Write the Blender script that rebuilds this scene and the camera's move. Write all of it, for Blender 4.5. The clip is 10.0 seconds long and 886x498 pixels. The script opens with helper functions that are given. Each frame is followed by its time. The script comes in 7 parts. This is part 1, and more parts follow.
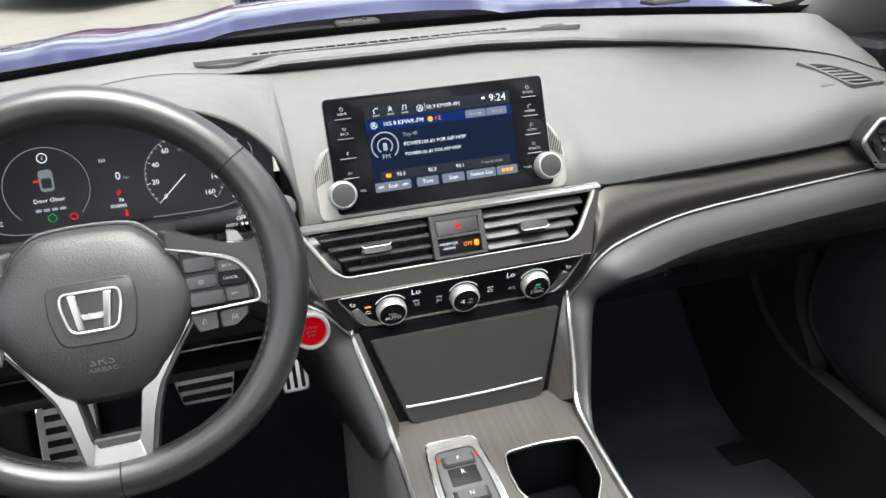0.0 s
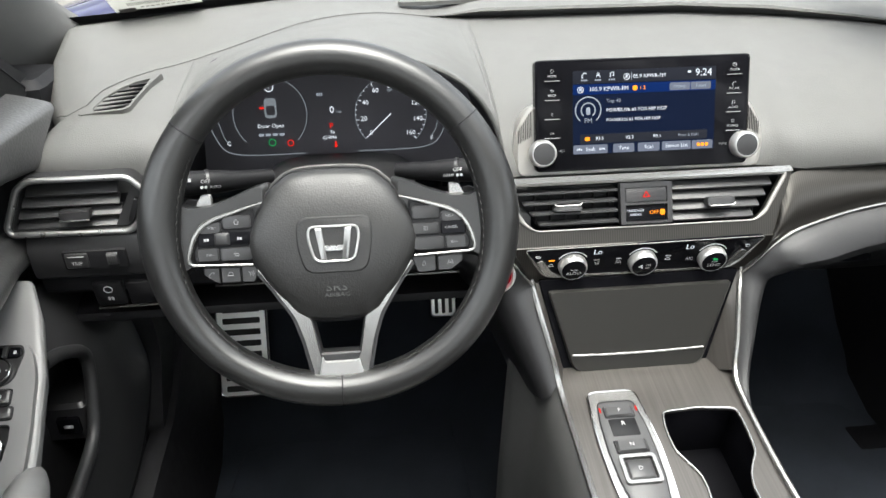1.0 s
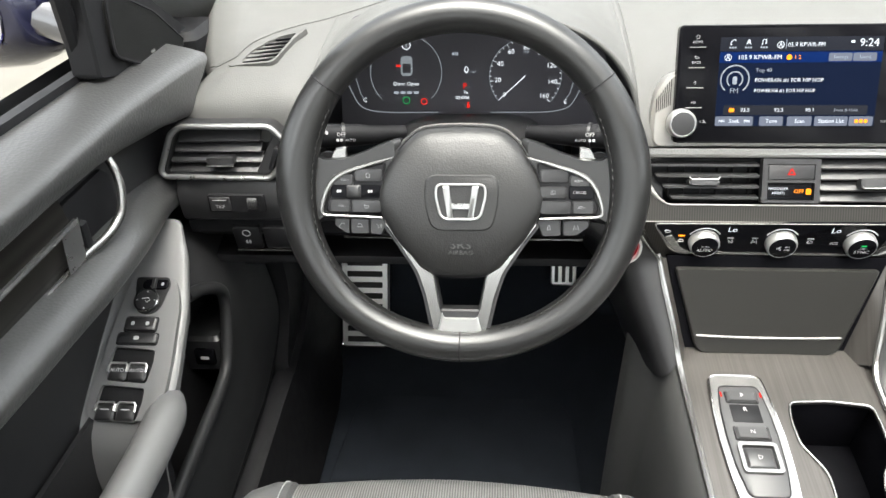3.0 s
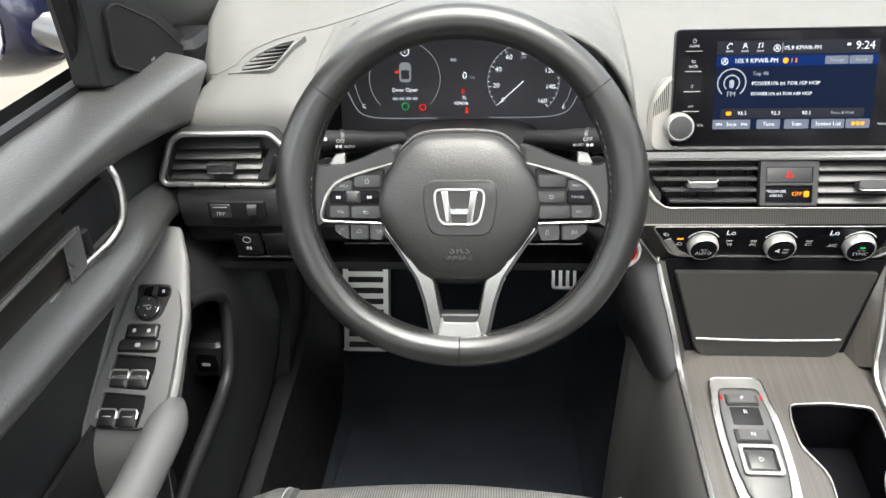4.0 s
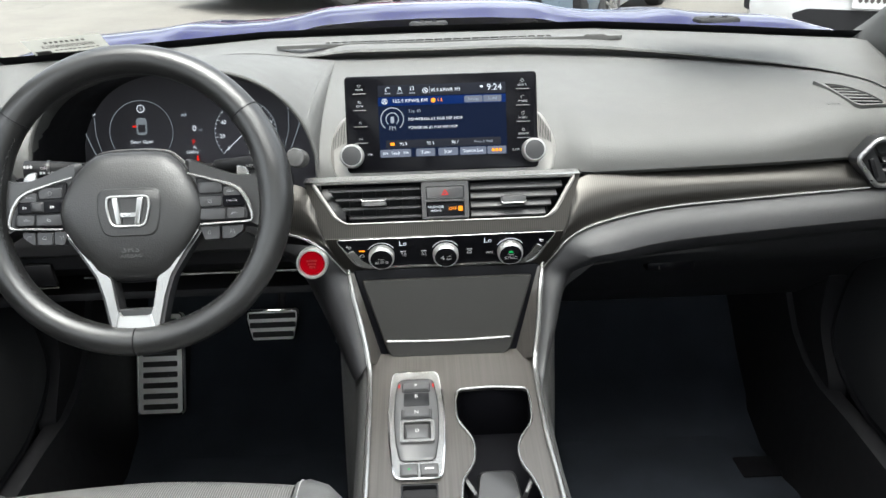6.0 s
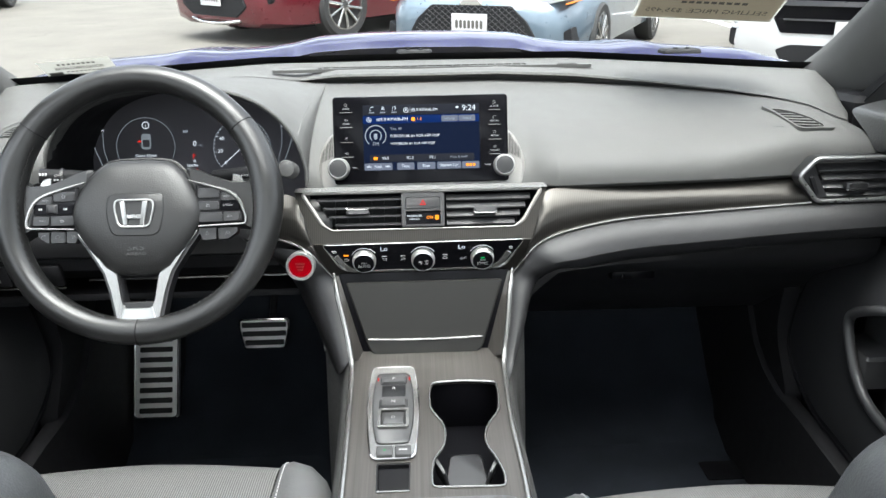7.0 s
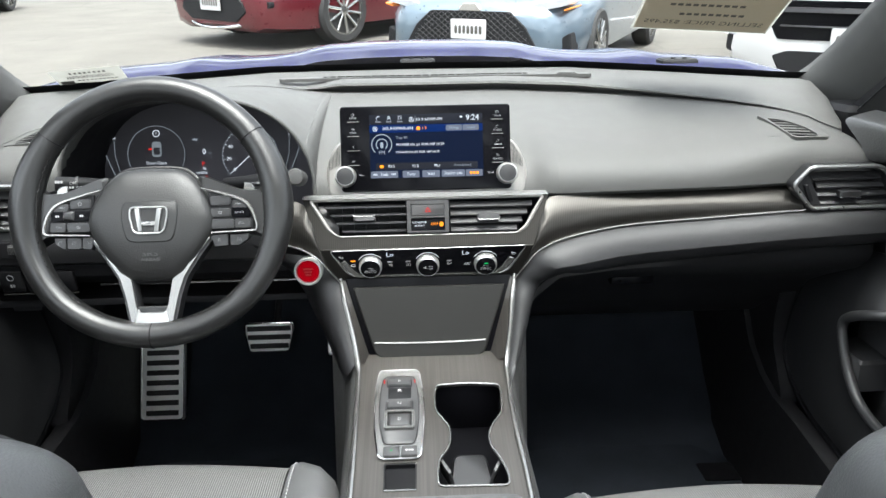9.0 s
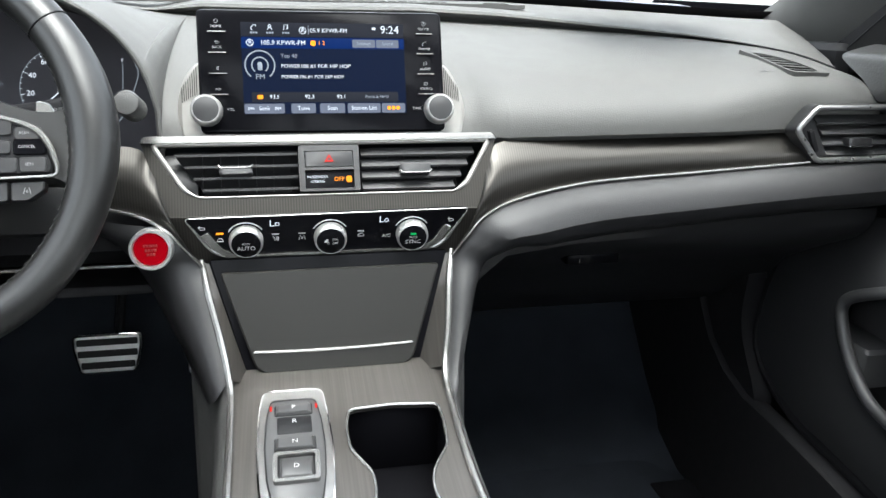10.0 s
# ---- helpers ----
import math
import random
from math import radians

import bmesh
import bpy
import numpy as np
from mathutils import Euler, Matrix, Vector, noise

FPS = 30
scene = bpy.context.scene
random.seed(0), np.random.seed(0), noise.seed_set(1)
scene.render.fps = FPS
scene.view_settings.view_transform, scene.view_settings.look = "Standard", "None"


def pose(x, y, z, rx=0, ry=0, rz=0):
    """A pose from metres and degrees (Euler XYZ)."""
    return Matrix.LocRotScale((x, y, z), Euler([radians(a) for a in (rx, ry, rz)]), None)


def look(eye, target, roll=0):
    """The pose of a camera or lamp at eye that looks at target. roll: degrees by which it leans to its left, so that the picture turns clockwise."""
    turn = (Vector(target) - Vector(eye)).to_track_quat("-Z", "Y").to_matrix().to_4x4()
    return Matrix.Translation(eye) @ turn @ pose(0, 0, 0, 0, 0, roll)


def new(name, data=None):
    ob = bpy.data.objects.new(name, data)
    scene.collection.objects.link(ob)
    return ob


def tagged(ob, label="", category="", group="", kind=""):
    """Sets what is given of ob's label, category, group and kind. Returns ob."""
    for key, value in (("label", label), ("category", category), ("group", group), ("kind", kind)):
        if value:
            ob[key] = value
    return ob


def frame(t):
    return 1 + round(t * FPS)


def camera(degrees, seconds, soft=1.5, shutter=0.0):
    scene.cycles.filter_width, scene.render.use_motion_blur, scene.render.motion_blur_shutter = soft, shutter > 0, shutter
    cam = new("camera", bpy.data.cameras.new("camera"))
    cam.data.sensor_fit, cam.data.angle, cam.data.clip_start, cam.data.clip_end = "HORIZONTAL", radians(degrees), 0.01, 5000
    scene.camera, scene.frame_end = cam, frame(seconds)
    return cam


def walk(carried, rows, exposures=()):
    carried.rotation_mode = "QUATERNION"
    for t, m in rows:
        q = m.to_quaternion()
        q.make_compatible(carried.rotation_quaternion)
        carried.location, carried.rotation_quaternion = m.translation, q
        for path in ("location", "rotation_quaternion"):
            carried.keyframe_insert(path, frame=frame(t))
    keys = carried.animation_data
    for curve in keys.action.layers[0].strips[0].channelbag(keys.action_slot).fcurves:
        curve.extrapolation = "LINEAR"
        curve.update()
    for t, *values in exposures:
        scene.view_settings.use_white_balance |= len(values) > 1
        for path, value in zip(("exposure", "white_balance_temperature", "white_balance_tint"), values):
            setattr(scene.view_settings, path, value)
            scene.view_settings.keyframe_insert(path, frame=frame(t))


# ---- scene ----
from mathutils.bvhtree import BVHTree

cam = camera(61.3, 10.0)
# the car's own axes: x right, y ahead, z up, with a nose-down rake on the lot
CAR = pose(0, 0, 0.08, -4, 0, 0)
PATH = [
    (0, (-0.215, -0.789, 1.122), (0.239, 0.991, 0.329), -3.7),
    (0.5, (-0.268, -0.785, 1.186), (0.145, 0.989, 0.36), -3.1),
    (1, (-0.322, -0.804, 1.186), (-0.154, 0.935, 0.212), -0.6),
    (1.5, (-0.327, -0.81, 1.183), (-0.305, 0.881, 0.115), 0.6),
    (2, (-0.326, -0.809, 1.179), (-0.388, 0.861, 0.08), -0.1),
    (2.5, (-0.326, -0.807, 1.18), (-0.46, 0.879, 0.112), -1.3),
    (4, (-0.323, -0.81, 1.183), (-0.483, 0.896, 0.152), -2.5),
    (4.5, (-0.322, -0.811, 1.182), (-0.477, 0.9, 0.158), -2.8),
    (5, (-0.302, -0.807, 1.183), (-0.439, 0.932, 0.205), -3.3),
    (5.5, (-0.138, -0.849, 1.151), (-0.156, 0.967, 0.314), -2.3),
    (6, (-0.027, -0.987, 1.101), (0.019, 0.875, 0.372), -1.7),
    (6.2, (0.014, -1.029, 1.091), (0.018, 0.84, 0.38), -2.4),
    (7.5, (-0.012, -1.095, 1.106), (0.077, 0.799, 0.469), -0.3),
    (8, (-0.012, -1.104, 1.103), (0.076, 0.785, 0.453), -0.2),
    (8.5, (-0.014, -1.113, 1.109), (0.06, 0.778, 0.46), -0.4),
    (9, (-0.014, -1.115, 1.113), (0.052, 0.777, 0.469), -0.9),
    (9.5, (-0.029, -1.047, 1.063), (0.164, 0.838, 0.423), 0.2),
    (10, (-0.043, -0.811, 0.959), (0.357, 1.049, 0.342), 1.2),
]
EXPOSURES = [(0.0, 2.54, 6500, 6), (1.0, 2.48, 6550, 6), (2.0, 2.76, 6650, 6), (5.0, 2.74, 6700, 6), (6.0, 2.44, 6400, 5), (7.5, 2.47, 6300, 5), (9.0, 2.45, 6300, 5), (10.0, 2.58, 6250, 5)]
walk(cam, [(t, CAR @ look(eye, target, roll)) for t, eye, target, roll in PATH], EXPOSURES)

# ---- light ----
world = bpy.data.worlds.new("world")
scene.world = world
world.use_nodes = True
wn = world.node_tree.nodes
sky = wn.new("ShaderNodeTexSky")
sky.sky_type, sky.sun_disc = "NISHITA", False
sky.sun_elevation, sky.sun_rotation = radians(77), radians(167)
sky.air_density, sky.dust_density, sky.ozone_density = 1.0, 6.0, 1.0
pale = wn.new("ShaderNodeHueSaturation")
pale.inputs["Saturation"].default_value = 0.25
world.node_tree.links.new(sky.outputs[0], pale.inputs["Color"])
# a broken cloud cover: brighter and greyer patches in the sky
wl = world.node_tree.links
direction, cloud, cover, lit = wn.new("ShaderNodeTexCoord"), wn.new("ShaderNodeTexNoise"), wn.new("ShaderNodeMapRange"), wn.new("ShaderNodeMix")
cloud.inputs["Scale"].default_value, cloud.inputs["Detail"].default_value = 5.0, 4
cover.inputs[1].default_value, cover.inputs[2].default_value = 0.4, 0.6
cover.inputs[3].default_value, cover.inputs[4].default_value = 0.4, 1.5
lit.data_type, lit.blend_type = "RGBA", "MULTIPLY"
lit.inputs[0].default_value = 1.0
wl.new(direction.outputs["Generated"], cloud.inputs["Vector"])
wl.new(cloud.outputs[0], cover.inputs[0])
wl.new(pale.outputs[0], lit.inputs[6])
wl.new(cover.outputs[0], lit.inputs[7])
wl.new(lit.outputs[2], wn["Background"].inputs[0])
wn["Background"].inputs[1].default_value = 0.15
sun = new("sun", bpy.data.lights.new("sun", "SUN"))
sun.data.energy, sun.data.angle, sun.data.color = 0.9, radians(50), (1.0, 0.97, 0.93)
sun.matrix_world = look((0.35, -1.5, 7.0), (0, 0, 0))

# ---- materials ----


def material(name, color, rough=0.5, metal=0.0, var=0.12, scale=6.0, grain=0.0, gscale=400.0, spec=0.5, coat=0.0, kind="noise", uneven=0.07):
    m = bpy.data.materials.new(name)
    m.use_nodes = True
    n, l = m.node_tree.nodes, m.node_tree.links
    b = n["Principled BSDF"]
    b.inputs["Roughness"].default_value, b.inputs["Metallic"].default_value = rough, metal
    b.inputs["Specular IOR Level"].default_value = spec
    b.inputs["Coat Weight"].default_value = coat
    tc = n.new("ShaderNodeTexCoord")
    big = n.new("ShaderNodeTexNoise")
    big.inputs["Scale"].default_value, big.inputs["Detail"].default_value = scale, 5
    l.new(tc.outputs["Object"], big.inputs["Vector"])
    mix = n.new("ShaderNodeMix")
    mix.data_type = "RGBA"
    mix.inputs[6].default_value = (*[c * (1 - var) for c in color], 1)
    mix.inputs[7].default_value = (*[min(1, c * (1 + var)) for c in color], 1)
    l.new(big.outputs[0], mix.inputs[0])
    l.new(mix.outputs[2], b.inputs["Base Color"])
    rr = n.new("ShaderNodeMapRange")
    rr.inputs[3].default_value, rr.inputs[4].default_value = max(0, rough - uneven), min(1, rough + uneven)
    fine = n.new("ShaderNodeTexNoise")
    fine.inputs["Scale"].default_value = scale * 7
    l.new(tc.outputs["Object"], fine.inputs["Vector"])
    l.new(fine.outputs[0], rr.inputs[0])
    l.new(rr.outputs[0], b.inputs["Roughness"])
    if grain:
        if kind == "leather":
            g = n.new("ShaderNodeTexVoronoi")
            g.inputs["Scale"].default_value = gscale
            out = g.outputs["Distance"]
        else:
            g = n.new("ShaderNodeTexNoise")
            g.inputs["Scale"].default_value, g.inputs["Detail"].default_value = gscale, 3
            out = g.outputs[0]
        l.new(tc.outputs["Object"], g.inputs["Vector"])
        bump = n.new("ShaderNodeBump")
        bump.inputs["Strength"].default_value, bump.inputs["Distance"].default_value = grain, 0.0006
        l.new(out, bump.inputs["Height"])
        l.new(bump.outputs[0], b.inputs["Normal"])
    return m


def lined(name, dark, light, rough, metal, lines, axis="X", strength=0.15, distort=0.0):
    """Fine parallel lines along one axis, for brushed trim and ribbed cloth."""
    m = material(name, dark, rough, metal, 0.06, 9)
    n, l = m.node_tree.nodes, m.node_tree.links
    b = n["Principled BSDF"]
    sheen = b.inputs["Roughness"].links[0].from_node
    sheen.inputs[3].default_value, sheen.inputs[4].default_value = rough - 0.015, rough + 0.015
    tc = n.new("ShaderNodeTexCoord")
    w = n.new("ShaderNodeTexWave")
    w.bands_direction = axis
    w.inputs["Scale"].default_value, w.inputs["Distortion"].default_value = lines, distort
    w.inputs["Detail"].default_value, w.inputs["Detail Scale"].default_value = 2, 3
    l.new(tc.outputs["Object"], w.inputs["Vector"])
    old = b.inputs["Base Color"].links[0].from_socket
    mix = n.new("ShaderNodeMix")
    mix.data_type = "RGBA"
    l.new(w.outputs["Fac"], mix.inputs[0])
    l.new(old, mix.inputs[6])
    mix.inputs[7].default_value = (*light, 1)
    l.new(mix.outputs[2], b.inputs["Base Color"])
    bump = n.new("ShaderNodeBump")
    bump.inputs["Strength"].default_value, bump.inputs["Distance"].default_value = strength, 0.0008
    l.new(w.outputs["Fac"], bump.inputs["Height"])
    l.new(bump.outputs[0], b.inputs["Normal"])
    return m


def brushed(name, color, rough, metal, stretch, var=0.35):
    """Satin trim with fine streaks; stretch: the noise scale on each axis, small along the streaks."""
    m = material(name, color, rough, metal, 0.05, 9, uneven=0.02)
    n, l = m.node_tree.nodes, m.node_tree.links
    b = n["Principled BSDF"]
    tc, mp, fine = n.new("ShaderNodeTexCoord"), n.new("ShaderNodeMapping"), n.new("ShaderNodeTexNoise")
    mp.inputs["Scale"].default_value = stretch
    fine.inputs["Scale"].default_value, fine.inputs["Detail"].default_value = 1.0, 4
    l.new(tc.outputs["Object"], mp.inputs["Vector"])
    l.new(mp.outputs[0], fine.inputs["Vector"])
    shade = n.new("ShaderNodeMapRange")
    shade.inputs[1].default_value, shade.inputs[2].default_value = 0.3, 0.7
    shade.inputs[3].default_value, shade.inputs[4].default_value = 1 - var, 1 + var
    l.new(fine.outputs[0], shade.inputs[0])
    mul = n.new("ShaderNodeMix")
    mul.data_type, mul.blend_type = "RGBA", "MULTIPLY"
    mul.inputs[0].default_value = 1.0
    l.new(b.inputs["Base Color"].links[0].from_socket, mul.inputs[6])
    l.new(shade.outputs[0], mul.inputs[7])
    l.new(mul.outputs[2], b.inputs["Base Color"])
    return m


def glow(name, color, strength):
    m = material(name, [c * 0.1 for c in color], 0.4, spec=0.02)
    b = m.node_tree.nodes["Principled BSDF"]
    b.inputs["Emission Color"].default_value, b.inputs["Emission Strength"].default_value = (*color, 1), strength
    return m


def paper(name, color):
    """A thin sheet that light shines through."""
    m = material(name, color, 0.8, 0, 0.05, 10)
    n, l = m.node_tree.nodes, m.node_tree.links
    through_light, both = n.new("ShaderNodeBsdfTranslucent"), n.new("ShaderNodeMixShader")
    through_light.inputs[0].default_value, both.inputs[0].default_value = (*color, 1), 0.45
    l.new(n["Principled BSDF"].outputs[0], both.inputs[1])
    l.new(through_light.outputs[0], both.inputs[2])
    l.new(both.outputs[0], n["Material Output"].inputs[0])
    return m


def clear(name, tint=(0.97, 0.98, 0.98)):
    """A thin clear pane: light goes straight through, with a faint gloss."""
    m = bpy.data.materials.new(name)
    m.use_nodes = True
    n, l = m.node_tree.nodes, m.node_tree.links
    n.remove(n["Principled BSDF"])
    see, shine, both, fres = n.new("ShaderNodeBsdfTransparent"), n.new("ShaderNodeBsdfGlossy"), n.new("ShaderNodeMixShader"), n.new("ShaderNodeFresnel")
    see.inputs[0].default_value = (*tint, 1)
    shine.inputs["Roughness"].default_value, fres.inputs[0].default_value = 0.01, 1.12
    l.new(fres.outputs[0], both.inputs[0])
    l.new(see.outputs[0], both.inputs[1])
    l.new(shine.outputs[0], both.inputs[2])
    l.new(both.outputs[0], n["Material Output"].inputs[0])
    return m


SOFT = material("soft_dash_vinyl", (0.08, 0.08, 0.0775), 0.57, 0, 0.08, 5, 0.3, 700, spec=0.25, kind="leather")
DOORHARD = material("door_plastic", (0.13, 0.13, 0.13), 0.46, 0, 0.05, 6, 0.12, 900, spec=0.7, uneven=0.03)
DOORLOW = material("lower_door_plastic", (0.0165, 0.0168, 0.0178), 0.45, 0, 0.06, 6, 0.12, 900, spec=0.4, uneven=0.03)
DOORSOFT = material("door_vinyl", (0.044, 0.044, 0.0437), 0.38, 0, 0.06, 5, 0.4, 300, spec=0.75, kind="leather", uneven=0.03)
HARD = material("dark_grained_plastic", (0.017, 0.017, 0.018), 0.38, 0, 0.1, 6, 0.15, 900, spec=0.55, uneven=0.03)
BLACK = material("matt_black_plastic", (0.009, 0.009, 0.0102), 0.6, 0, 0.15, 8, 0.2, 700, spec=0.22)
GLOSS = material("piano_black", (0.004, 0.004, 0.005), 0.12, 0, 0.1, 8, spec=0.06)
LEATHER = material("black_leather", (0.015, 0.015, 0.015), 0.42, 0, 0.1, 9, 0.24, 560, spec=0.5, kind="leather", uneven=0.03)
RIMHIDE = material("smooth_rim_leather", (0.011, 0.011, 0.011), 0.33, 0, 0.12, 9, 0.1, 900, spec=0.65, kind="leather", uneven=0.02)
SEATHIDE = material("seat_leather", (0.09, 0.091, 0.092), 0.42, 0, 0.1, 8, 0.35, 520, kind="leather")
CLOTH = lined("ribbed_seat_cloth", (0.05, 0.05, 0.0495), (0.15, 0.148, 0.144), 0.7, 0, 105, "X", 0.35, 0.6)
CARPET = material("black_carpet", (0.0175, 0.0207, 0.0265), 0.95, 0, 0.4, 11, 0.9, 900, 0.1)
BRUSH = lined("ribbed_dark_trim", (0.031, 0.0292, 0.0268), (0.05, 0.047, 0.0425), 0.33, 0.75, 110, "X", 0.03, 0.0)
BRUSHH = brushed("satin_console_trim", (0.085, 0.079, 0.073), 0.3, 0.6, (420.0, 5.0, 5.0), 0.14)
SATIN = material("satin_silver", (0.33, 0.327, 0.318), 0.26, 0.9, 0.03, 10, uneven=0.012)
SURROUND = material("grey_metallic_plastic", (0.25, 0.243, 0.23), 0.36, 0.35, 0.05, 8)
KNOB = material("turned_silver", (0.46, 0.46, 0.455), 0.3, 0.7, 0.04, 20, uneven=0.012)
VENTGREY = material("grey_vent_plastic", (0.03, 0.03, 0.031), 0.45, 0, 0.08, 9)
BEZEL = material("dark_satin_metal", (0.36, 0.36, 0.355), 0.28, 0.85, 0.04, 12, uneven=0.02)
NIGHT = material("near_black", (0.003, 0.003, 0.004), 0.5, 0, 0.1, 8, spec=0.06)
CHROME = material("chrome", (0.78, 0.78, 0.78), 0.08, 1, 0.03, 10)
STEEL = material("brushed_steel_pedal", (0.95, 0.945, 0.91), 0.34, 0.8, 0.06, 30)
RUBBER = material("black_rubber", (0.02, 0.02, 0.02), 0.7, 0, 0.2, 30)
BLACKPATCH = material("black_mat_patch", (0.004, 0.004, 0.005), 0.9, 0, 0.1, 30, spec=0.1)
PAPER = paper("tan_paper", (0.36, 0.315, 0.245))
STICKER = paper("white_paper", (0.31, 0.31, 0.283))
INK = material("dark_ink", (0.07, 0.066, 0.06), 0.8)
WHITEINK = material("white_marking", (0.42, 0.42, 0.42), 0.6)
KEYPRINT = material("pale_key_print", (0.24, 0.245, 0.25), 0.6)
GREYINK = material("embossed_marking", (0.045, 0.045, 0.045), 0.45)
BLUE = material("blue_metallic_paint", (0.003, 0.003, 0.034), 0.38, 0.0, 0.2, 4, spec=0.1, coat=0.75)
RED = material("dark_red_paint", (0.09, 0.006, 0.012), 0.3, 0.2, 0.1, 3, coat=0.8)
PALEBLUE = material("pale_blue_paint", (0.095, 0.13, 0.165), 0.3, 0.3, 0.06, 3, coat=1.0)
WHITE = material("white_paint", (0.46, 0.46, 0.46), 0.3, 0, 0.03, 3, coat=1.0)
GREYPAINT = material("grey_paint", (0.06, 0.06, 0.065), 0.3, 0.3, 0.06, 3, coat=1.0)
MIDNIGHT = material("blue_black_shell", (0.01, 0.011, 0.03), 0.25, 0.2, 0.08, 6, coat=0.8)
DARKGLASS = material("dark_glass", (0.01, 0.01, 0.012), 0.05)
GLASS = clear("window_glass")
MIRROR = material("mirror", (0.85, 0.85, 0.87), 0.02, 1, 0.01)
ASPHALT = material("old_asphalt", (0.09, 0.084, 0.073), 0.9, 0, 0.32, 1.3, 0.9, 45)
an, al = ASPHALT.node_tree.nodes, ASPHALT.node_tree.links
crack = an.new("ShaderNodeTexVoronoi")
crack.feature = "DISTANCE_TO_EDGE"
crack.inputs["Scale"].default_value = 0.33
wob = an.new("ShaderNodeTexNoise")
wob.inputs["Scale"].default_value, wob.inputs["Detail"].default_value = 1.6, 6
tcx = an.new("ShaderNodeTexCoord")
add = an.new("ShaderNodeVectorMath")
add.operation = "MULTIPLY_ADD"
add.inputs[1].default_value = (0.9, 0.9, 0.9)
al.new(tcx.outputs["Object"], wob.inputs["Vector"])
al.new(wob.outputs[1], add.inputs[0])
al.new(tcx.outputs["Object"], add.inputs[2])
al.new(add.outputs[0], crack.inputs["Vector"])
near = an.new("ShaderNodeMapRange")
near.inputs[1].default_value, near.inputs[2].default_value = 0.0, 0.011
near.inputs[3].default_value, near.inputs[4].default_value = 0.78, 1.0
al.new(crack.outputs["Distance"], near.inputs[0])
dim = an.new("ShaderNodeMix")
dim.data_type, dim.blend_type = "RGBA", "MULTIPLY"
dim.inputs[0].default_value = 1.0
ab = an["Principled BSDF"]
al.new(ab.inputs["Base Color"].links[0].from_socket, dim.inputs[6])
al.new(near.outputs[0], dim.inputs[7])
al.new(dim.outputs[2], ab.inputs["Base Color"])
HEADLINER = material("pale_grey_headliner", (0.5, 0.495, 0.48), 0.9, 0, 0.05, 10, 0.3, 600)
PILLAR = material("grey_pillar_cloth", (0.1, 0.1, 0.098), 0.75, 0, 0.06, 8, 0.5, 900)
KEYGREY = material("grey_key_plastic", (0.042, 0.042, 0.043), 0.4, 0, 0.05, 20)
SIDEGREY = material("grey_side_vinyl", (0.06, 0.06, 0.0592), 0.38, 0, 0.08, 6, 0.3, 800, kind="leather", uneven=0.03)
BOLSTER = material("lower_dash_vinyl", (0.02, 0.02, 0.021), 0.5, 0, 0.08, 6, 0.25, 800, spec=0.4, kind="leather", uneven=0.03)
LAMP = material("headlamp_lens", (0.45, 0.465, 0.49), 0.1, 0.3)
AMBER = material("amber_lens", (0.8, 0.25, 0.04), 0.2)
REDGLOW = glow("red_button_light", (0.7, 0.0, 0.012), 0.058)
REDTELL = glow("red_telltale", (1.0, 0.03, 0.02), 0.158)
GREENTELL = glow("green_telltale", (0.05, 0.9, 0.25), 0.0726)
ORANGE = glow("orange_telltale", (1.0, 0.3, 0.02), 0.292)
CLUSTERFACE = glow("cluster_backlight", (0.9, 0.88, 1.0), 0.0013)
SCREENWHITE = glow("screen_white", (0.85, 0.9, 1.0), 0.202)
SCREENDIM = glow("screen_dim_text", (0.5, 0.55, 0.65), 0.112)
DIALLINE = glow("dial_outline", (0.5, 0.55, 0.62), 0.07)
SCREENBLUE = glow("screen_blue", (0.010, 0.018, 0.05), 0.106)
SCREENBAR = glow("screen_bar", (0.006, 0.03, 0.16), 0.112)
SCREENBTN = glow("screen_button", (0.16, 0.18, 0.24), 0.18)
SCREENTOP = glow("screen_top", (0.03, 0.033, 0.045), 0.135)

# ---- shape helpers ----


def thing(name, label, category, base=(0, 0, 0), group="", kind="", frame_of=None):
    ob = new(name)
    ob.empty_display_size = 0.05
    ob.matrix_basis = (CAR if frame_of is None else frame_of) @ Matrix.Translation(base)
    ob["base"] = base
    return tagged(ob, label, category, group, kind)


def part(name, bm, mat, parent, label="", smooth=True):
    """Links a bmesh, given in the thing's own axes, as one mesh under a thing or a part."""
    me = bpy.data.meshes.new(name)
    top = parent if parent.parent is None else parent.parent
    bmesh.ops.translate(bm, verts=bm.verts, vec=-Vector(top["base"]))
    bm.to_mesh(me)
    bm.free()
    me.materials.append(mat)
    if smooth:
        me.shade_smooth()
        me.set_sharp_from_angle(angle=radians(38))
    ob = new(name, me)
    ob.parent = parent
    return tagged(ob, label)


def face_frame(x, y, z, dy, dz):
    """Axes of a sloping face: x right, y up the slope (dy, dz), z out of it, towards the rear of the car."""
    k = math.hypot(dy, dz)
    u = Vector((0, dy / k, dz / k))
    n = Vector((1, 0, 0)).cross(u)
    return Matrix(((1, u.x, n.x, x), (0, u.y, n.y, y), (0, u.z, n.z, z), (0, 0, 0, 1)))


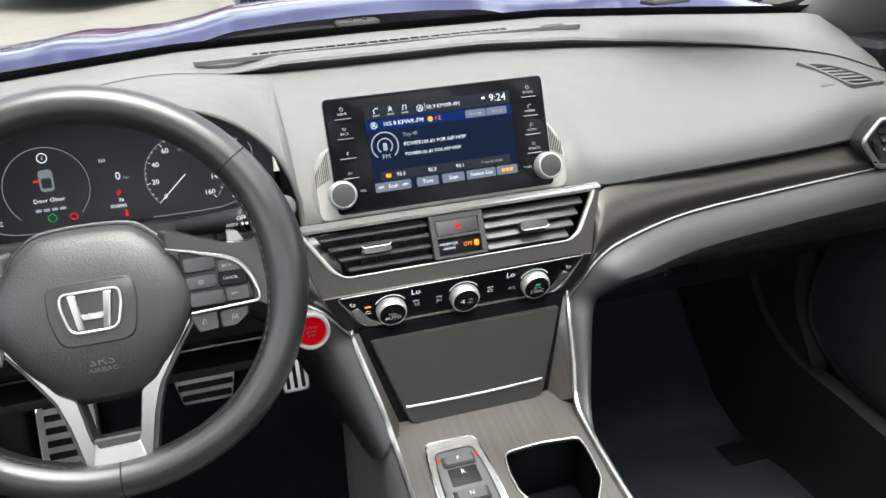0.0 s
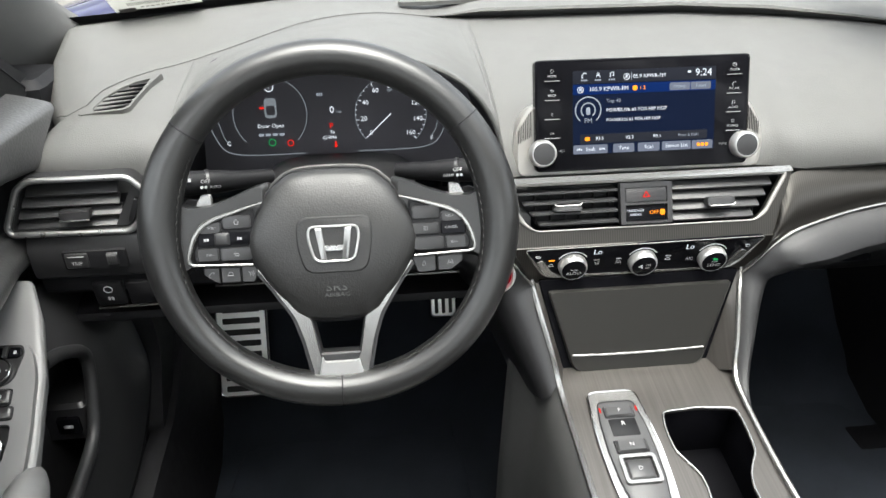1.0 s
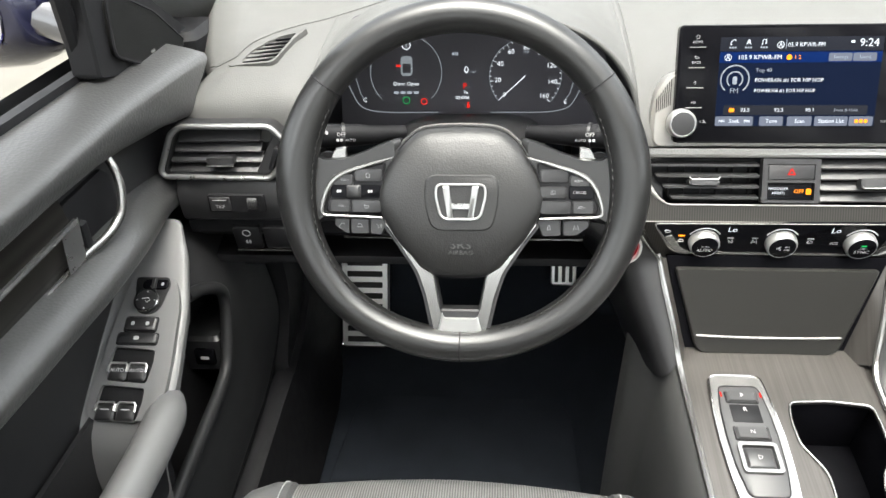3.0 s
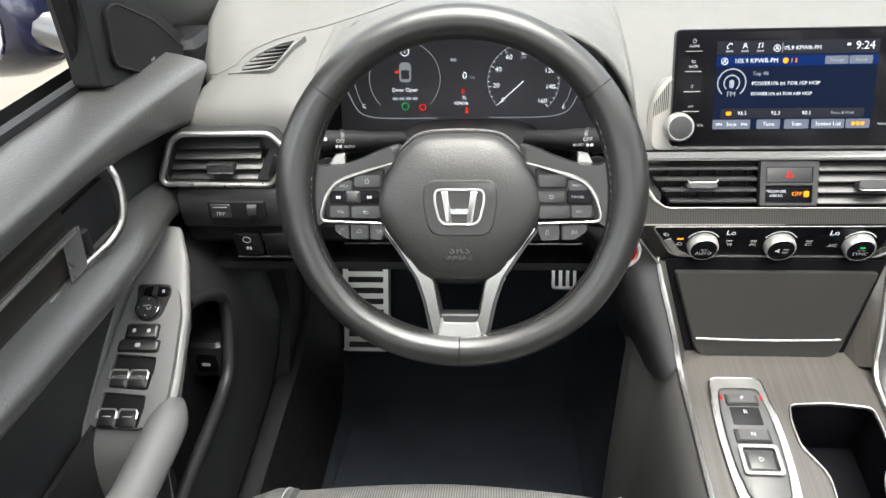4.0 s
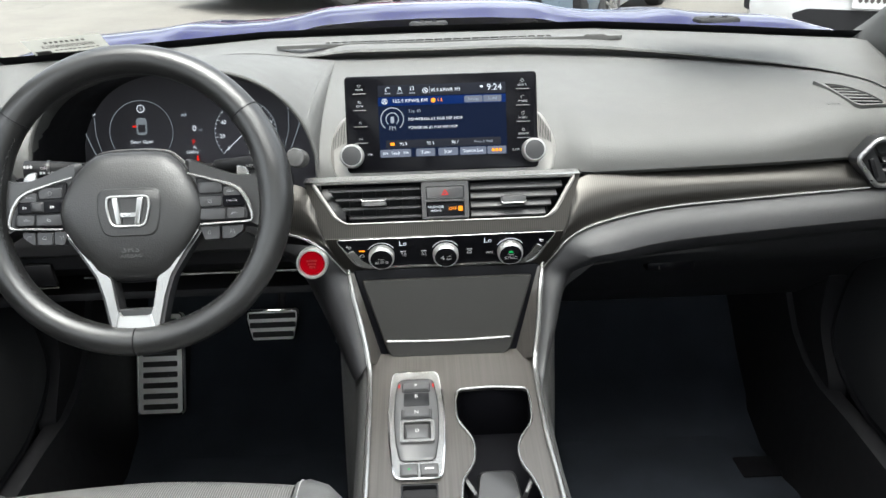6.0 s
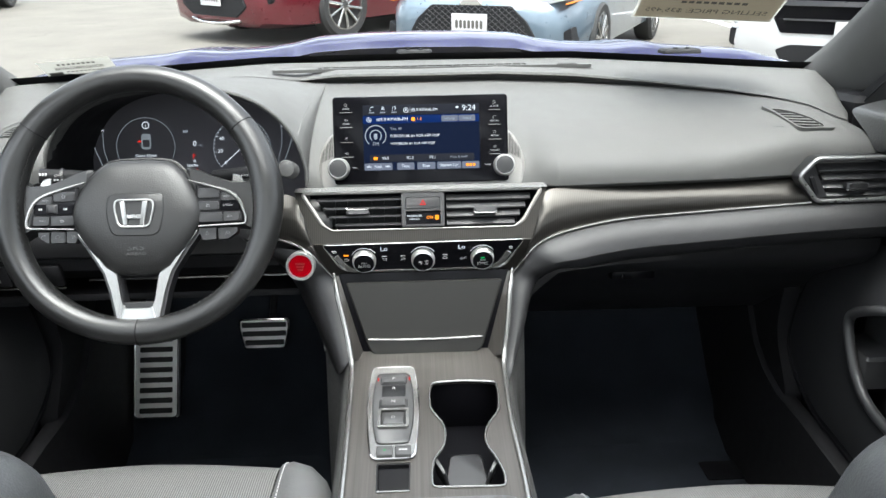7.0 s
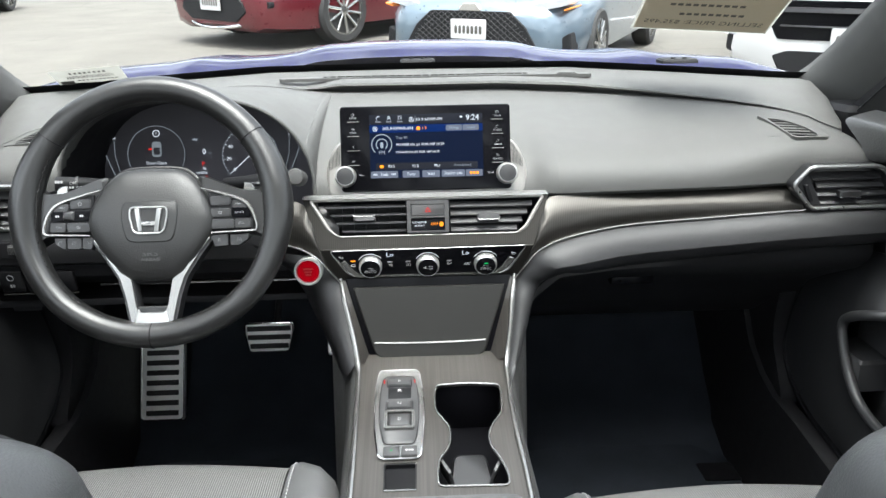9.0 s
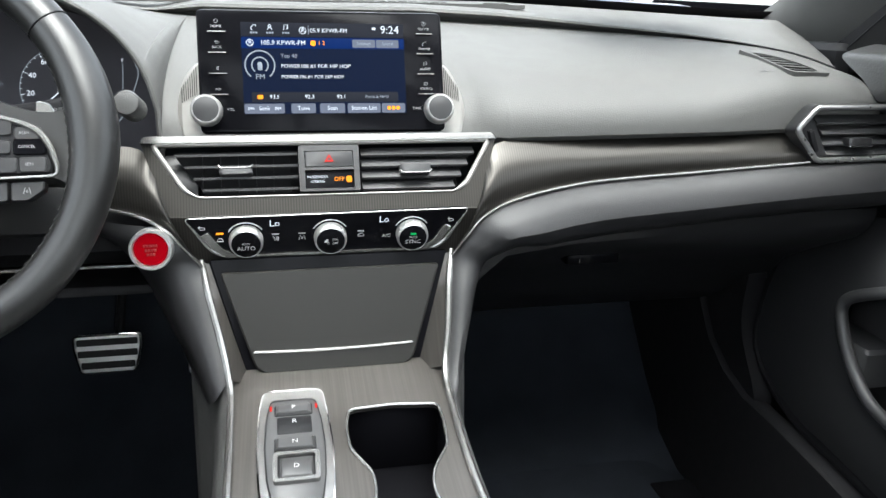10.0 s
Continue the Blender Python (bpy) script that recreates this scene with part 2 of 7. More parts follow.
def curve(pts, n=6, closed=False):
    """A smooth line through the points."""
    p = [Vector(q) for q in pts]
    out, k = [], len(p)
    for i in range(k if closed else k - 1):
        a, b = p[i], p[(i + 1) % k]
        pre = p[(i - 1) % k] if closed or i else a * 2 - b
        nxt = p[(i + 2) % k] if closed or i + 2 < k else b * 2 - a
        for j in range(n):
            t = j / n
            out.append(0.5 * (2 * a + (b - pre) * t + (2 * pre - 5 * a + 4 * b - nxt) * t * t + (3 * a - pre - 3 * b + nxt) * t ** 3))
    if not closed:
        out.append(p[-1].copy())
    return out


def rounded(pts, r, n=4):
    """A closed outline with its corners rounded."""
    p = [Vector((q[0], q[1])) for q in pts]
    rr = r if isinstance(r, (list, tuple)) else [r] * len(p)
    out = []
    for i, q in enumerate(p):
        a, b = p[i - 1] - q, p[(i + 1) % len(p)] - q
        d = min(rr[i], a.length * 0.48, b.length * 0.48)
        s, e = q + a.normalized() * d, q + b.normalized() * d
        for j in range(n + 1):
            t = j / n
            out.append(s * (1 - t) ** 2 + q * 2 * t * (1 - t) + e * t * t)
    return out


def rect(cx, cy, w, h, r=0.002, n=3):
    return rounded([(cx - w / 2, cy - h / 2), (cx + w / 2, cy - h / 2), (cx + w / 2, cy + h / 2), (cx - w / 2, cy + h / 2)], r, n)


def grid(rows, closed=False):
    """A sheet through rows of points."""
    bm = bmesh.new()
    v = [[bm.verts.new(p) for p in r] for r in rows]
    m = len(rows[0])
    for i in range(len(rows) - 1):
        for j in range(m if closed else m - 1):
            k = (j + 1) % m
            bm.faces.new((v[i][j], v[i + 1][j], v[i + 1][k], v[i][k]))
    return bm


def soft_grid(rows, across=3, along=1):
    """A sheet through rows of points, rounded between them."""
    rows = [curve(r, across) for r in rows]
    if along > 1:
        rows = [list(r) for r in zip(*[curve(c, along) for c in zip(*rows)])]
    return grid(rows)


def capped(rows):
    """A closed body through rings of points."""
    bm = grid(rows, True)
    bm.verts.ensure_lookup_table()
    m = len(rows[0])
    bm.faces.new([bm.verts[i] for i in range(m)])
    bm.faces.new([bm.verts[len(bm.verts) - 1 - i] for i in range(m)])
    bmesh.ops.recalc_face_normals(bm, faces=bm.faces)
    return bm


def prism(outline, d, m=Matrix(), b=0.001, top=0.0):
    """A bevelled slab: outline in the frame's x and y, front at z = top, d thick."""
    n = len(outline)
    c = sum((Vector((p[0], p[1])) for p in outline), Vector((0, 0))) / n
    size = max((Vector((p[0], p[1])) - c).length for p in outline)
    k = max(0.3, 1 - b * 1.3 / size)
    inner = [c + (Vector((p[0], p[1])) - c) * k for p in outline]
    rows = [[m @ Vector((p[0], p[1], top - d)) for p in outline], [m @ Vector((p[0], p[1], top - b)) for p in outline], [m @ Vector((p[0], p[1], top)) for p in inner]]
    return capped(rows)


def plate(outer, holes, d, m=Matrix(), top=0.0):
    """A sheet with holes and walls going d down from every edge."""
    bm = bmesh.new()
    edges = []
    for loop in [outer, *holes]:
        v = [bm.verts.new((p[0], p[1], 0)) for p in loop]
        edges += [bm.edges.new((v[i], v[(i + 1) % len(v)])) for i in range(len(v))]
    bmesh.ops.triangle_fill(bm, edges=edges, use_beauty=True, use_dissolve=False, normal=(0, 0, 1))
    ext = bmesh.ops.extrude_edge_only(bm, edges=edges)
    bmesh.ops.translate(bm, verts=[e for e in ext["geom"] if isinstance(e, bmesh.types.BMVert)], vec=(0, 0, -d))
    bmesh.ops.recalc_face_normals(bm, faces=bm.faces)
    bmesh.ops.transform(bm, verts=bm.verts, matrix=m @ Matrix.Translation((0, 0, top)))
    return bm


def tube(path, r, n=8, closed=False, flat=1.0):
    """A round bar along a line; r may be a list."""
    p = [Vector(q) for q in path]
    k = len(p)
    rows, up = [], None
    for i in range(k):
        a = p[(i - 1) % k] if closed or i else p[i]
        b = p[(i + 1) % k] if closed or i < k - 1 else p[i]
        t = (b - a).normalized()
        if up is None:
            up = t.orthogonal().normalized()
        up = (up - t * up.dot(t)).normalized()
        s = t.cross(up)
        ri = r[i] if isinstance(r, (list, tuple)) else r
        rows.append([p[i] + up * math.cos(2 * math.pi * j / n) * ri + s * math.sin(2 * math.pi * j / n) * ri * flat for j in range(n)])
    if closed:
        best = min(range(n), key=lambda q: (rows[0][q] - rows[-1][0]).length)
        rows.append([rows[0][(j + best) % n] for j in range(n)])
        return grid(rows, True)
    return capped(rows)


def box(c, s, b=0.002, m=Matrix()):
    return prism(rect(c[0], c[1], s[0], s[1], b * 1.5, 2), s[2], m, min(b, s[2] * 0.4), c[2] + s[2] / 2)


def lathe(prof, m, n=24):
    """A turned body: (radius, height) pairs round the frame's z."""
    rows = [[m @ Vector((r * math.cos(2 * math.pi * j / n), r * math.sin(2 * math.pi * j / n), h)) for j in range(n)] for r, h in prof]
    return capped(rows)


def joined(*bms):
    out = bmesh.new()
    for b in bms:
        me = bpy.data.meshes.new("tmp")
        b.to_mesh(me)
        b.free()
        out.from_mesh(me)
        bpy.data.meshes.remove(me)
    return out


def words(text, size, m, x, y, top=0.0004, align="CENTER", mirror=False, wide=1.0):
    """Lettering as a flat mesh in the frame m."""
    cu = bpy.data.curves.new("text", "FONT")
    cu.body, cu.size, cu.align_x, cu.align_y = text, size, align, "CENTER"
    cu.resolution_u = 2
    ob = bpy.data.objects.new("text", cu)
    scene.collection.objects.link(ob)
    me = bpy.data.meshes.new_from_object(ob.evaluated_get(bpy.context.evaluated_depsgraph_get()))
    bm = bmesh.new()
    bm.from_mesh(me)
    bpy.data.objects.remove(ob)
    bpy.data.curves.remove(cu)
    bpy.data.meshes.remove(me)
    bmesh.ops.transform(bm, verts=bm.verts, matrix=m @ Matrix.Translation((x, y, top)) @ Matrix.Diagonal((-wide if mirror else wide, 1, 1, 1)))
    return bm


def bars(m, x, y, n, w, h, gap, top=0.0004):
    """A row of plain bars for writing that cannot be read."""
    return joined(*[prism(rect(x + (i - (n - 1) / 2) * (w + gap), y, w, h, h * 0.2, 1), 0.0003, m, 0.0001, top) for i in range(n)])


def glyph(kind, m, x, y, size, top, r=0.00033):
    """A thin-line symbol, drawn in strokes."""
    lines = {"home": [[(-0.5, 0), (0, 0.5), (0.5, 0)], [(-0.32, 0.1), (-0.32, -0.45), (0.32, -0.45), (0.32, 0.1)]],
             "back": [[(-0.2, 0.35), (-0.5, 0.1), (-0.2, -0.15)], [(-0.5, 0.1), (0.35, 0.1), (0.5, -0.1), (0.35, -0.35), (-0.3, -0.35)]],
             "phone": [[(0.4, 0.45), (0.0, 0.45), (-0.45, 0.0), (-0.45, -0.45)], [(0.4, 0.45), (0.4, 0.2)], [(-0.45, -0.45), (-0.2, -0.45)]],
             "car": [[(-0.5, -0.2), (-0.4, 0.1), (-0.2, 0.35), (0.2, 0.35), (0.4, 0.1), (0.5, -0.2), (-0.5, -0.2)]],
             "voice": [[(-0.4, 0.35), (-0.1, 0.1), (-0.1, -0.4)], [(0.15, 0.3), (0.3, 0.0), (0.15, -0.3)], [(0.4, 0.45), (0.55, 0.0), (0.4, -0.45)]],
             "lane": [[(-0.5, -0.45), (-0.25, 0.45)], [(0.5, -0.45), (0.25, 0.45)], [(-0.15, -0.2), (0, 0.1), (0.15, -0.2), (-0.15, -0.2)]],
             "wedge": [[(-0.3, -0.4), (0.3, -0.4), (0.1, 0.4), (-0.1, 0.4), (-0.3, -0.4)]],
             "clock": [[(0.5 * math.cos(a * 0.785), 0.5 * math.sin(a * 0.785)) for a in range(9)], [(0, 0.3), (0, 0), (0.2, 0)]],
             "note": [[(-0.3, -0.35), (-0.3, 0.4), (0.35, 0.5), (0.35, -0.25)], [(-0.3, -0.35), (-0.5, -0.4)], [(0.35, -0.25), (0.15, -0.3)]],
             "skip": [[(-0.6, 0.25), (-0.2, 0), (-0.6, -0.25), (-0.6, 0.25)], [(-0.1, 0.25), (0.3, 0), (-0.1, -0.25), (-0.1, 0.25)], [(0.4, 0.25), (0.4, -0.25)]],
             "person": [[(0.22 * math.cos(a * 0.785), 0.25 + 0.22 * math.sin(a * 0.785)) for a in range(9)], [(-0.4, -0.45), (-0.25, -0.1), (0.25, -0.1), (0.4, -0.45)]],
             "ring": [[(0.5 * math.cos(a * 0.5236), 0.5 * math.sin(a * 0.5236)) for a in range(13)]],
             "moon": [[(0.2, 0.4), (-0.2, 0.25), (-0.3, 0), (-0.2, -0.25), (0.2, -0.4), (0, 0), (0.2, 0.4)]],
             "fan": [[(0, 0), (0.2, 0.45), (-0.1, 0.4), (0, 0), (0.4, -0.25), (0.15, -0.45), (0, 0), (-0.5, -0.1), (-0.4, 0.2), (0, 0)]],
             "gap": [[(-0.5, 0.3), (0.1, 0.3)], [(-0.5, 0.0), (-0.1, 0.0)], [(-0.5, -0.3), (0.1, -0.3)], [(0.3, 0.4), (0.3, -0.4)]]}[kind]
    return joined(*[tube([m @ Vector((x + a * size, y + b * size, top)) for a, b in line], r, 4) for line in lines])


def mix(table, x):
    """Interpolates a table of (x, values...) rows."""
    if x <= table[0][0]:
        return table[0][1:]
    for a, b in zip(table, table[1:]):
        if x <= b[0]:
            t = (x - a[0]) / (b[0] - a[0])
            return [p + (q - p) * t for p, q in zip(a[1:], b[1:])]
    return table[-1][1:]


# ---- the lot ----
ground_bm = bmesh.new()
bmesh.ops.create_grid(ground_bm, x_segments=40, y_segments=40, size=150)
ground_me = bpy.data.meshes.new("ground")
ground_bm.to_mesh(ground_me)
ground_bm.free()
ground_me.materials.append(ASPHALT)
tagged(new("ground", ground_me), "worn pale grey asphalt of a parking lot", "ground", kind="structure")

line_bm = box((4.3, 9.7, 0.003), (0.14, 2.2, 0.006), 0.002)
line_me = bpy.data.meshes.new("parking_line")
line_bm.to_mesh(line_me)
line_bm.free()
line_me.materials.append(WHITEINK)
tagged(new("parking_line", line_me), "worn white painted parking line on asphalt", "parking line", kind="structure")

# ---- car shell ----
CREASE = [(0.0, 0.344, 0.938), (0.15, 0.339, 0.939), (0.3, 0.324, 0.933), (0.42, 0.292, 0.927), (0.54, 0.231, 0.921), (0.6, 0.2, 0.9155), (0.64, 0.172, 0.91), (0.665, 0.145, 0.905), (0.685, 0.112, 0.899), (0.72, 0.1, 0.89)]
BASE = [(0.0, 0.475, 0.968), (0.3, 0.455, 0.968), (0.52, 0.405, 0.958), (0.66, 0.36, 0.951), (0.74, 0.325, 0.948)]
EDGE = [(0.0, 0.004, 0.818), (0.18, 0.004, 0.818), (0.35, 0.01, 0.819), (0.49, 0.02, 0.819), (0.565, 0.027, 0.82), (0.6, 0.03, 0.82), (0.72, 0.03, 0.815)]
COWLX, COWLH, COWLB, COWLT = -0.363, 0.193, 0.835, 0.974


def cowl(x):
    """Height of the visor's lip over the instrument cluster."""
    d = abs(x - COWLX) / COWLH
    return COWLB if d >= 1 else COWLB + (COWLT - COWLB) * (1 - d ** 2.9) ** (1 / 2.0)


def behind(x):
    """How far the pad draws back behind the touchscreen: 1 in the middle, 0 beside it."""
    t = min(1.0, max(0.0, (0.21 - abs(x)) / 0.05))
    return t * t * (3 - 2 * t)


def groove(x):
    """The shaded groove under the dash top's lip fades out behind the instrument visor."""
    t = min(1.0, max(0.0, (x + 0.24) / 0.1))
    return t * t * (3 - 2 * t) * min(1.0, max(0.1, (0.68 - x) / 0.4))


def pad_edge(x):
    y, z = mix(EDGE, abs(x))
    y += 0.018 * behind(x)
    if abs(x - COWLX) < COWLH:
        return (0.012, max(z, cowl(x)))
    return (y, z)


dash = thing("dashboard", "dark grey soft-touch dashboard with a stitched-look crease", "dashboard", (0, 0.2, 0.7))
xs = sorted(set([round(-0.72 + 0.03 * i, 4) for i in range(49)] + [COWLX + s * COWLH * k for s in (-1, 1) for k in (0.6, 0.7, 0.8, 0.86, 0.9, 0.94, 0.97, 0.985, 0.998, 1.0)] + [s * v for s in (-1, 1) for v in (0.165, 0.175, 0.19, 0.205, 0.22, 0.235, 0.565, 0.578, 0.592, 0.652, 0.665, 0.675, 0.685)]))
rows, tops = [], []
for x in xs:
    ky, kz = mix(CREASE, abs(x))
    ey, ez = pad_edge(x)
    by, bz = mix(BASE, abs(x))
    d = abs(x - COWLX) / (COWLH * 1.2)
    hump = 0.026 * math.cos(math.pi / 2 * d) ** 2 if d < 1 else 0.0
    g = groove(x)
    kz += hump
    rise = kz - ez
    power = 0.38 + 0.92 * min(1.0, max(0.0, (0.055 - rise) / 0.05)) if rise < 0.055 else 0.38
    if abs(x) > 0.45 and power < 0.5:
        power = 0.38 - 0.17 * min(1.0, (abs(x) - 0.45) / 0.14)
    r = []
    for i in range(25):
        f = (i / 24) ** 2.2
        r.append(Vector((x, ey + (ky - ey) * f + 0.012 * behind(x) * math.sin(math.pi * f ** 0.4), ez + rise * f ** power + 0.005 * math.sin(math.pi * f) * (power > 0.5))))
    r = [Vector((x, ey + 0.03, ez - 0.01)), Vector((x, ey + 0.006, ez - 0.006))] + list(r) + [Vector((x, ky + 0.014, kz + 0.001)), Vector((x, ky + 0.03, kz - 0.004))]
    rows.append(r)
    h, over, gap = 0.002 + 0.021 * g, 0.010 * g, 0.0085 * g
    tops.append([Vector((x, ky + 0.034, kz - 0.02)), Vector((x, ky + 0.024, kz - 0.006)), Vector((x, ky + 0.018 - over * 0.3, kz + gap * 0.75)), Vector((x, ky + 0.006 - over, kz + gap + 0.0008)), Vector((x, ky + 0.003 - over * 1.2, kz + gap + 0.35 * (h - gap))), Vector((x, ky + 0.003 - over, kz + gap + 0.65 * (h - gap))), Vector((x, ky + 0.007 - over * 0.4, kz + gap + 0.88 * (h - gap))), Vector((x, ky + 0.016, kz + h)),
                 Vector((x, ky + 0.035, kz + h + 0.1 * (bz - kz - h))), Vector((x, (ky + by) / 2 + 0.02, (kz + h) * 0.45 + bz * 0.55 + 0.002)), Vector((x, by - 0.03, bz)), Vector((x, by, bz))])
for sheet in (rows, tops):
    for end in (0, -1):
        sg = 1 if end else -1
        extra = [[Vector((p.x + sg * dx, p.y + dy, p.z - dz)) for p in sheet[end]] for dx, dy, dz in ((0.008, 0.004, 0.0015), (0.013, 0.014, 0.006), (0.016, 0.04, 0.02))]
        if end:
            sheet.extend(extra)
        else:
            sheet[:0] = extra[::-1]


def tapered(p):
    """The dash ends draw in towards the windshield, where the doors' ledges meet them."""
    a = abs(p.x)
    if a > 0.58:
        end = 0.736 - 0.4 * max(0.0, p.y - 0.01) if p.y < 0.1 else min(0.75, 0.7 + 0.5 * (p.y - 0.1))
        p.x = math.copysign(0.58 + (a - 0.58) * (end - 0.58) / 0.156, p.x)
    return p


rows, tops = [[tapered(p) for p in r] for r in rows], [[tapered(p) for p in r] for r in tops]
pad_sheet = grid(rows)
pad_sheet.normal_update()
PAD = BVHTree.FromBMesh(pad_sheet)
part("airbag_pad", pad_sheet, SOFT, dash)
part("dash_top", grid(tops), SOFT, dash)
# closing sides under the dash ends
for s in (-1, 1):
    part("end_cap", box((s * 0.66, 0.19, 0.79), (0.02, 0.28, 0.13), 0.006), HARD, dash)

# defroster grille
defrost = thing("defroster_grille", "long slim grey defroster grille on the dash top", "air vent", (0.03, 0.37, 0.955))
mf = face_frame(0.03, 0.372, 0.9645, 1, 0.08)
part("surround", plate(rounded([(-0.3, -0.014), (-0.15, -0.008), (0.14, -0.008), (0.3, -0.014), (0.305, -0.002), (0.14, 0.018), (-0.15, 0.018), (-0.305, -0.002)], 0.006), [rect(-0.02, 0.005, 0.4, 0.016, 0.006)], 0.006, mf), SOFT, defrost)
part("slot", prism(rect(-0.02, 0.005, 0.41, 0.02, 0.006), 0.002, mf, 0.0005, -0.004), VENTGREY, defrost)
for i in range(24):
    part("slat", box((-0.21 + i * 0.0165, 0.005, -0.002), (0.003, 0.016, 0.004), 0.0008, mf), SOFT, defrost)

part("sun_sensor", plate(rect(0.255, -0.006, 0.04, 0.012, 0.003), [rect(0.255, -0.006, 0.034, 0.008, 0.002)], 0.003, mf, 0.0015), SOFT, defrost)

# corner demister vents
for s in (-1, 1):
    ox, oy, oz = (0.622, 0.098, 0.8962) if s > 0 else (0.642, 0.136, 0.9028)
    v = thing("demister_vent", "small triangular grey demister vent in the dash corner", "air vent", (s * ox, oy, oz), "demister vents")
    spots = [PAD.ray_cast(Vector((s * (ox + dx), oy + dy, 1.2)), Vector((0, 0, -1)))[0] for dx, dy in ((0, 0), (0.03, 0), (-0.03, 0), (0, 0.03), (0, -0.03))]
    oz = spots[0].z + 0.001
    ax, up = (spots[1] - spots[2]).normalized(), (spots[3] - spots[4]).normalized()
    nn = (ax.cross(up) * s).normalized()
    up = (nn.cross(ax) * s).normalized()
    mv = Matrix(((ax.x, up.x, nn.x, s * ox), (ax.y, up.y, nn.y, oy), (ax.z, up.z, nn.z, oz), (0, 0, 0, 1)))
    out = [(-0.058, 0.038), (-0.03, 0.031), (-0.009, 0.020), (0.013, 0.0), (0.029, -0.023), (0.033, -0.038), (0.028, -0.043), (0.006, -0.044), (-0.024, -0.048), (-0.031, -0.044), (-0.046, 0.012)]
    inn = [(-0.045, 0.027), (-0.029, 0.025), (-0.011, 0.015), (0.007, -0.006), (0.0155, -0.030), (0.0135, -0.0395), (-0.0225, -0.0435), (-0.0295, -0.038)]
    part("frame", plate(rounded(out, 0.004, 3), [rounded(inn, 0.003, 2)], 0.018, mv, 0.0012), SOFT, v)
    # near-black backing just below the slats
    part("back", prism(rounded(inn, 0.002, 2), 0.006, mv, 0.0004, -0.0035), NIGHT, v)
    for k in range(6):
        y = -0.034 + k * 0.0105
        x0, x1 = -0.0295 - (y + 0.038) * 0.24, mix([(-0.04, 0.0135), (-0.03, 0.015), (-0.006, 0.0065), (0.015, -0.0115), (0.025, -0.03)], y)[0]
        part("slat", box((0, 0, 0), (x1 - x0, 0.0014, 0.006), 0.0005, mv @ Matrix.Translation(((x0 + x1) / 2, y, -0.0022)) @ pose(0, 0, 0, 20, 0, 0)), BLACK, v)
mark = PAD.ray_cast(Vector((0.57, 0.068, 1.2)), Vector((0, 0, -1)))
part("airbag_marking", bars(face_frame(0.57, 0.068, mark[0].z, abs(mark[1].z), -mark[1].y * math.copysign(1, mark[1].z)), 0, 0, 4, 0.005, 0.0045, 0.0025, 0.0008), GREYINK, dash)

# ---- centre fascia ----
MF = face_frame(0, 0, 0.817, 0.033, 0.07)
fascia = thing("centre_fascia", "brushed dark grey trim panel across the centre stack", "dash trim", (0, 0, 0.76))
FO = rounded([(-0.19, 0.004), (0.19, 0.004), (0.172, -0.05), (0.168, -0.0775), (-0.168, -0.0775), (-0.172, -0.05)][::-1], 0.003, 2)
VO = rounded([(-0.178, 0.0), (-0.148, -0.048), (-0.134, -0.057), (0.139, -0.057), (0.152, -0.048), (0.181, 0.0)], 0.006, 3)
part("panel", plate(FO, [VO], 0.012, MF), BRUSH, fascia)
part("vent_bezel", tube([MF @ Vector((p.x, p.y, 0.0008)) for p in VO], [0.0009 + 0.0019 * min(1.0, max(0.0, (abs(p.x) - 0.136) / 0.014)) for p in VO], 8, True), SURROUND, fascia)
part("upper_strip", prism(rounded([(-0.19, 0.0005), (0.19, 0.0005), (0.187, 0.0075), (-0.187, 0.0075)], 0.002, 2), 0.012, MF, 0.002, 0.005), SATIN, fascia, "satin silver strip under the display")


def trim_wing(s):
    low = curve([(0.135, -0.024, 0.69), (0.152, -0.03, 0.715), (0.172, -0.03, 0.738), (0.214, -0.021, 0.754), (0.307, -0.002, 0.766), (0.445, 0.008, 0.772), (0.6, 0.004, 0.782)], 6)
    ups = curve([(0.168, -0.028, 0.758), (0.172, -0.022, 0.772), (0.178, -0.012, 0.79), (0.2, 0.006, 0.814), (0.32, 0.022, 0.8115), (0.45, 0.034, 0.8115), (0.585, 0.042, 0.813)], 6)
    rr = []
    for a, b in zip(ups, low):
        row = []
        for i in range(7):
            t = i / 6
            p = a.lerp(b, t)
            p.y -= 0.011 * math.sin(math.pi * t)
            row.append(Vector((s * p.x, p.y, p.z)))
        rr.append(row)
    return grid(rr), [Vector((s * p.x, p.y - 0.003, p.z)) for p in low]


for s in (1, -1):
    wing, low = trim_wing(s)
    w = thing("dash_trim", "brushed dark woven-look trim strip edged in satin silver", "dash trim", (s * 0.3, 0, 0.77), "dash trims")
    if s < 0:
        # the steering column breaks the strip
        bmesh.ops.delete(wing, geom=[f for f in wing.faces if -0.56 < f.calc_center_median().x < -0.22], context="FACES")
        low = [p for p in low if p.x > -0.23]
    part("strip", wing, BRUSH, w)
    part("bead", tube(low, 0.002, 8), SATIN, w, "satin silver bead")


def slat_row(par, n, lo, hi, m, xl, xr, tilt, mat, depth=0.012):
    for i in range(n):
        y = hi + (lo - hi) * (i + 0.5) / n
        a, b = xl(y), xr(y)
        part("slat", box((0, 0, 0), (b - a, 0.0025, depth), 0.0009, m @ Matrix.Translation(((a + b) / 2, y, -0.007)) @ pose(0, 0, 0, tilt, 0, 0)), mat, par)


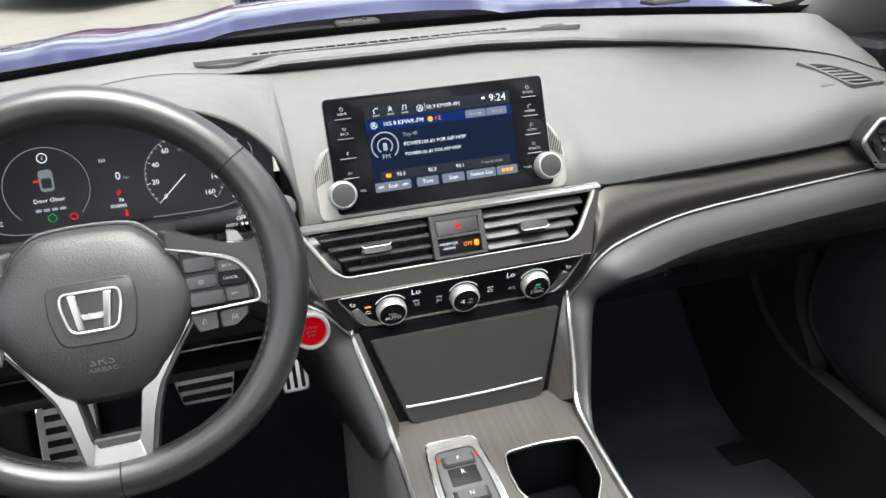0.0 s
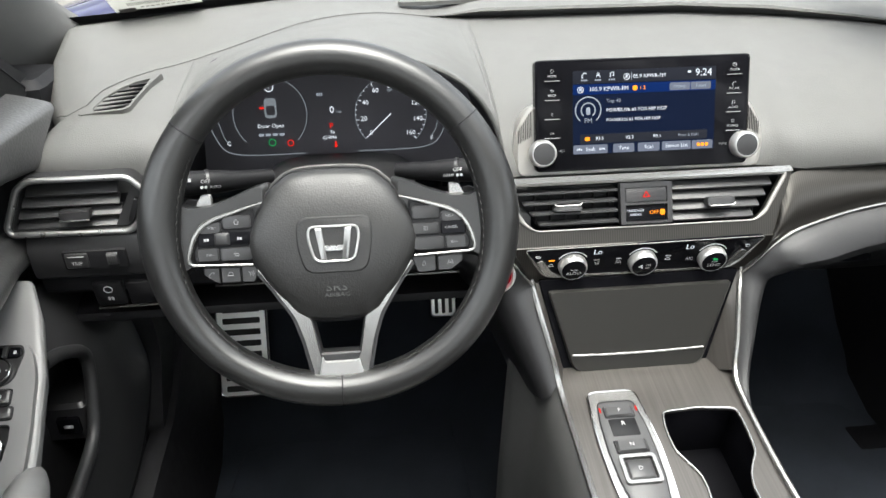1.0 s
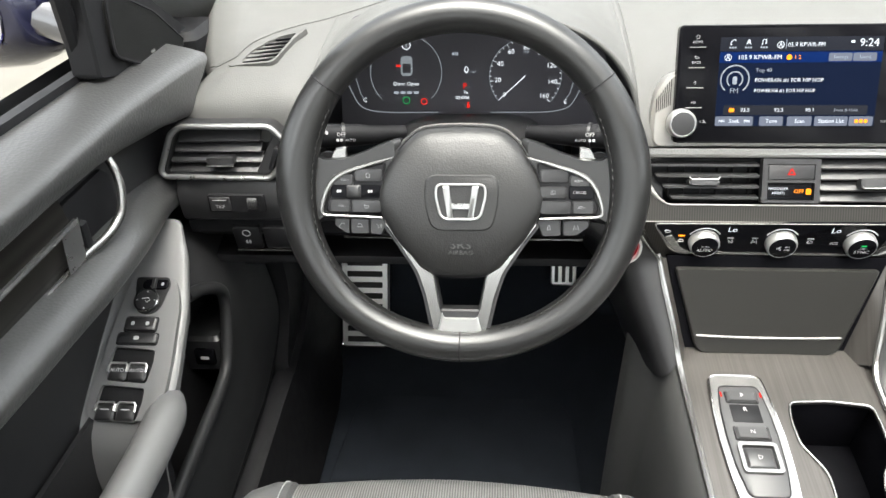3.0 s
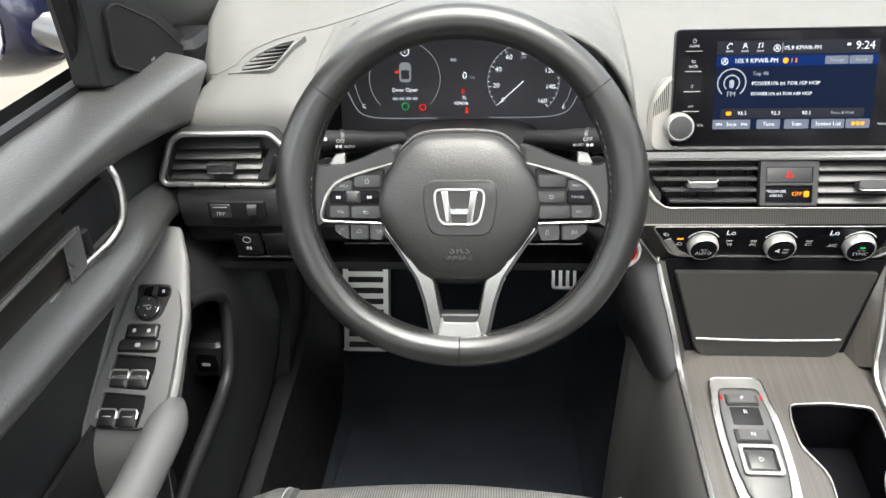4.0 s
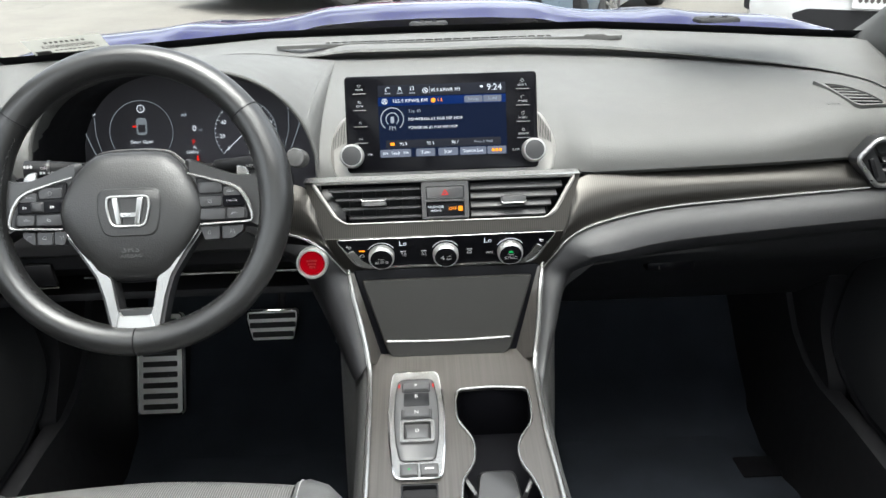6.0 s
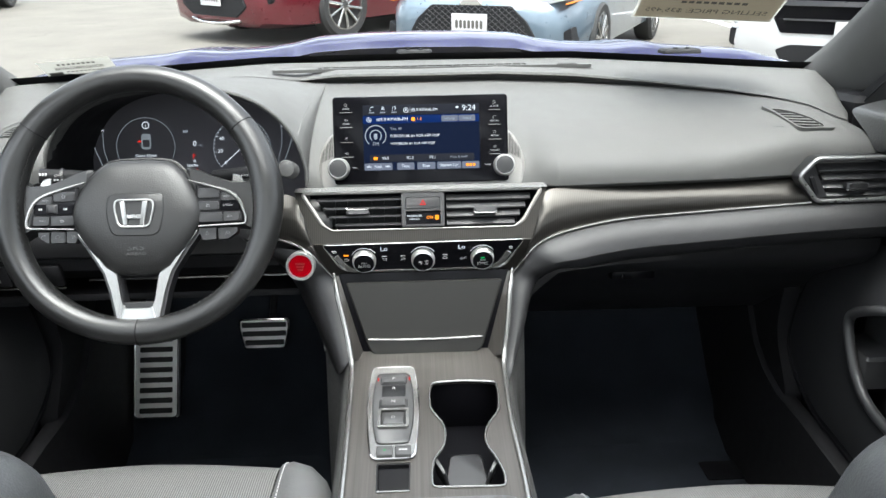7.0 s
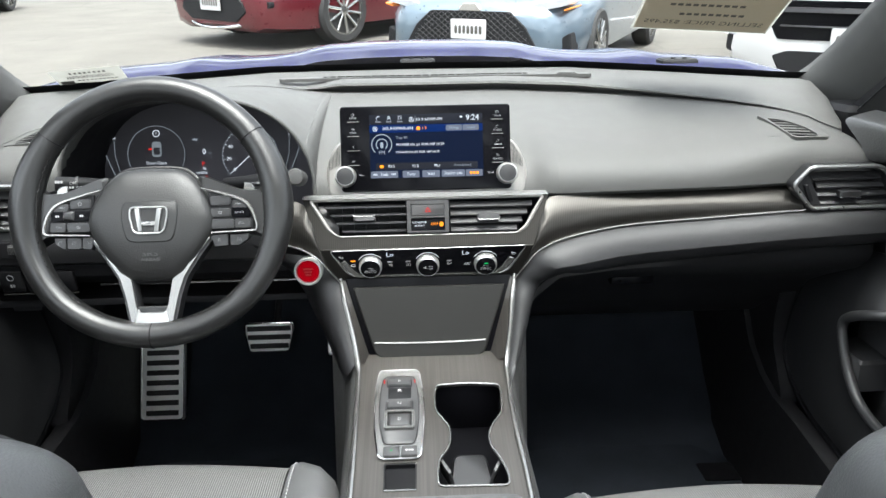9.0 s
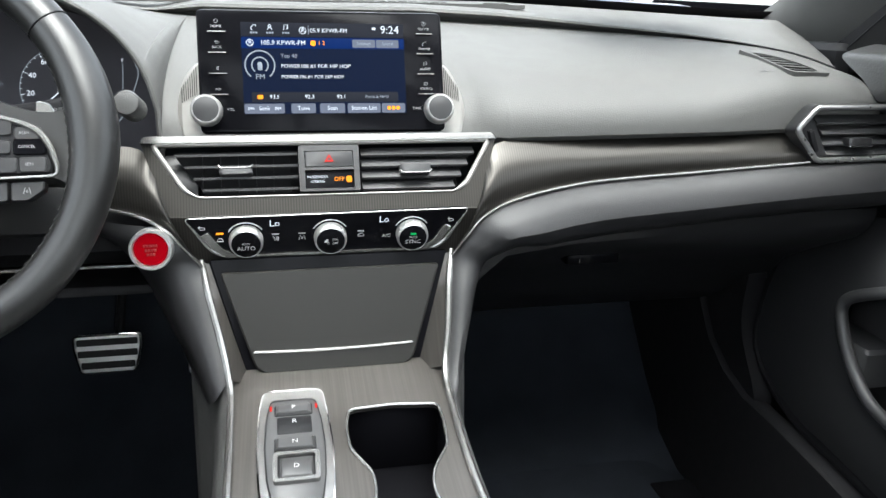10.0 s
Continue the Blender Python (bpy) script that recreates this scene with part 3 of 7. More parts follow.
for nm, xl, xr, tilt, mat, tabx in (("left", lambda y: -0.166 - y * 0.72 + 0.002, lambda y: -0.031, 14, VENTGREY, -0.095), ("right", lambda y: 0.037, lambda y: 0.171 + y * 0.66, 48, VENTGREY, 0.095)):
    v = thing("centre_air_vent", "slatted black centre air vent with a satin slide tab", "air vent", (tabx, -0.01, 0.79), "centre air vents")
    q = [(xl(-0.054), -0.054), (xr(-0.054), -0.054), (xr(-0.004), -0.004), (xl(-0.004), -0.004)]
    part("back", prism(rounded(q, 0.002, 2), 0.003, MF, 0.0005, -0.02), BLACK, v)
    slat_row(v, 4, -0.054, -0.004, MF, xl, xr, tilt, mat, 0.013)
    for i in range(6):
        x = xl(-0.03) + 0.012 + (xr(-0.03) - xl(-0.03) - 0.02) * i / 5.0
        part("vane", box((x, -0.028, -0.015), (0.0012, 0.042, 0.006), 0.0004, MF), BLACK, v)
    part("slide_tab", box((tabx, -0.031, 0.001), (0.034, 0.007 if nm == "left" else 0.011, 0.014), 0.002, MF), KEYGREY if nm == "left" else VENTGREY, v, "satin slide tab")
    ty = -0.0275 if nm == "left" else -0.0368
    part("tab_edge", tube([MF @ Vector((tabx + x, ty + dy, 0.0078)) for x, dy in ((-0.0175, 0.003), (-0.015, 0.0002), (-0.012, 0.0), (0.012, 0.0), (0.015, 0.0002), (0.0175, 0.003))], 0.0009, 6), SATIN, v)

hz = thing("hazard_switch", "dark hazard switch block with a red triangle and airbag lamp", "switch", (0, -0.01, 0.79))
part("housing", plate(rect(0.002, -0.029, 0.064, 0.05, 0.002), [rect(0.002, -0.019, 0.052, 0.018, 0.001), rect(0.002, -0.041, 0.052, 0.02, 0.001)], 0.01, MF, 0.004), HARD, hz)
part("button", prism(rect(0.002, -0.019, 0.051, 0.017, 0.001), 0.006, MF, 0.001, 0.004), HARD, hz)
part("lamp_window", prism(rect(0.002, -0.041, 0.051, 0.019, 0.001), 0.004, MF, 0.0005, 0.001), NIGHT, hz)
tri = [(0.002 + 0.0055 * math.sin(a), -0.0195 + 0.0055 * math.cos(a)) for a in (0, 2.094, 4.189)]
tri2 = [(0.002 + 0.003 * math.sin(a), -0.0195 + 0.003 * math.cos(a)) for a in (0, 2.094, 4.189)]
part("triangle", plate(tri, [tri2], 0.0003, MF, 0.0046), REDTELL, hz)
part("airbag_text", joined(words("PASSENGER", 0.0042, MF, -0.011, -0.038, 0.0015), words("AIRBAG", 0.0042, MF, -0.011, -0.043, 0.0015)), SCREENWHITE, hz)
part("off_text", joined(words("OFF", 0.0065, MF, 0.012, -0.041, 0.0015), prism(rect(0.0225, -0.041, 0.006, 0.007, 0.002), 0.0003, MF, 0.0001, 0.0016)), ORANGE, hz)

# ---- touchscreen ----
MS = face_frame(0.002, 0.0305, 0.8895, 0.031, 0.098)
tv = thing("touchscreen", "black freestanding touchscreen showing a blue radio menu", "touchscreen", (0, 0.03, 0.82))
part("bezel", prism(rect(0, 0, 0.263, 0.131, 0.006, 5), 0.014, MS, 0.002), GLOSS, tv)
part("backing", prism(rounded([(-0.156, -0.072), (0.158, -0.072), (0.158, -0.03), (0.150, -0.008), (0.138, 0.012), (0.1, 0.02), (-0.1, 0.02), (-0.138, 0.012), (-0.150, -0.008), (-0.156, -0.03)], 0.012, 4), 0.03, MS, 0.004, -0.012), SURROUND, tv, "satin silver housing")
for s in (-1, 1):
    for i in range(8):
        x = s * (0.135 + i * 0.0022)
        part("speaker_slot", box((x, -0.008 - i * 0.0022, -0.0115), (0.0008, 0.03 - i * 0.002, 0.001), 0.0002, MS), BLACK, tv)
sx, sy, sw, sh = 0.001, 0.003, 0.175, 0.098
part("display", prism(rect(sx, sy, sw, sh, 0.0005, 1), 0.0003, MS, 0.0001, 0.0003), SCREENBLUE, tv)
part("status_bar", prism(rect(sx, sy + 0.0415, sw, 0.015, 0.0005, 1), 0.0003, MS, 0.0001, 0.0005), SCREENTOP, tv)
part("title_bar", prism(rect(sx, sy + 0.027, sw, 0.0115, 0.0005, 1), 0.0003, MS, 0.0001, 0.0005), SCREENBAR, tv)
part("preset_bar", prism(rect(sx, sy - 0.031, sw * 0.9, 0.011, 0.001, 1), 0.0003, MS, 0.0001, 0.0005), SCREENTOP, tv)
for x, w, t in ((-0.066, 0.042, "Seek"), (-0.025, 0.026, "Tune"), (0.006, 0.027, "Scan"), (0.0405, 0.036, "Station List"), (0.073, 0.026, "")):
    b = part("soft_button", prism(rect(sx + x, sy - 0.0433, w, 0.0105, 0.001, 1), 0.0003, MS, 0.0001, 0.0006), SCREENBTN, tv)
    if t:
        part("caption", words(t, 0.0062, MS, sx + x, sy - 0.0433, 0.0012), SCREENWHITE, b)
    else:
        part("caption", bars(MS, sx + x, sy - 0.0433, 3, 0.004, 0.004, 0.001, 0.0012), ORANGE, b)
for x, t in ((0.043, "Settings"), (0.069, "Sound")):
    b = part("soft_button", prism(rect(sx + x, sy + 0.027, 0.025, 0.009, 0.001, 1), 0.0003, MS, 0.0001, 0.0008), SCREENBTN, tv)
    part("caption", words(t, 0.005, MS, sx + x, sy + 0.027, 0.0013), SCREENDIM, b)
for x, t in ((-0.055, "93.5"), (-0.018, "92.3"), (0.016, "90.1")):
    part("preset_text", words(t, 0.006, MS, sx + x, sy - 0.031, 0.0011), SCREENWHITE, tv)
part("preset_hint", words("Press & Hold", 0.0048, MS, sx + 0.055, sy - 0.031, 0.0011), SCREENDIM, tv)
part("clock_text", words("9:24", 0.0122, MS, sx + 0.072, sy + 0.042, 0.001), SCREENWHITE, tv)
part("station_text", words("105.9 KPWR-FM", 0.0063, MS, sx - 0.018, sy + 0.0405, 0.001, "LEFT"), SCREENWHITE, tv)
part("station_text", words("105.9 KPWR-FM", 0.007, MS, sx - 0.068, sy + 0.027, 0.001, "LEFT"), SCREENWHITE, tv)
part("radio_mark", joined(words("1 2", 0.006, MS, sx - 0.003, sy + 0.027, 0.001), prism(rect(sx - 0.012, sy + 0.027, 0.006, 0.006, 0.003), 0.0003, MS, 0.0001, 0.001)), ORANGE, tv)
part("genre_text", words("Top 40", 0.006, MS, sx - 0.047, sy + 0.013, 0.001, "LEFT"), SCREENDIM, tv)
part("song_text", words("POWER106 #1 FOR HIP HOP", 0.0059, MS, sx - 0.047, sy + 0.002, 0.001, "LEFT"), SCREENWHITE, tv)
part("song_text", words("POWER106 #1 FOR HIP HOP", 0.0053, MS, sx - 0.047, sy - 0.0095, 0.001, "LEFT"), SCREENWHITE, tv)
for r in (0.0085, 0.0155):
    ring = [(sx - 0.069 + r * math.cos(a), sy + 0.003 + r * math.sin(a)) for a in [radians(-50 + 280 * i / 20) for i in range(21)]]
    part("antenna_arc", tube([MS @ Vector((p[0], p[1], 0.0008)) for p in ring], 0.0008, 6), SCREENDIM, tv)
part("antenna_mark", joined(prism(rect(sx - 0.069, sy + 0.002, 0.005, 0.009, 0.002), 0.0003, MS, 0.0001, 0.001), words("FM", 0.008, MS, sx - 0.069, sy - 0.0095, 0.001)), SCREENDIM, tv)
for i, kind in enumerate(("phone", "person", "note")):
    part("menu_icon", glyph(kind, MS, sx - 0.074 + i * 0.0168, sy + 0.0435, 0.0058, 0.0011, 0.0005), SCREENWHITE, tv)
for x, y in ((-0.0225, 0.0405), (-0.0785, 0.027)):
    part("profile_icon", joined(glyph("ring", MS, sx + x, sy + y, 0.0072, 0.0011, 0.0004), glyph("person", MS, sx + x, sy + y, 0.0048, 0.0011, 0.0004)), SCREENWHITE, tv)
part("status_divider", prism(rect(sx - 0.0165, sy + 0.0412, 0.0006, 0.01, 0.0002, 1), 0.0003, MS, 0.0001, 0.0011), SCREENDIM, tv)
part("battery_icon", prism(rect(sx + 0.0545, sy + 0.0435, 0.004, 0.0026, 0.0004, 1), 0.0003, MS, 0.0001, 0.0011), SCREENWHITE, tv)
part("preset_mark", prism(rect(sx - 0.07, sy - 0.031, 0.0058, 0.0042, 0.0006, 1), 0.0003, MS, 0.0001, 0.0012), ORANGE, tv)
for x in (-0.0795, -0.0515):
    part("skip_icon", glyph("skip", MS, sx + x, sy - 0.0433, 0.0055, 0.0013, 0.0004), SCREENWHITE, tv)
part("menu_captions", joined(*[bars(MS, sx - 0.074 + i * 0.0168, sy + 0.0378, 3, 0.0022, 0.002, 0.0006, 0.001) for i in range(3)]), SCREENDIM, tv)
for s, keys in ((-1, ("HOME", "BACK", "", "", "VOL")), (1, ("CLOCK", "PHONE", "AUDIO", "SOURCE", "TUNE"))):
    for i, t in enumerate(keys):
        x, y = s * 0.1115, 0.047 - i * 0.0222
        if i == 4:
            x, y = s * 0.1, -0.041
        if t:
            part("key_text", words(t, 0.0039, MS, x, y, 0.0008), KEYPRINT, tv)
        if i < 4:
            part("key_icon", glyph((("home", "back", "moon", "skip") if s < 0 else ("clock", "phone", "note", "gap"))[i], MS, x, y + 0.0058 * bool(t), 0.0045, 0.0008, 0.00026), KEYPRINT, tv)
            part("key_bar", box((x, y - 0.0055, 0.0008), (0.019, 0.0011, 0.002), 0.0004, MS), SATIN, tv)
for s in (-1, 1):
    mk = MS @ Matrix.Translation((s * 0.1245, -0.0425, 0))
    kn = part("knob", lathe([(0.0165, 0), (0.0165, 0.004), (0.016, 0.006), (0.0158, 0.011), (0.0138, 0.0135)], mk, 32), KNOB, tv, "satin rotary knob")
    part("cap", lathe([(0.0134, 0.0125), (0.0134, 0.0134), (0.012, 0.0139)], mk, 32), HARD, kn)

# ---- climate controls ----
MH = face_frame(0, -0.034, 0.747, -0.011, 0.047)
hv = thing("climate_panel", "gloss black climate control panel with three silver knobs", "climate control", (0, -0.03, 0.72))
part("lower_panel", prism(rounded([(-0.17, 0.001), (-0.152, -0.035), (-0.137, -0.056), (0.139, -0.056), (0.154, -0.035), (0.172, 0.001)], 0.003, 2), 0.012, MH, 0.001, 0.0), BRUSH, fascia)
HO = rounded([(-0.149, 0.0), (-0.125, -0.038), (-0.112, -0.047), (0.114, -0.047), (0.127, -0.038), (0.152, 0.002)], 0.006, 4)
part("face", prism(HO, 0.012, MH, 0.001, 0.002), GLOSS, hv)
part("bezel", tube([MH @ Vector((p.x, p.y, 0.002)) for p in HO], [0.0008 + 0.0022 * min(1.0, max(0.0, (abs(p.x) - 0.108) / 0.012)) * min(1.0, max(0.0, -p.y / 0.03)) for p in HO], 8, True), SATIN, hv)
for s in (-1, 1):
    part("corner_wing", prism(rounded([(s * 0.126, -0.016), (s * 0.134, -0.02), (s * 0.122, -0.038), (s * 0.112, -0.046), (s * 0.096, -0.046), (s * 0.113, -0.036)][::s], 0.002, 2), 0.003, MH, 0.0008, 0.004), SATIN, hv)
part("lower_rail", prism(rect(0, -0.0462, 0.22, 0.003, 0.001), 0.003, MH, 0.0006, 0.0036), SATIN, hv)
for x, cap in ((-0.088, "AUTO"), (0.0, ""), (0.089, "SYNC")):
    mk = MH @ Matrix.Translation((x, -0.027, 0.002))
    kn = part("knob", lathe([(0.0176, 0), (0.0176, 0.006), (0.0172, 0.0085), (0.0158, 0.0108), (0.0151, 0.0106)], mk, 40), KNOB, hv, "knurled silver knob")
    part("cap", lathe([(0.0151, 0.0102), (0.0151, 0.0108), (0.0144, 0.0112)], mk, 32), GLOSS, kn)
    if cap:
        part("cap_text", joined(words("PUSH", 0.0035, mk, 0, 0.001, 0.0116), words(cap, 0.0068, mk, 0, -0.0045, 0.0116)), WHITEINK, kn)
    else:
        part("cap_text", joined(glyph("fan", mk, -0.004, 0.0, 0.006, 0.0118), words("ON", 0.0038, mk, 0.0045, 0.0022, 0.0116), words("OFF", 0.0038, mk, 0.0045, -0.0026, 0.0116)), WHITEINK, kn)
    arc = [mk @ Vector((0.0205 * math.cos(radians(a)), 0.0205 * math.sin(radians(a)), 0.0005)) for a in range(35, 150, 6)]
    part("scale_arc", tube(arc, 0.0006, 5), WHITEINK, kn)
part("indicator", prism(rect(0.089, -0.0215, 0.006, 0.0025, 0.0005), 0.0003, MH, 0.0001, 0.0142), GREENTELL, hv)
part("indicator", prism(rect(-0.1145, -0.0185, 0.0075, 0.0022, 0.0005), 0.0003, MH, 0.0001, 0.0026), ORANGE, hv)
for x in (-0.058, 0.058):
    part("temperature_text", words("Lo", 0.0108, MH, x, -0.0085, 0.0026), SCREENWHITE, hv)
for x, kind in ((-0.1145, "car"), (-0.058, "voice"), (-0.03, "lane"), (0.033, "car"), (0.132, "back"), (-0.132, "back")):
    y = -0.0265 if abs(x) < 0.12 else -0.011
    part("key_mark", glyph(kind, MH, x, y, 0.0065, 0.0028), WHITEINK, hv)
    if abs(x) < 0.1:
        part("key_caption", bars(MH, x, -0.0215, 4, 0.0014, 0.0016, 0.0005, 0.0026), WHITEINK, hv)
part("key_text", words("A/C", 0.0058, MH, 0.061, -0.0285, 0.0026), WHITEINK, hv)

# ---- storage door and console ----
MD = face_frame(0, -0.036, 0.69, 0.026, 0.112)
sd = thing("storage_door", "dark satin storage compartment door with a silver strip", "compartment door", (0, -0.04, 0.6))
DO = rounded([(-0.117, -0.004), (-0.083, -0.115), (0.085, -0.115), (0.119, -0.004)], [0.004, 0.014, 0.014, 0.004], 5)
part("surround", prism(rounded([(-0.128, 0.01), (-0.092, -0.126), (0.094, -0.126), (0.13, 0.01)], [0.004, 0.02, 0.02, 0.004], 5), 0.01, MD, 0.001, -0.006), GLOSS, sd)
part("panel", prism(DO, 0.012, MD, 0.002, 0.002), material("warm_dark_satin", (0.019, 0.0185, 0.0172), 0.38, 0.0, 0.06, 5, 0.1, 600, spec=0.3), sd)
part("strip", tube([MD @ Vector((x, -0.0905 - 0.002 * (1 - (x / 0.086) ** 2), 0.0025)) for x in [-0.086 + 0.0086 * i for i in range(21)]], 0.0017, 8), SATIN, sd)

MC = face_frame(0, -0.105, 0.573, 0.1, 0.015)
con = thing("centre_console", "brushed dark trim centre console with silver side beads", "centre console", (0, -0.25, 0.3))
CUP = [(0.007, -0.033), (0.052, -0.030), (0.099, -0.035), (0.1, -0.06), (0.097, -0.098), (0.079, -0.126), (0.0735, -0.145), (0.0745, -0.165), (0.085, -0.188), (0.092, -0.215), (0.092, -0.236),
       (0.003, -0.234), (0.003, -0.21), (0.006, -0.186), (0.02, -0.163), (0.0225, -0.142), (0.0215, -0.124), (0.004, -0.09), (0.003, -0.06)]
CUP = rounded(CUP, 0.008, 3)
SH = rounded([(-0.0775, 0.003), (-0.018, 0.003), (-0.0135, -0.045), (-0.0115, -0.085), (-0.013, -0.13), (-0.018, -0.186), (-0.073, -0.186), (-0.0795, -0.13), (-0.0815, -0.085), (-0.081, -0.045)], 0.011, 4)
TRAY = rounded([(-0.066, -0.19), (-0.023, -0.19), (-0.024, -0.239), (-0.065, -0.239)], 0.003, 3)
part("top", plate([(-0.109, 0.06), (0.117, 0.06), (0.1175, 0.0), (0.115, -0.12), (0.115, -0.3), (0.115, -0.45), (-0.105, -0.45), (-0.105, -0.3), (-0.106, -0.12), (-0.11, 0.0)], [CUP, SH, TRAY], 0.004, MC), BRUSHH, con)
part("cup_bezel", tube([MC @ Vector((p.x, p.y, 0.001)) for p in CUP], 0.0015, 8, True), SATIN, con)
part("tray_well", plate(TRAY, [rounded([(-0.064, -0.192), (-0.025, -0.192), (-0.026, -0.237), (-0.063, -0.237)], 0.003, 3)], 0.03, MC, -0.001), BLACK, con)
part("tray_lip", box((-0.0445, -0.2385, 0.0005), (0.041, 0.0022, 0.002), 0.0006, MC), SATIN, con)
part("tray_floor", prism(TRAY, 0.003, MC @ Matrix.Translation((0, -0.2145, -0.012)) @ pose(0, 0, 0, 14, 0, 0) @ Matrix.Translation((0, 0.2145, 0)), 0.0005, 0.0), GLOSS, con)
# well floor and walls in near-black, darker than the other plastics
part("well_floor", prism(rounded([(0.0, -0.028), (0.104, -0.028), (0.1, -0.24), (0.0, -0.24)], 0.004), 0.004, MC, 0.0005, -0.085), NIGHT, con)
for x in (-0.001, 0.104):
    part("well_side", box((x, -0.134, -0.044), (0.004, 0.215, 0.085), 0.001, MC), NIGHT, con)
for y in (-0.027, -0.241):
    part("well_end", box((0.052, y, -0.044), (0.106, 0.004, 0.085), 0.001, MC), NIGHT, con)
part("cup_insert", prism(rounded([(0.026, -0.148), (0.07, -0.148), (0.076, -0.2), (0.076, -0.237), (0.018, -0.237), (0.019, -0.2)], 0.01, 4), 0.04, MC @ Matrix.Translation((0, 0, -0.014)) @ pose(0, 0, 0, 5, 0, 0), 0.004), HARD, con)
for s in (-1, 1):
    part("cup_grip", box((0, 0, 0), (0.005, 0.036, 0.034), 0.002, MC @ Matrix.Translation((0.0475 + s * 0.033, -0.186, -0.022)) @ pose(0, 0, 0, 0, s * 12, s * -24)), KEYGREY, con)
for s in (-1, 1):
    k = 0.0 if s < 0 else 0.006
    line = curve([(s * 0.136, -0.022, 0.697), (s * 0.134, -0.03, 0.684), (s * 0.13, -0.043, 0.666), (s * (0.118 + k), -0.07, 0.622), (s * (0.111 + k), -0.092, 0.588), (s * (0.108 + k), -0.125, 0.573), (s * (0.106 + k), -0.226, 0.557), (s * (0.105 + k * 1.7), -0.33, 0.541), (s * (0.105 + k * 1.7), -0.55, 0.508)], 6)
    part("bead", tube(line, [0.0028 + 0.0012 * min(1, i / 12) for i in range(len(line))], 8), SATIN, con, "satin silver bead")
    inner = [MD @ Vector((s * (0.128 - 0.036 * t), 0.006 - 0.13 * t, -0.006)) for t in [i / 24 for i in range(25)]]
    cheek = [[a, a.lerp(b, 0.5) + Vector((0, -0.003, 0)), b] for a, b in zip(inner, line[:25])]
    part("cheek", grid(cheek), BRUSHH, con)
    side = []
    for p in line:
        d = p.z
        side.append([p, p + Vector((s * 0.008, 0.004, -0.006)), p + Vector((s * 0.02, 0.012, -0.05)), Vector((p.x + s * 0.03, max(p.y, -0.5) + 0.02, 0.35)), Vector((p.x + s * 0.035, p.y + 0.02, 0.14))])
    part("side", grid(side), SIDEGREY, con)

gs = thing("gear_selector", "silver-framed push-button gear selector with P R N D keys", "gear selector", (-0.046, -0.2, 0.55))
SHI = rounded([(-0.0695, -0.0145), (-0.0255, -0.0145), (-0.0205, -0.048), (-0.019, -0.085), (-0.0205, -0.125), (-0.0255, -0.16), (-0.0665, -0.16), (-0.0725, -0.125), (-0.0745, -0.085), (-0.0735, -0.048)], 0.007, 3)
part("surround", plate(SH, [SHI], 0.012, MC, 0.004), SATIN, gs)
part("surround_edge", tube([MC @ Vector((p.x, p.y, 0.003)) for p in SH], 0.0015, 6, True), CHROME, gs)
part("inner_edge", tube([MC @ Vector((p.x, p.y, 0.0046)) for p in SHI], 0.0009, 5, True), BLACK, gs)
part("base", prism(SHI, 0.006, MC, 0.001, 0.005), KEYGREY, gs)
for cx, cy, w, h, t, hi in ((-0.047, -0.0315, 0.034, 0.014, "P", 0.009), (-0.0465, -0.082, 0.036, 0.016, "N", 0.009), (-0.046, -0.1145, 0.03, 0.026, "D", 0.0085)):
    part("key_gap", prism(rect(cx, cy, w + 0.003, h + 0.003, 0.002), 0.001, MC, 0.0002, 0.0054), BLACK, gs)
    b = part("key", prism(rect(cx, cy, w, h, 0.002), 0.006, MC, 0.0022, hi), KEYGREY, gs)
    part("key_text", words(t, 0.0075, MC, cx, cy, hi + 0.0005), WHITEINK, b)
kr = part("key", prism(rect(-0.0465, -0.054, 0.034, 0.026, 0.002), 0.004, MC, 0.001, 0.0055), BLACK, gs, "scooped dark reverse key")
part("key_text", words("R", 0.0085, MC, -0.0465, -0.049, 0.0062), WHITEINK, kr)
part("key_frame", plate(rect(-0.046, -0.1145, 0.042, 0.038, 0.005, 4), [rect(-0.046, -0.1145, 0.034, 0.03, 0.003, 3)], 0.006, MC, 0.0095), SATIN, gs)
for x in (-0.069, -0.0245):
    part("gear_lamp", prism(rect(x, -0.0275, 0.002, 0.007, 0.0008), 0.001, MC, 0.0003, 0.0062), REDTELL, gs)
for x, t in ((-0.056, "go"), (-0.0325, "")):
    b = part("mode_key", prism(rounded([(x - 0.0105, -0.167), (x + 0.0105, -0.167), (x + 0.0105, -0.184), (x - 0.0105, -0.184)], 0.002), 0.008, MC, 0.001, 0.008), KEYGREY, gs)
    part("mode_mark", bars(MC, x, -0.1755, 3 if not t else 1, 0.003, 0.0022, 0.0008, 0.0086), GREENTELL if t else WHITEINK, b)

arm = thing("armrest", "grey padded leather centre armrest lid", "armrest", (0.0, -0.55, 0.5))
rows = []
for y, z, w in ((-0.365, 0.525, 0.085), (-0.367, 0.545, 0.096), (-0.38, 0.558, 0.1), (-0.44, 0.565, 0.102), (-0.62, 0.565, 0.102), (-0.68, 0.55, 0.1)):
    rows.append([Vector((0.005 + w * math.copysign(abs(math.cos(a)) ** 0.5, math.cos(a)), y + 0.01 * math.cos(a) ** 2, z - 0.03 + 0.03 * math.copysign(abs(math.sin(a)) ** 0.5, math.sin(a)))) for a in [2 * math.pi * i / 20 for i in range(20)]])
part("lid", capped(rows), SEATHIDE, arm)
part("bin", box((0.005, -0.5, 0.34), (0.19, 0.3, 0.4), 0.01), HARD, arm)

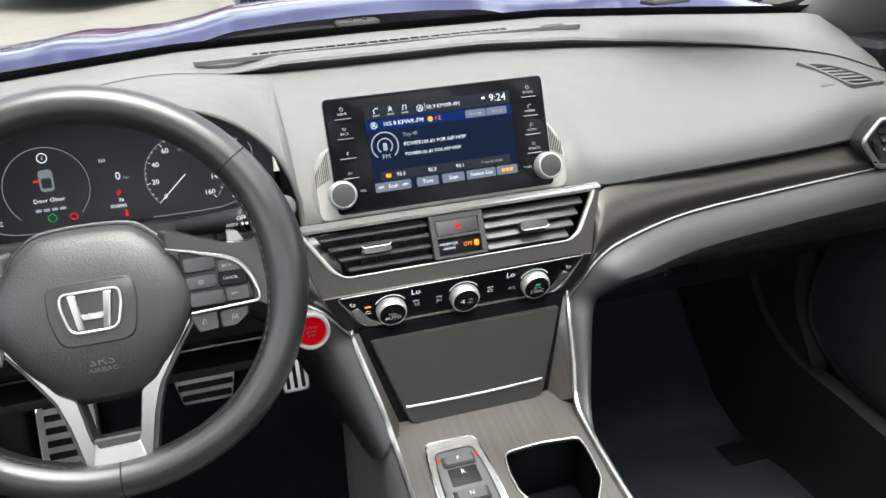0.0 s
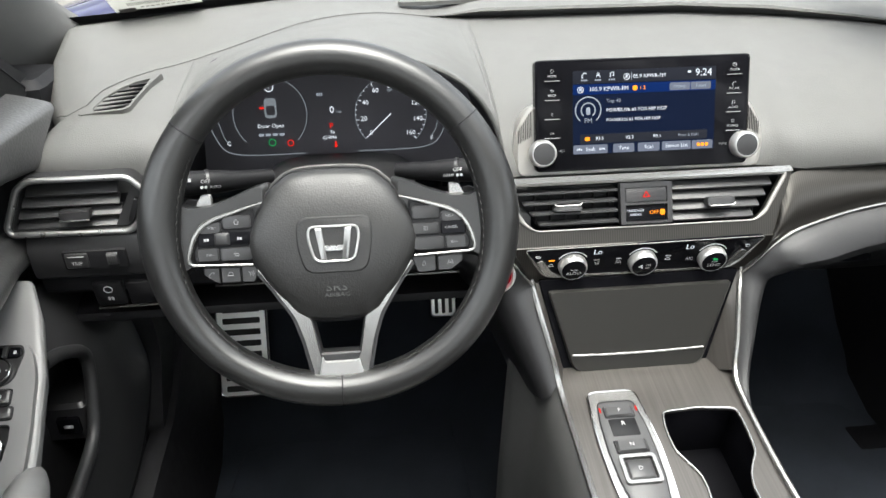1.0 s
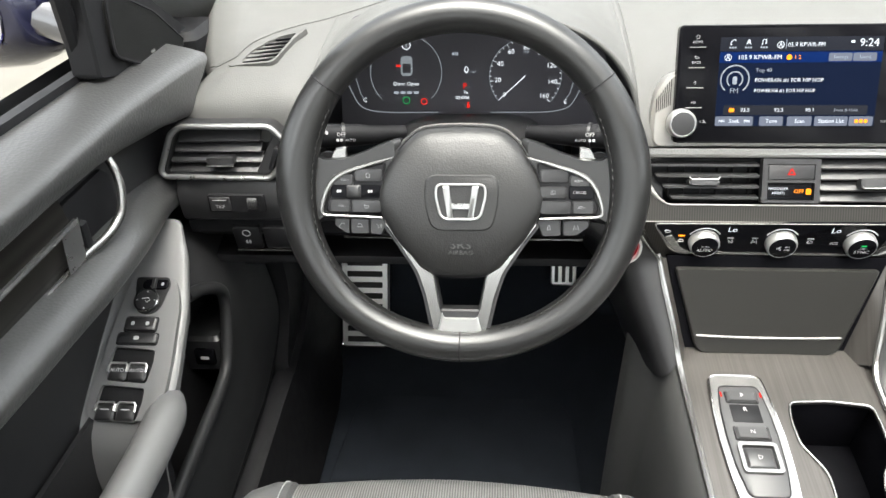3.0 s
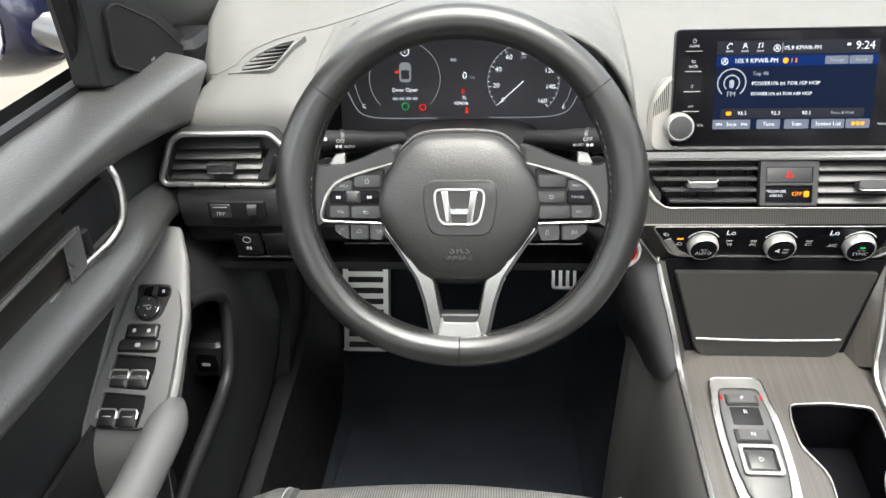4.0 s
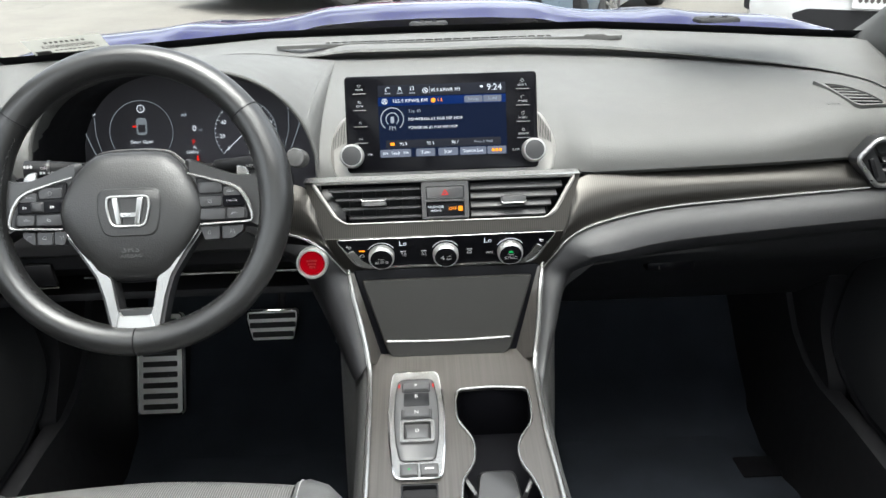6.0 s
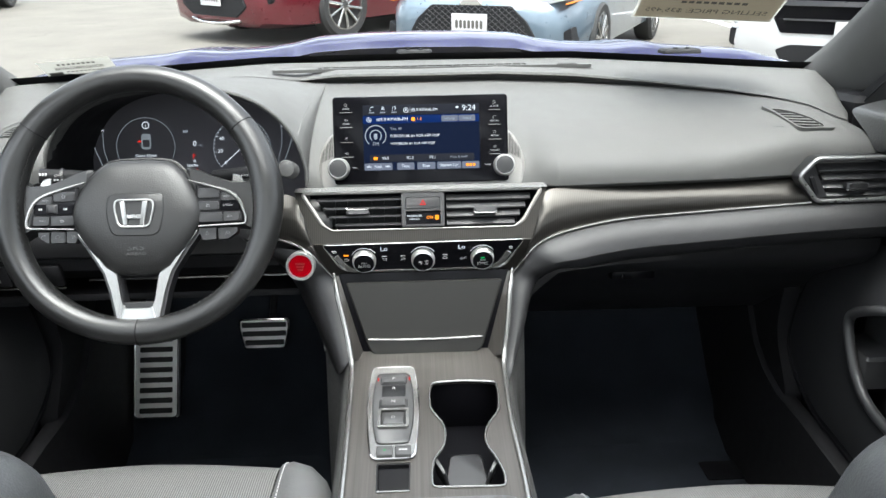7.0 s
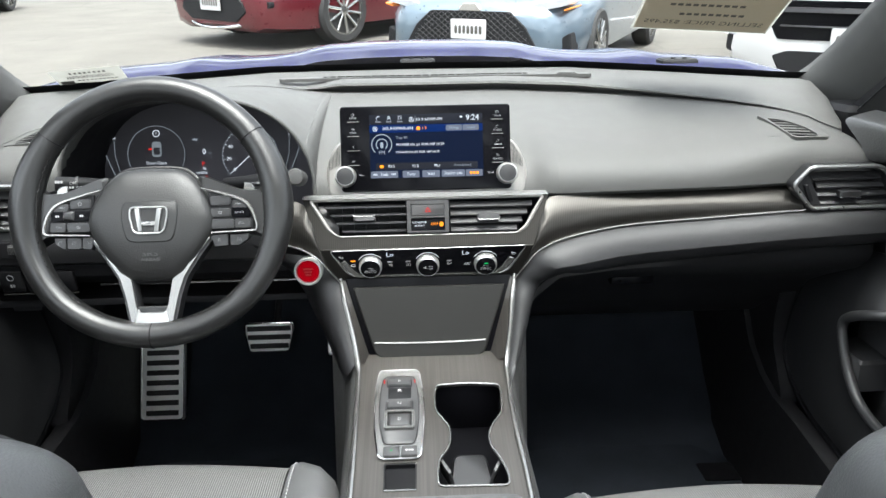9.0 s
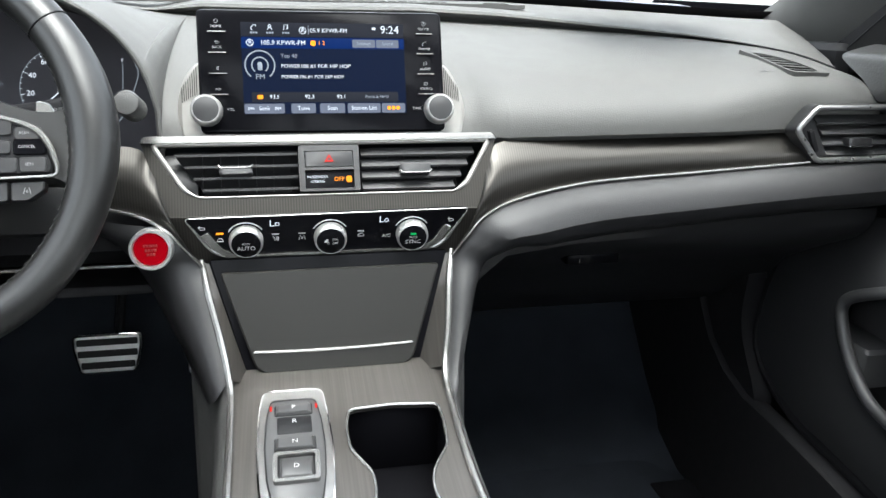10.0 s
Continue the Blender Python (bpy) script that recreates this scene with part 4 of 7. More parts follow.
# ---- driver's controls ----
cl = thing("instrument_cluster", "black instrument cluster with a speedometer and door warning", "instrument cluster", (-0.378, 0.16, 0.83))
MI = face_frame(-0.378, 0.168, 0.878, 0.3, 1)
arch = []
for d in [-1.0 + i / 24 for i in range(49)]:
    e = math.copysign(abs(d) ** 0.7, d)
    x = COWLX + COWLH * e * 0.995
    arch.append((x, cowl(x)))
arch = [(COWLX - COWLH * 0.995, 0.80)] + arch + [(COWLX + COWLH * 0.995, 0.80)]
rows = []
for x, z in arch:
    k = 0.94
    xb, zb = COWLX + (x - COWLX) * k, 0.80 + (z - 0.80) * 0.86
    rows.append([Vector((x, 0.012, z)), Vector((x, 0.016, z - 0.004 if z > 0.81 else z)), Vector((x * 0.4 + xb * 0.6, 0.09, z * 0.5 + zb * 0.5 - 0.003)), Vector((xb, 0.175, zb))])
part("visor_lining", grid(rows), BLACK, cl)
part("lip", tube([Vector((x, 0.012, z)) for x, z in arch], 0.003, 8), SOFT, cl)
part("face", prism(rounded([(-0.185, -0.11), (0.185, -0.11), (0.19, 0.0), (0.15, 0.055), (0.09, 0.075), (-0.09, 0.075), (-0.15, 0.055), (-0.19, 0.0)], 0.01), 0.004, MI, 0.001, -0.002), CLUSTERFACE, cl)
rim_line = curve([(-0.035, -0.069, 0), (-0.1, -0.069, 0), (-0.128, -0.066, 0), (-0.143, -0.058, 0), (-0.155, -0.035, 0), (-0.165, -0.005, 0), (-0.162, 0.008, 0)], 5)
for s in (-1, 1):
    part("rim_line", tube([MI @ Vector((s * p[0], p[1], 0.001)) for p in rim_line], 0.0008, 6), DIALLINE, cl)
    part("gauge_line", tube([MI @ Vector((s * x, y, 0.001)) for x, y in ((0.148, 0.008), (0.147, -0.02), (0.14, -0.045), (0.133, -0.054))], 0.0006, 5), DIALLINE, cl)
DY = -0.0215
part("dial_ring", tube([MI @ Vector((-0.078 + 0.048 * math.cos(radians(a)), -0.0165 + 0.048 * math.sin(radians(a)), 0.001)) for a in range(-45, 226, 5)], 0.0006, 6), DIALLINE, cl)
part("dial_ring", tube([MI @ Vector((0.081 + 0.0475 * math.cos(radians(a)), DY + 0.0475 * math.sin(radians(a)), 0.001)) for a in range(-46, 223, 4)], 0.0005, 6), DIALLINE, cl)
for i in range(33):
    a = radians(222 - i * 268 / 32)
    c, s0 = math.cos(a), math.sin(a)
    r0 = 0.0425 if i % 4 == 0 else 0.045
    part("tick", tube([MI @ Vector((0.081 + r0 * c, DY + r0 * s0, 0.001)), MI @ Vector((0.081 + 0.0475 * c, DY + 0.0475 * s0, 0.001))], 0.0004, 4), SCREENWHITE, cl)
for i, t in enumerate(("0", "20", "40", "60", "80", "100", "120", "140", "160")):
    a = radians(222 - i * 268 / 8)
    part("dial_number", words(t, 0.0088, MI, 0.081 + 0.0365 * math.cos(a), DY + 0.0365 * math.sin(a), 0.001), SCREENWHITE, cl)
part("unit_text", words("mph", 0.0045, MI, 0.081, 0.0095, 0.001), SCREENDIM, cl)
a = radians(222)
part("needle", tube([MI @ Vector((0.081, DY, 0.002)), MI @ Vector((0.081 + 0.042 * math.cos(a), DY + 0.042 * math.sin(a), 0.002))], [0.0007, 0.0005], 6), SCREENWHITE, cl)
part("speed_text", words("0", 0.013, MI, 0.003, -0.0136, 0.001), SCREENWHITE, cl)
part("unit_text", words("mph", 0.0045, MI, 0.0125, -0.016, 0.001), SCREENDIM, cl)
part("gear_text", words("P", 0.0105, MI, 0.001, -0.0345, 0.001), REDTELL, cl)
part("temperature_text", words("76", 0.006, MI, 0.002, -0.0427, 0.001), SCREENWHITE, cl)
part("odometer_text", words("024096", 0.0062, MI, -0.002, -0.0497, 0.001), SCREENWHITE, cl)
part("message_text", words("Door Open", 0.0072, MI, -0.078, -0.0313, 0.001), SCREENWHITE, cl)
part("trip_bars", bars(MI, -0.078, -0.0427, 4, 0.007, 0.0035, 0.002, 0.001), SCREENDIM, cl)
part("car_picture", plate(rect(-0.077, -0.008, 0.016, 0.026, 0.005), [rect(-0.077, -0.011, 0.011, 0.012, 0.002)], 0.0003, MI, 0.001), DIALLINE, cl)
part("open_door_mark", prism(rect(-0.088, -0.0075, 0.006, 0.003, 0.001), 0.0003, MI, 0.0001, 0.001), REDTELL, cl)
part("belt_lamp", joined(prism(rounded([(0.0033, -0.0628), (0.0077, -0.0628), (0.0068, -0.0577), (0.0042, -0.0577)], 0.0008, 2), 0.0003, MI, 0.0001, 0.001), lathe([(0.0014, 0.0), (0.0014, 0.0004)], MI @ Matrix.Translation((0.0055, -0.0562, 0.0008)), 10)), REDTELL, cl)
part("info_ring", tube([MI @ Vector((-0.077 + 0.0055 * math.cos(radians(a)), 0.019 + 0.0055 * math.sin(radians(a)), 0.001)) for a in range(0, 360, 24)], 0.0006, 5, True), SCREENWHITE, cl)
part("info_text", words("i", 0.008, MI, -0.077, 0.019, 0.001), SCREENWHITE, cl)
part("green_lamp", tube([MI @ Vector((-0.078 + 0.0045 * math.cos(radians(a)), -0.053 + 0.0045 * math.sin(radians(a)), 0.001)) for a in range(0, 360, 24)], 0.0006, 5, True), GREENTELL, cl)
part("red_lamp", tube([MI @ Vector((-0.054 + 0.0038 * math.cos(radians(a)), -0.0545 + 0.0038 * math.sin(radians(a)), 0.001)) for a in range(0, 360, 24)], 0.0007, 5, True), REDTELL, cl)
part("gauge_text", joined(words("C", 0.008, MI, -0.1345, -0.0525, 0.001), words("E", 0.008, MI, 0.1345, -0.0555, 0.001), words("H", 0.006, MI, -0.148, 0.012, 0.001), words("F", 0.006, MI, 0.148, 0.012, 0.001)), SCREENWHITE, cl)
part("beam_mark", bars(MI, -0.012, 0.0073, 3, 0.002, 0.005, 0.0008, 0.001), SCREENDIM, cl)

knob = thing("dimmer_knob", "small grey brightness knob beside the cluster", "knob", (-0.188, -0.02, 0.866))
part("stalk", lathe([(0.0125, -0.03), (0.0125, 0.008), (0.011, 0.011), (0.006, 0.012)], face_frame(-0.19, -0.035, 0.863, 0.3, 1), 20), SIDEGREY, knob)

# steering wheel: outer width 0.367, tilted, flattened foot
MW = face_frame(-0.367, -0.139, 0.8435, 0.4, 1)
wheel = thing("steering_wheel", "black leather three-spoke steering wheel with stitched flat bottom", "steering wheel", (-0.367, -0.139, 0.8435))
R = 0.167


def rim_point(a):
    x, y = R * math.cos(a), R * math.sin(a)
    if y < -0.12:
        y = -0.12 + (y + 0.12) * 0.92
    return Vector((x, y, 0.0))


def rim_radius(a):
    """Thicker grips beside the upper spokes."""
    d = (degrees_of(a) + 90) % 360 - 90
    return 0.0182 + 0.0035 * math.exp(-((d - 8) / 22) ** 2) + 0.0035 * math.exp(-((d - 172) / 22) ** 2)


def degrees_of(a):
    return math.degrees(a) % 360


rows = []
for i in range(97):
    a = 2 * math.pi * i / 96
    c = rim_point(a)
    out = Vector((math.cos(a), math.sin(a), 0))
    r = rim_radius(a)
    rows.append([MW @ (c + out * math.cos(b) * r * 0.95 + Vector((0, 0, 1)) * math.sin(b) * r) for b in [2 * math.pi * j / 16 for j in range(16)]])
rim = part("rim", grid(rows, True), RIMHIDE, wheel)
for d in (37, 143, 270):
    a = radians(d)
    out = Vector((math.cos(a), math.sin(a), 0))
    r = rim_radius(a) + 0.0002
    part("seam", tube([MW @ (rim_point(a) + out * math.cos(b) * r * 0.95 + Vector((0, 0, 1)) * math.sin(b) * r) for b in [2 * math.pi * j / 24 for j in range(24)]], 0.0007, 5, True), BLACK, rim)
st = []
for i in range(150):
    d = 150 + 240 * i / 150
    if 255 < d < 285:
        continue
    a = radians(d)
    out = Vector((math.cos(a), math.sin(a), 0))
    r = rim_radius(a)
    q = rim_point(a) - out * r * 0.86 + Vector((0, 0, r * 0.45))
    tg = Vector((-math.sin(a), math.cos(a), 0.9 if i % 2 else -0.9)) * 0.0022
    st.append(tube([MW @ (q - tg), MW @ (q + tg)], 0.0005, 4))
part("stitching", joined(*st), material("grey_thread", (0.018, 0.018, 0.018), 0.8), rim, "grey thread stitching")["kind"] = "stuff"
# airbag hub
HALF = [(0.036, 0.058), (0.0525, 0.048), (0.0655, 0.033), (0.0775, 0.009), (0.0825, -0.011), (0.078, -0.030), (0.063, -0.056), (0.0455, -0.077), (0.033, -0.089), (0.0225, -0.0925)]


def sunk(x, y, z):
    """The hub sits deeper than the rim, and leans back at its top."""
    return MW @ Vector((x, y, z - 1.9 * max(0.0, y + 0.015) ** 2 - 2.3 * max(0.0, -y - 0.025) ** 2))


HUB = [Vector((p.x, p.y)) for p in curve([(0, 0.0605, 0)] + [(x, y, 0) for x, y in HALF] + [(0, -0.0935, 0)] + [(-x, y, 0) for x, y in HALF[::-1]], 4, True)][::-1]
rows = []
for k, z in ((0.97, -0.025), (1.0, -0.001), (0.993, 0.0055), (0.97, 0.0095), (0.9, 0.0132), (0.78, 0.0158), (0.55, 0.0172), (0.25, 0.0176)):
    rows.append([sunk(p.x * k, -0.012 + (p.y + 0.012) * k, z) for p in HUB])
part("airbag_cover", capped(rows), LEATHER, wheel, "grained black airbag cover")
part("cover_seam", tube([sunk(p.x * 1.004, -0.012 + (p.y + 0.012) * 1.004, 0.003) for p in HUB], 0.0013, 6, True), BLACK, wheel)
top_edge = sorted((p for p in HUB if p.y > 0.03), key=lambda p: p.x)
part("upper_shroud", tube([sunk(p.x * 1.02, p.y * 1.03, -0.002) for p in top_edge], 0.0018, 8), LEATHER, wheel)
EM = MW @ Matrix.Translation((0.001, -0.0125, 0.0178))
part("emblem_recess", prism(rounded([(-0.035, 0.0265), (0.037, 0.0265), (0.0375, 0.0), (0.031, -0.0285), (-0.029, -0.0285), (-0.0365, 0.0)][::-1], 0.011, 4), 0.004, EM, 0.0012, 0.0006), LEATHER, wheel)
EO = rounded([(-0.0235, 0.0172), (0.0235, 0.0172), (0.0245, 0.006), (0.019, -0.017), (-0.019, -0.017), (-0.0245, 0.006)][::-1], 0.008, 5)
em = part("emblem", tube([EM @ Vector((p.x, p.y, 0.002)) for p in EO], 0.0013, 8, True), KNOB, wheel, "chrome emblem frame")
for s in (-1, 1):
    part("emblem_bar", prism(rounded([(s * 0.0112, 0.0158), (s * 0.0178, 0.0158), (s * 0.0128, -0.0158), (s * 0.0072, -0.0158)][::-s], 0.001, 2), 0.003, EM, 0.0012, 0.0035), BEZEL, em)
part("emblem_bar", prism(rounded([(-0.0105, -0.0015), (0.0105, -0.0015), (0.0092, -0.0068), (-0.0092, -0.0068)][::-1], 0.001, 2), 0.003, EM, 0.0012, 0.0034), BEZEL, em)
part("airbag_marking", joined(words("SRS", 0.0105, MW, 0.001, -0.0562, 0.0151, wide=1.35), words("AIRBAG", 0.0058, MW, 0.001, -0.0638, 0.0136, wide=1.25)), GREYINK, wheel)
for s in (-1, 1):
    part("horn_mark", prism(rect(s * 0.0675, -0.0065, 0.008, 0.005, 0.002), 0.0006, MW, 0.0002, 0.0125), GREYINK, wheel)
# side spokes with switch pads
for s in (-1, 1):
    def P(*q):
        return [Vector((s * a, b)) for a, b in q][::s]
    body = P((0.06, -0.03), (0.138, -0.033), (0.157, -0.045), (0.162, 0.0), (0.157, 0.038), (0.15, 0.036), (0.142, 0.028), (0.118, 0.029), (0.095, 0.037), (0.075, 0.046), (0.06, 0.05))
    part("spoke", prism(rounded(body, 0.006, 3), 0.026, MW, 0.006, 0.001), RIMHIDE, wheel)
    pad = rounded(P((0.077, -0.027), (0.135, -0.026), (0.136, -0.018), (0.129, 0.0), (0.118, 0.0125), (0.095, 0.0205), (0.075, 0.0265)), 0.004, 3)
    part("switch_pad", prism(pad, 0.01, MW, 0.002, 0.0065), BLACK, wheel)
    trim = curve([Vector((s * a, b, 0.008)) for a, b in ((0.066, 0.030), (0.082, 0.0257), (0.098, 0.0208), (0.115, 0.0152), (0.126, 0.0085), (0.1335, -0.002), (0.1375, -0.0125), (0.1395, -0.022), (0.1365, -0.0275), (0.12, -0.0285), (0.1, -0.0292), (0.079, -0.030))], 4)
    n = len(trim)
    part("spoke_trim", tube([MW @ p for p in trim], [0.0011 + 0.0017 * math.sin(math.pi * min(1, i / (n * 0.8))) ** 1.5 if i < n * 0.8 else 0.0012 for i in range(n)], 8), SATIN, wheel, "satin silver spoke trim")
    if s < 0:
        keys = [(0.092, 0.0125, 0.027, 0.0125, HARD, ""), (0.1175, 0.0078, 0.0205, 0.0105, HARD, "VOL+"), (0.105, -0.0035, 0.05, 0.0128, GLOSS, ""), (0.094, -0.0185, 0.03, 0.0125, HARD, ""), (0.121, -0.0182, 0.0205, 0.0125, HARD, "VOL-")]
    else:
        keys = [(0.092, 0.0125, 0.027, 0.0125, HARD, " "), (0.1175, 0.0078, 0.0205, 0.0105, HARD, "RES/+"), (0.0915, -0.0035, 0.026, 0.0112, HARD, ""), (0.119, -0.0035, 0.025, 0.0132, GLOSS, "CANCEL"), (0.094, -0.0185, 0.03, 0.0125, HARD, " "), (0.121, -0.0182, 0.0205, 0.0125, HARD, "SET/-")]
    for bx, by, w, h, mt, t in keys:
        b = part("switch", prism(rect(s * bx, by, w, h, 0.0025), 0.003, MW, 0.0008, 0.0085), mt, wheel)
        if t.strip():
            part("switch_text", words(t, 0.0034, MW, s * (bx - 0.002), by, 0.009), KEYPRINT, b)
        elif not t and w < 0.04:
            part("switch_mark", glyph("home" if by > 0 else "gap" if s > 0 else "back", MW, s * bx, by, 0.005, 0.0091), KEYPRINT, b)
    if s < 0:
        part("roller", prism(rect(-0.1065, -0.0035, 0.0145, 0.0125, 0.002), 0.006, MW, 0.002, 0.0115), HARD, wheel, "grey scroll roller")
        part("skip_marks", joined(bars(MW, -0.1215, -0.0035, 2, 0.002, 0.0028, 0.0006, 0.009), bars(MW, -0.09, -0.0035, 2, 0.002, 0.0028, 0.0006, 0.009)), WHITEINK, wheel)
    for i in range(3 if s < 0 else 2):
        x0, x1 = ((0.0735, 0.0915), (0.0925, 0.1115), (0.1125, 0.128))[i] if s < 0 else ((0.076, 0.1005), (0.102, 0.128))[i]
        q = [(x0, -0.0475), (x1 if x1 < 0.12 else 0.115, -0.0475), (x1, -0.0385), (x1, -0.031), (x0, -0.032)]
        if i == 0:
            q[0] = (x0 + 0.006, -0.0485)
        b = part("lower_switch", prism(rounded(P(*q), 0.002, 2), 0.01, MW, 0.0012, 0.003), HARD, wheel)
        part("switch_mark", glyph((("voice", "car", "phone") if s < 0 else ("wedge", "lane"))[i], MW, s * (x0 + x1) / 2, -0.039, 0.0056, 0.0037), KEYPRINT, b)
    part("paddle", prism(rounded(P((0.1165, 0.012), (0.137, 0.011), (0.1335, 0.03), (0.1285, 0.0385), (0.118, 0.0405)), 0.003, 3), 0.005, MW, 0.0015, -0.012), SATIN, wheel, "silver shift paddle")
    part("paddle_arm", prism(rounded(P((0.09, 0.0), (0.137, 0.0), (0.15, 0.03), (0.14, 0.036), (0.12, 0.03)), 0.004, 3), 0.006, MW, 0.0015, -0.019), BLACK, wheel)
# lower fork
for s in (-1, 1):
    q = [Vector((s * a, b)) for a, b in ((0.077, -0.0346), (0.0735, -0.034), (0.0575, -0.0575), (0.041, -0.0795), (0.027, -0.0885), (0.0205, -0.1258), (0.0165, -0.1332), (0.0165, -0.161), (0.0255, -0.151), (0.034, -0.111), (0.042, -0.0865), (0.061, -0.0565))][::s]
    part("fork_arm", prism(rounded(q, 0.003, 3), 0.01, MW, 0.0012, 0.0055), SATIN, wheel)
    q = [Vector((s * a, b)) for a, b in ((0.082, -0.034), (0.06, -0.03), (0.035, -0.08), (0.0255, -0.09), (0.018, -0.13), (0.018, -0.16), (0.03, -0.15), (0.038, -0.112), (0.046, -0.087), (0.066, -0.056))][::s]
    part("fork_flank", prism(rounded(q, 0.004, 3), 0.02, MW, 0.002, 0.002), HARD, wheel)
part("fork_foot", prism(rounded([(-0.0165, -0.1332), (0.0165, -0.1332), (0.0185, -0.1305), (0.0235, -0.15), (0.0175, -0.1605), (-0.0175, -0.1605), (-0.0235, -0.15), (-0.0185, -0.1275)][::-1], 0.002, 3), 0.012, MW, 0.0015, 0.0068), KNOB, wheel, "satin silver lower spoke")
part("fork_edge", prism(rounded([(-0.03, -0.125), (0.03, -0.125), (0.0275, -0.154), (0.018, -0.166), (-0.018, -0.166), (-0.0275, -0.154)][::-1], 0.008, 4), 0.02, MW, 0.002, 0.002), HARD, wheel)
part("column_boss", lathe([(0.05, -0.09), (0.06, -0.03), (0.058, -0.012)], MW @ Matrix.Translation((0, -0.005, 0)), 24), BLACK, wheel)

col = thing("steering_column", "black steering column shroud with wiper and light stalks", "steering column", (-0.367, 0.02, 0.8))
rows = []
for y, w, h, z in ((-0.095, 0.058, 0.036, 0.811), (-0.03, 0.08, 0.04, 0.809), (0.0, 0.092, 0.045, 0.807), (0.06, 0.095, 0.043, 0.794), (0.13, 0.095, 0.042, 0.775)):
    rows.append([Vector((-0.367 + w * math.copysign(abs(math.cos(a)) ** 0.6, math.cos(a)), y, z + h * math.copysign(abs(math.sin(a)) ** 0.6, math.sin(a)))) for a in [2 * math.pi * i / 24 for i in range(24)]])
part("shroud", capped(rows), HARD, col)
for s in (-1, 1):
    p0, p1, p2 = Vector((-0.367 + s * 0.07, -0.02, 0.852)), Vector((-0.367 + s * 0.105, -0.037, 0.857)), Vector((-0.367 + s * 0.162, -0.052, 0.862))
    stk = part("stalk", tube([p0, p1, p1.lerp(p2, 0.3), p2], [0.009, 0.0105, 0.0125, 0.0135], 14), BLACK, col)
    part("stalk_ring", tube([p1.lerp(p2, 0.5), p1.lerp(p2, 0.56)], 0.0142, 14), HARD, stk)
    ms = face_frame(p1.lerp(p2, 0.6).x, -0.0585, 0.866, 0.5, 1)
    part("stalk_text", joined(words("OFF", 0.0058, ms, s * -0.006, 0.0, 0.004), words("AUTO", 0.0042, ms, s * -0.016, -0.006, 0.004), bars(ms, s * 0.014, 0.002, 3, 0.003, 0.004, 0.001, 0.005), bars(ms, s * -0.004, -0.006, 2, 0.003, 0.003, 0.001, 0.004)), WHITEINK, stk)

# start button panel and lower dash
low = thing("lower_dash", "dark plastic lower dash and knee panels", "dash panel", (-0.37, 0.05, 0.65))
rows, knees = [], []
for x in [-0.73 + i * 0.033 for i in range(19)]:
    rows.append([Vector((x, 0.03, 0.80)), Vector((x, 0.008, 0.782)), Vector((x, -0.002, 0.765)), Vector((x, -0.001, 0.74)), Vector((x, 0.002, 0.726)), Vector((x, 0.01, 0.72))])
    knees.append([Vector((x, 0.01, 0.724)), Vector((x, 0.014, 0.70)), Vector((x, 0.05, 0.675)), Vector((x, 0.12, 0.66)), Vector((x, 0.3, 0.655))])
part("switch_fascia", grid(rows), HARD, low)
part("knee_panel", grid(knees), BLACK, low)
part("under_panel", box((-0.45, 0.2, 0.648), (0.56, 0.34, 0.01), 0.003), BLACK, low)
part("gap_line", box((-0.36, 0.058, 0.668), (0.36, 0.004, 0.003), 0.001), SATIN, low)
sb = thing("start_button_panel", "grey side panel of the centre stack with a red start button", "button panel", (-0.18, -0.03, 0.7))
rows = []
top = curve([(0.172, -0.028, 0.736), (0.150, -0.03, 0.71), (0.139, -0.026, 0.697), (0.134, -0.03, 0.684), (0.13, -0.043, 0.666), (0.119, -0.07, 0.622), (0.112, -0.092, 0.588)], 5)
outl = curve([(0.30, -0.005, 0.757), (0.235, -0.01, 0.71), (0.215, -0.012, 0.69), (0.20, -0.015, 0.665), (0.185, -0.025, 0.635), (0.158, -0.06, 0.59), (0.14, -0.085, 0.55)], 5)
for a, b in zip(top, outl):
    across = [a.lerp(b, i / 6) for i in range(7)]
    rows.append([Vector((-p.x, p.y - 0.012 * math.sin(math.pi * i / 6) + 0.03 * (i / 6) ** 4, p.z)) for i, p in enumerate(across)] + [Vector((-b.x - 0.012, b.y + 0.08, b.z - 0.015))])
part("panel", grid(rows), HARD, sb)
MB = face_frame(-0.182, -0.038, 0.717, 0.12, 1)
part("button_ring", lathe([(0.0215, -0.012), (0.0215, 0.006), (0.0205, 0.0088), (0.0182, 0.0088), (0.0172, 0.004)], MB, 40), KNOB, sb, "satin silver ring")
part("button", lathe([(0.0168, 0.0), (0.0168, 0.0045), (0.0155, 0.0062), (0.006, 0.0058)], MB, 32), REDGLOW, sb, "glowing red start button")
part("button_text", joined(bars(MB, 0, 0.004, 5, 0.0024, 0.003, 0.0006, 0.0066), bars(MB, 0, -0.0005, 4, 0.0024, 0.003, 0.0006, 0.0066), bars(MB, 0, -0.005, 3, 0.0024, 0.003, 0.0006, 0.0066)), material("dark_red_print", (0.12, 0.0, 0.0), 0.5), sb)
tp = thing("trip_switches", "small black switch panel with a brightness wheel", "switch panel", (-0.64, 0.0, 0.74))
MT = face_frame(-0.655, -0.004, 0.752, 0.0, 1)
part("plate", prism(rect(0, 0, 0.072, 0.024, 0.003), 0.006, MT, 0.001, 0.003), BLACK, tp)
part("key", prism(rect(-0.02, 0.0, 0.026, 0.019, 0.002), 0.004, MT, 0.001, 0.005), HARD, tp)
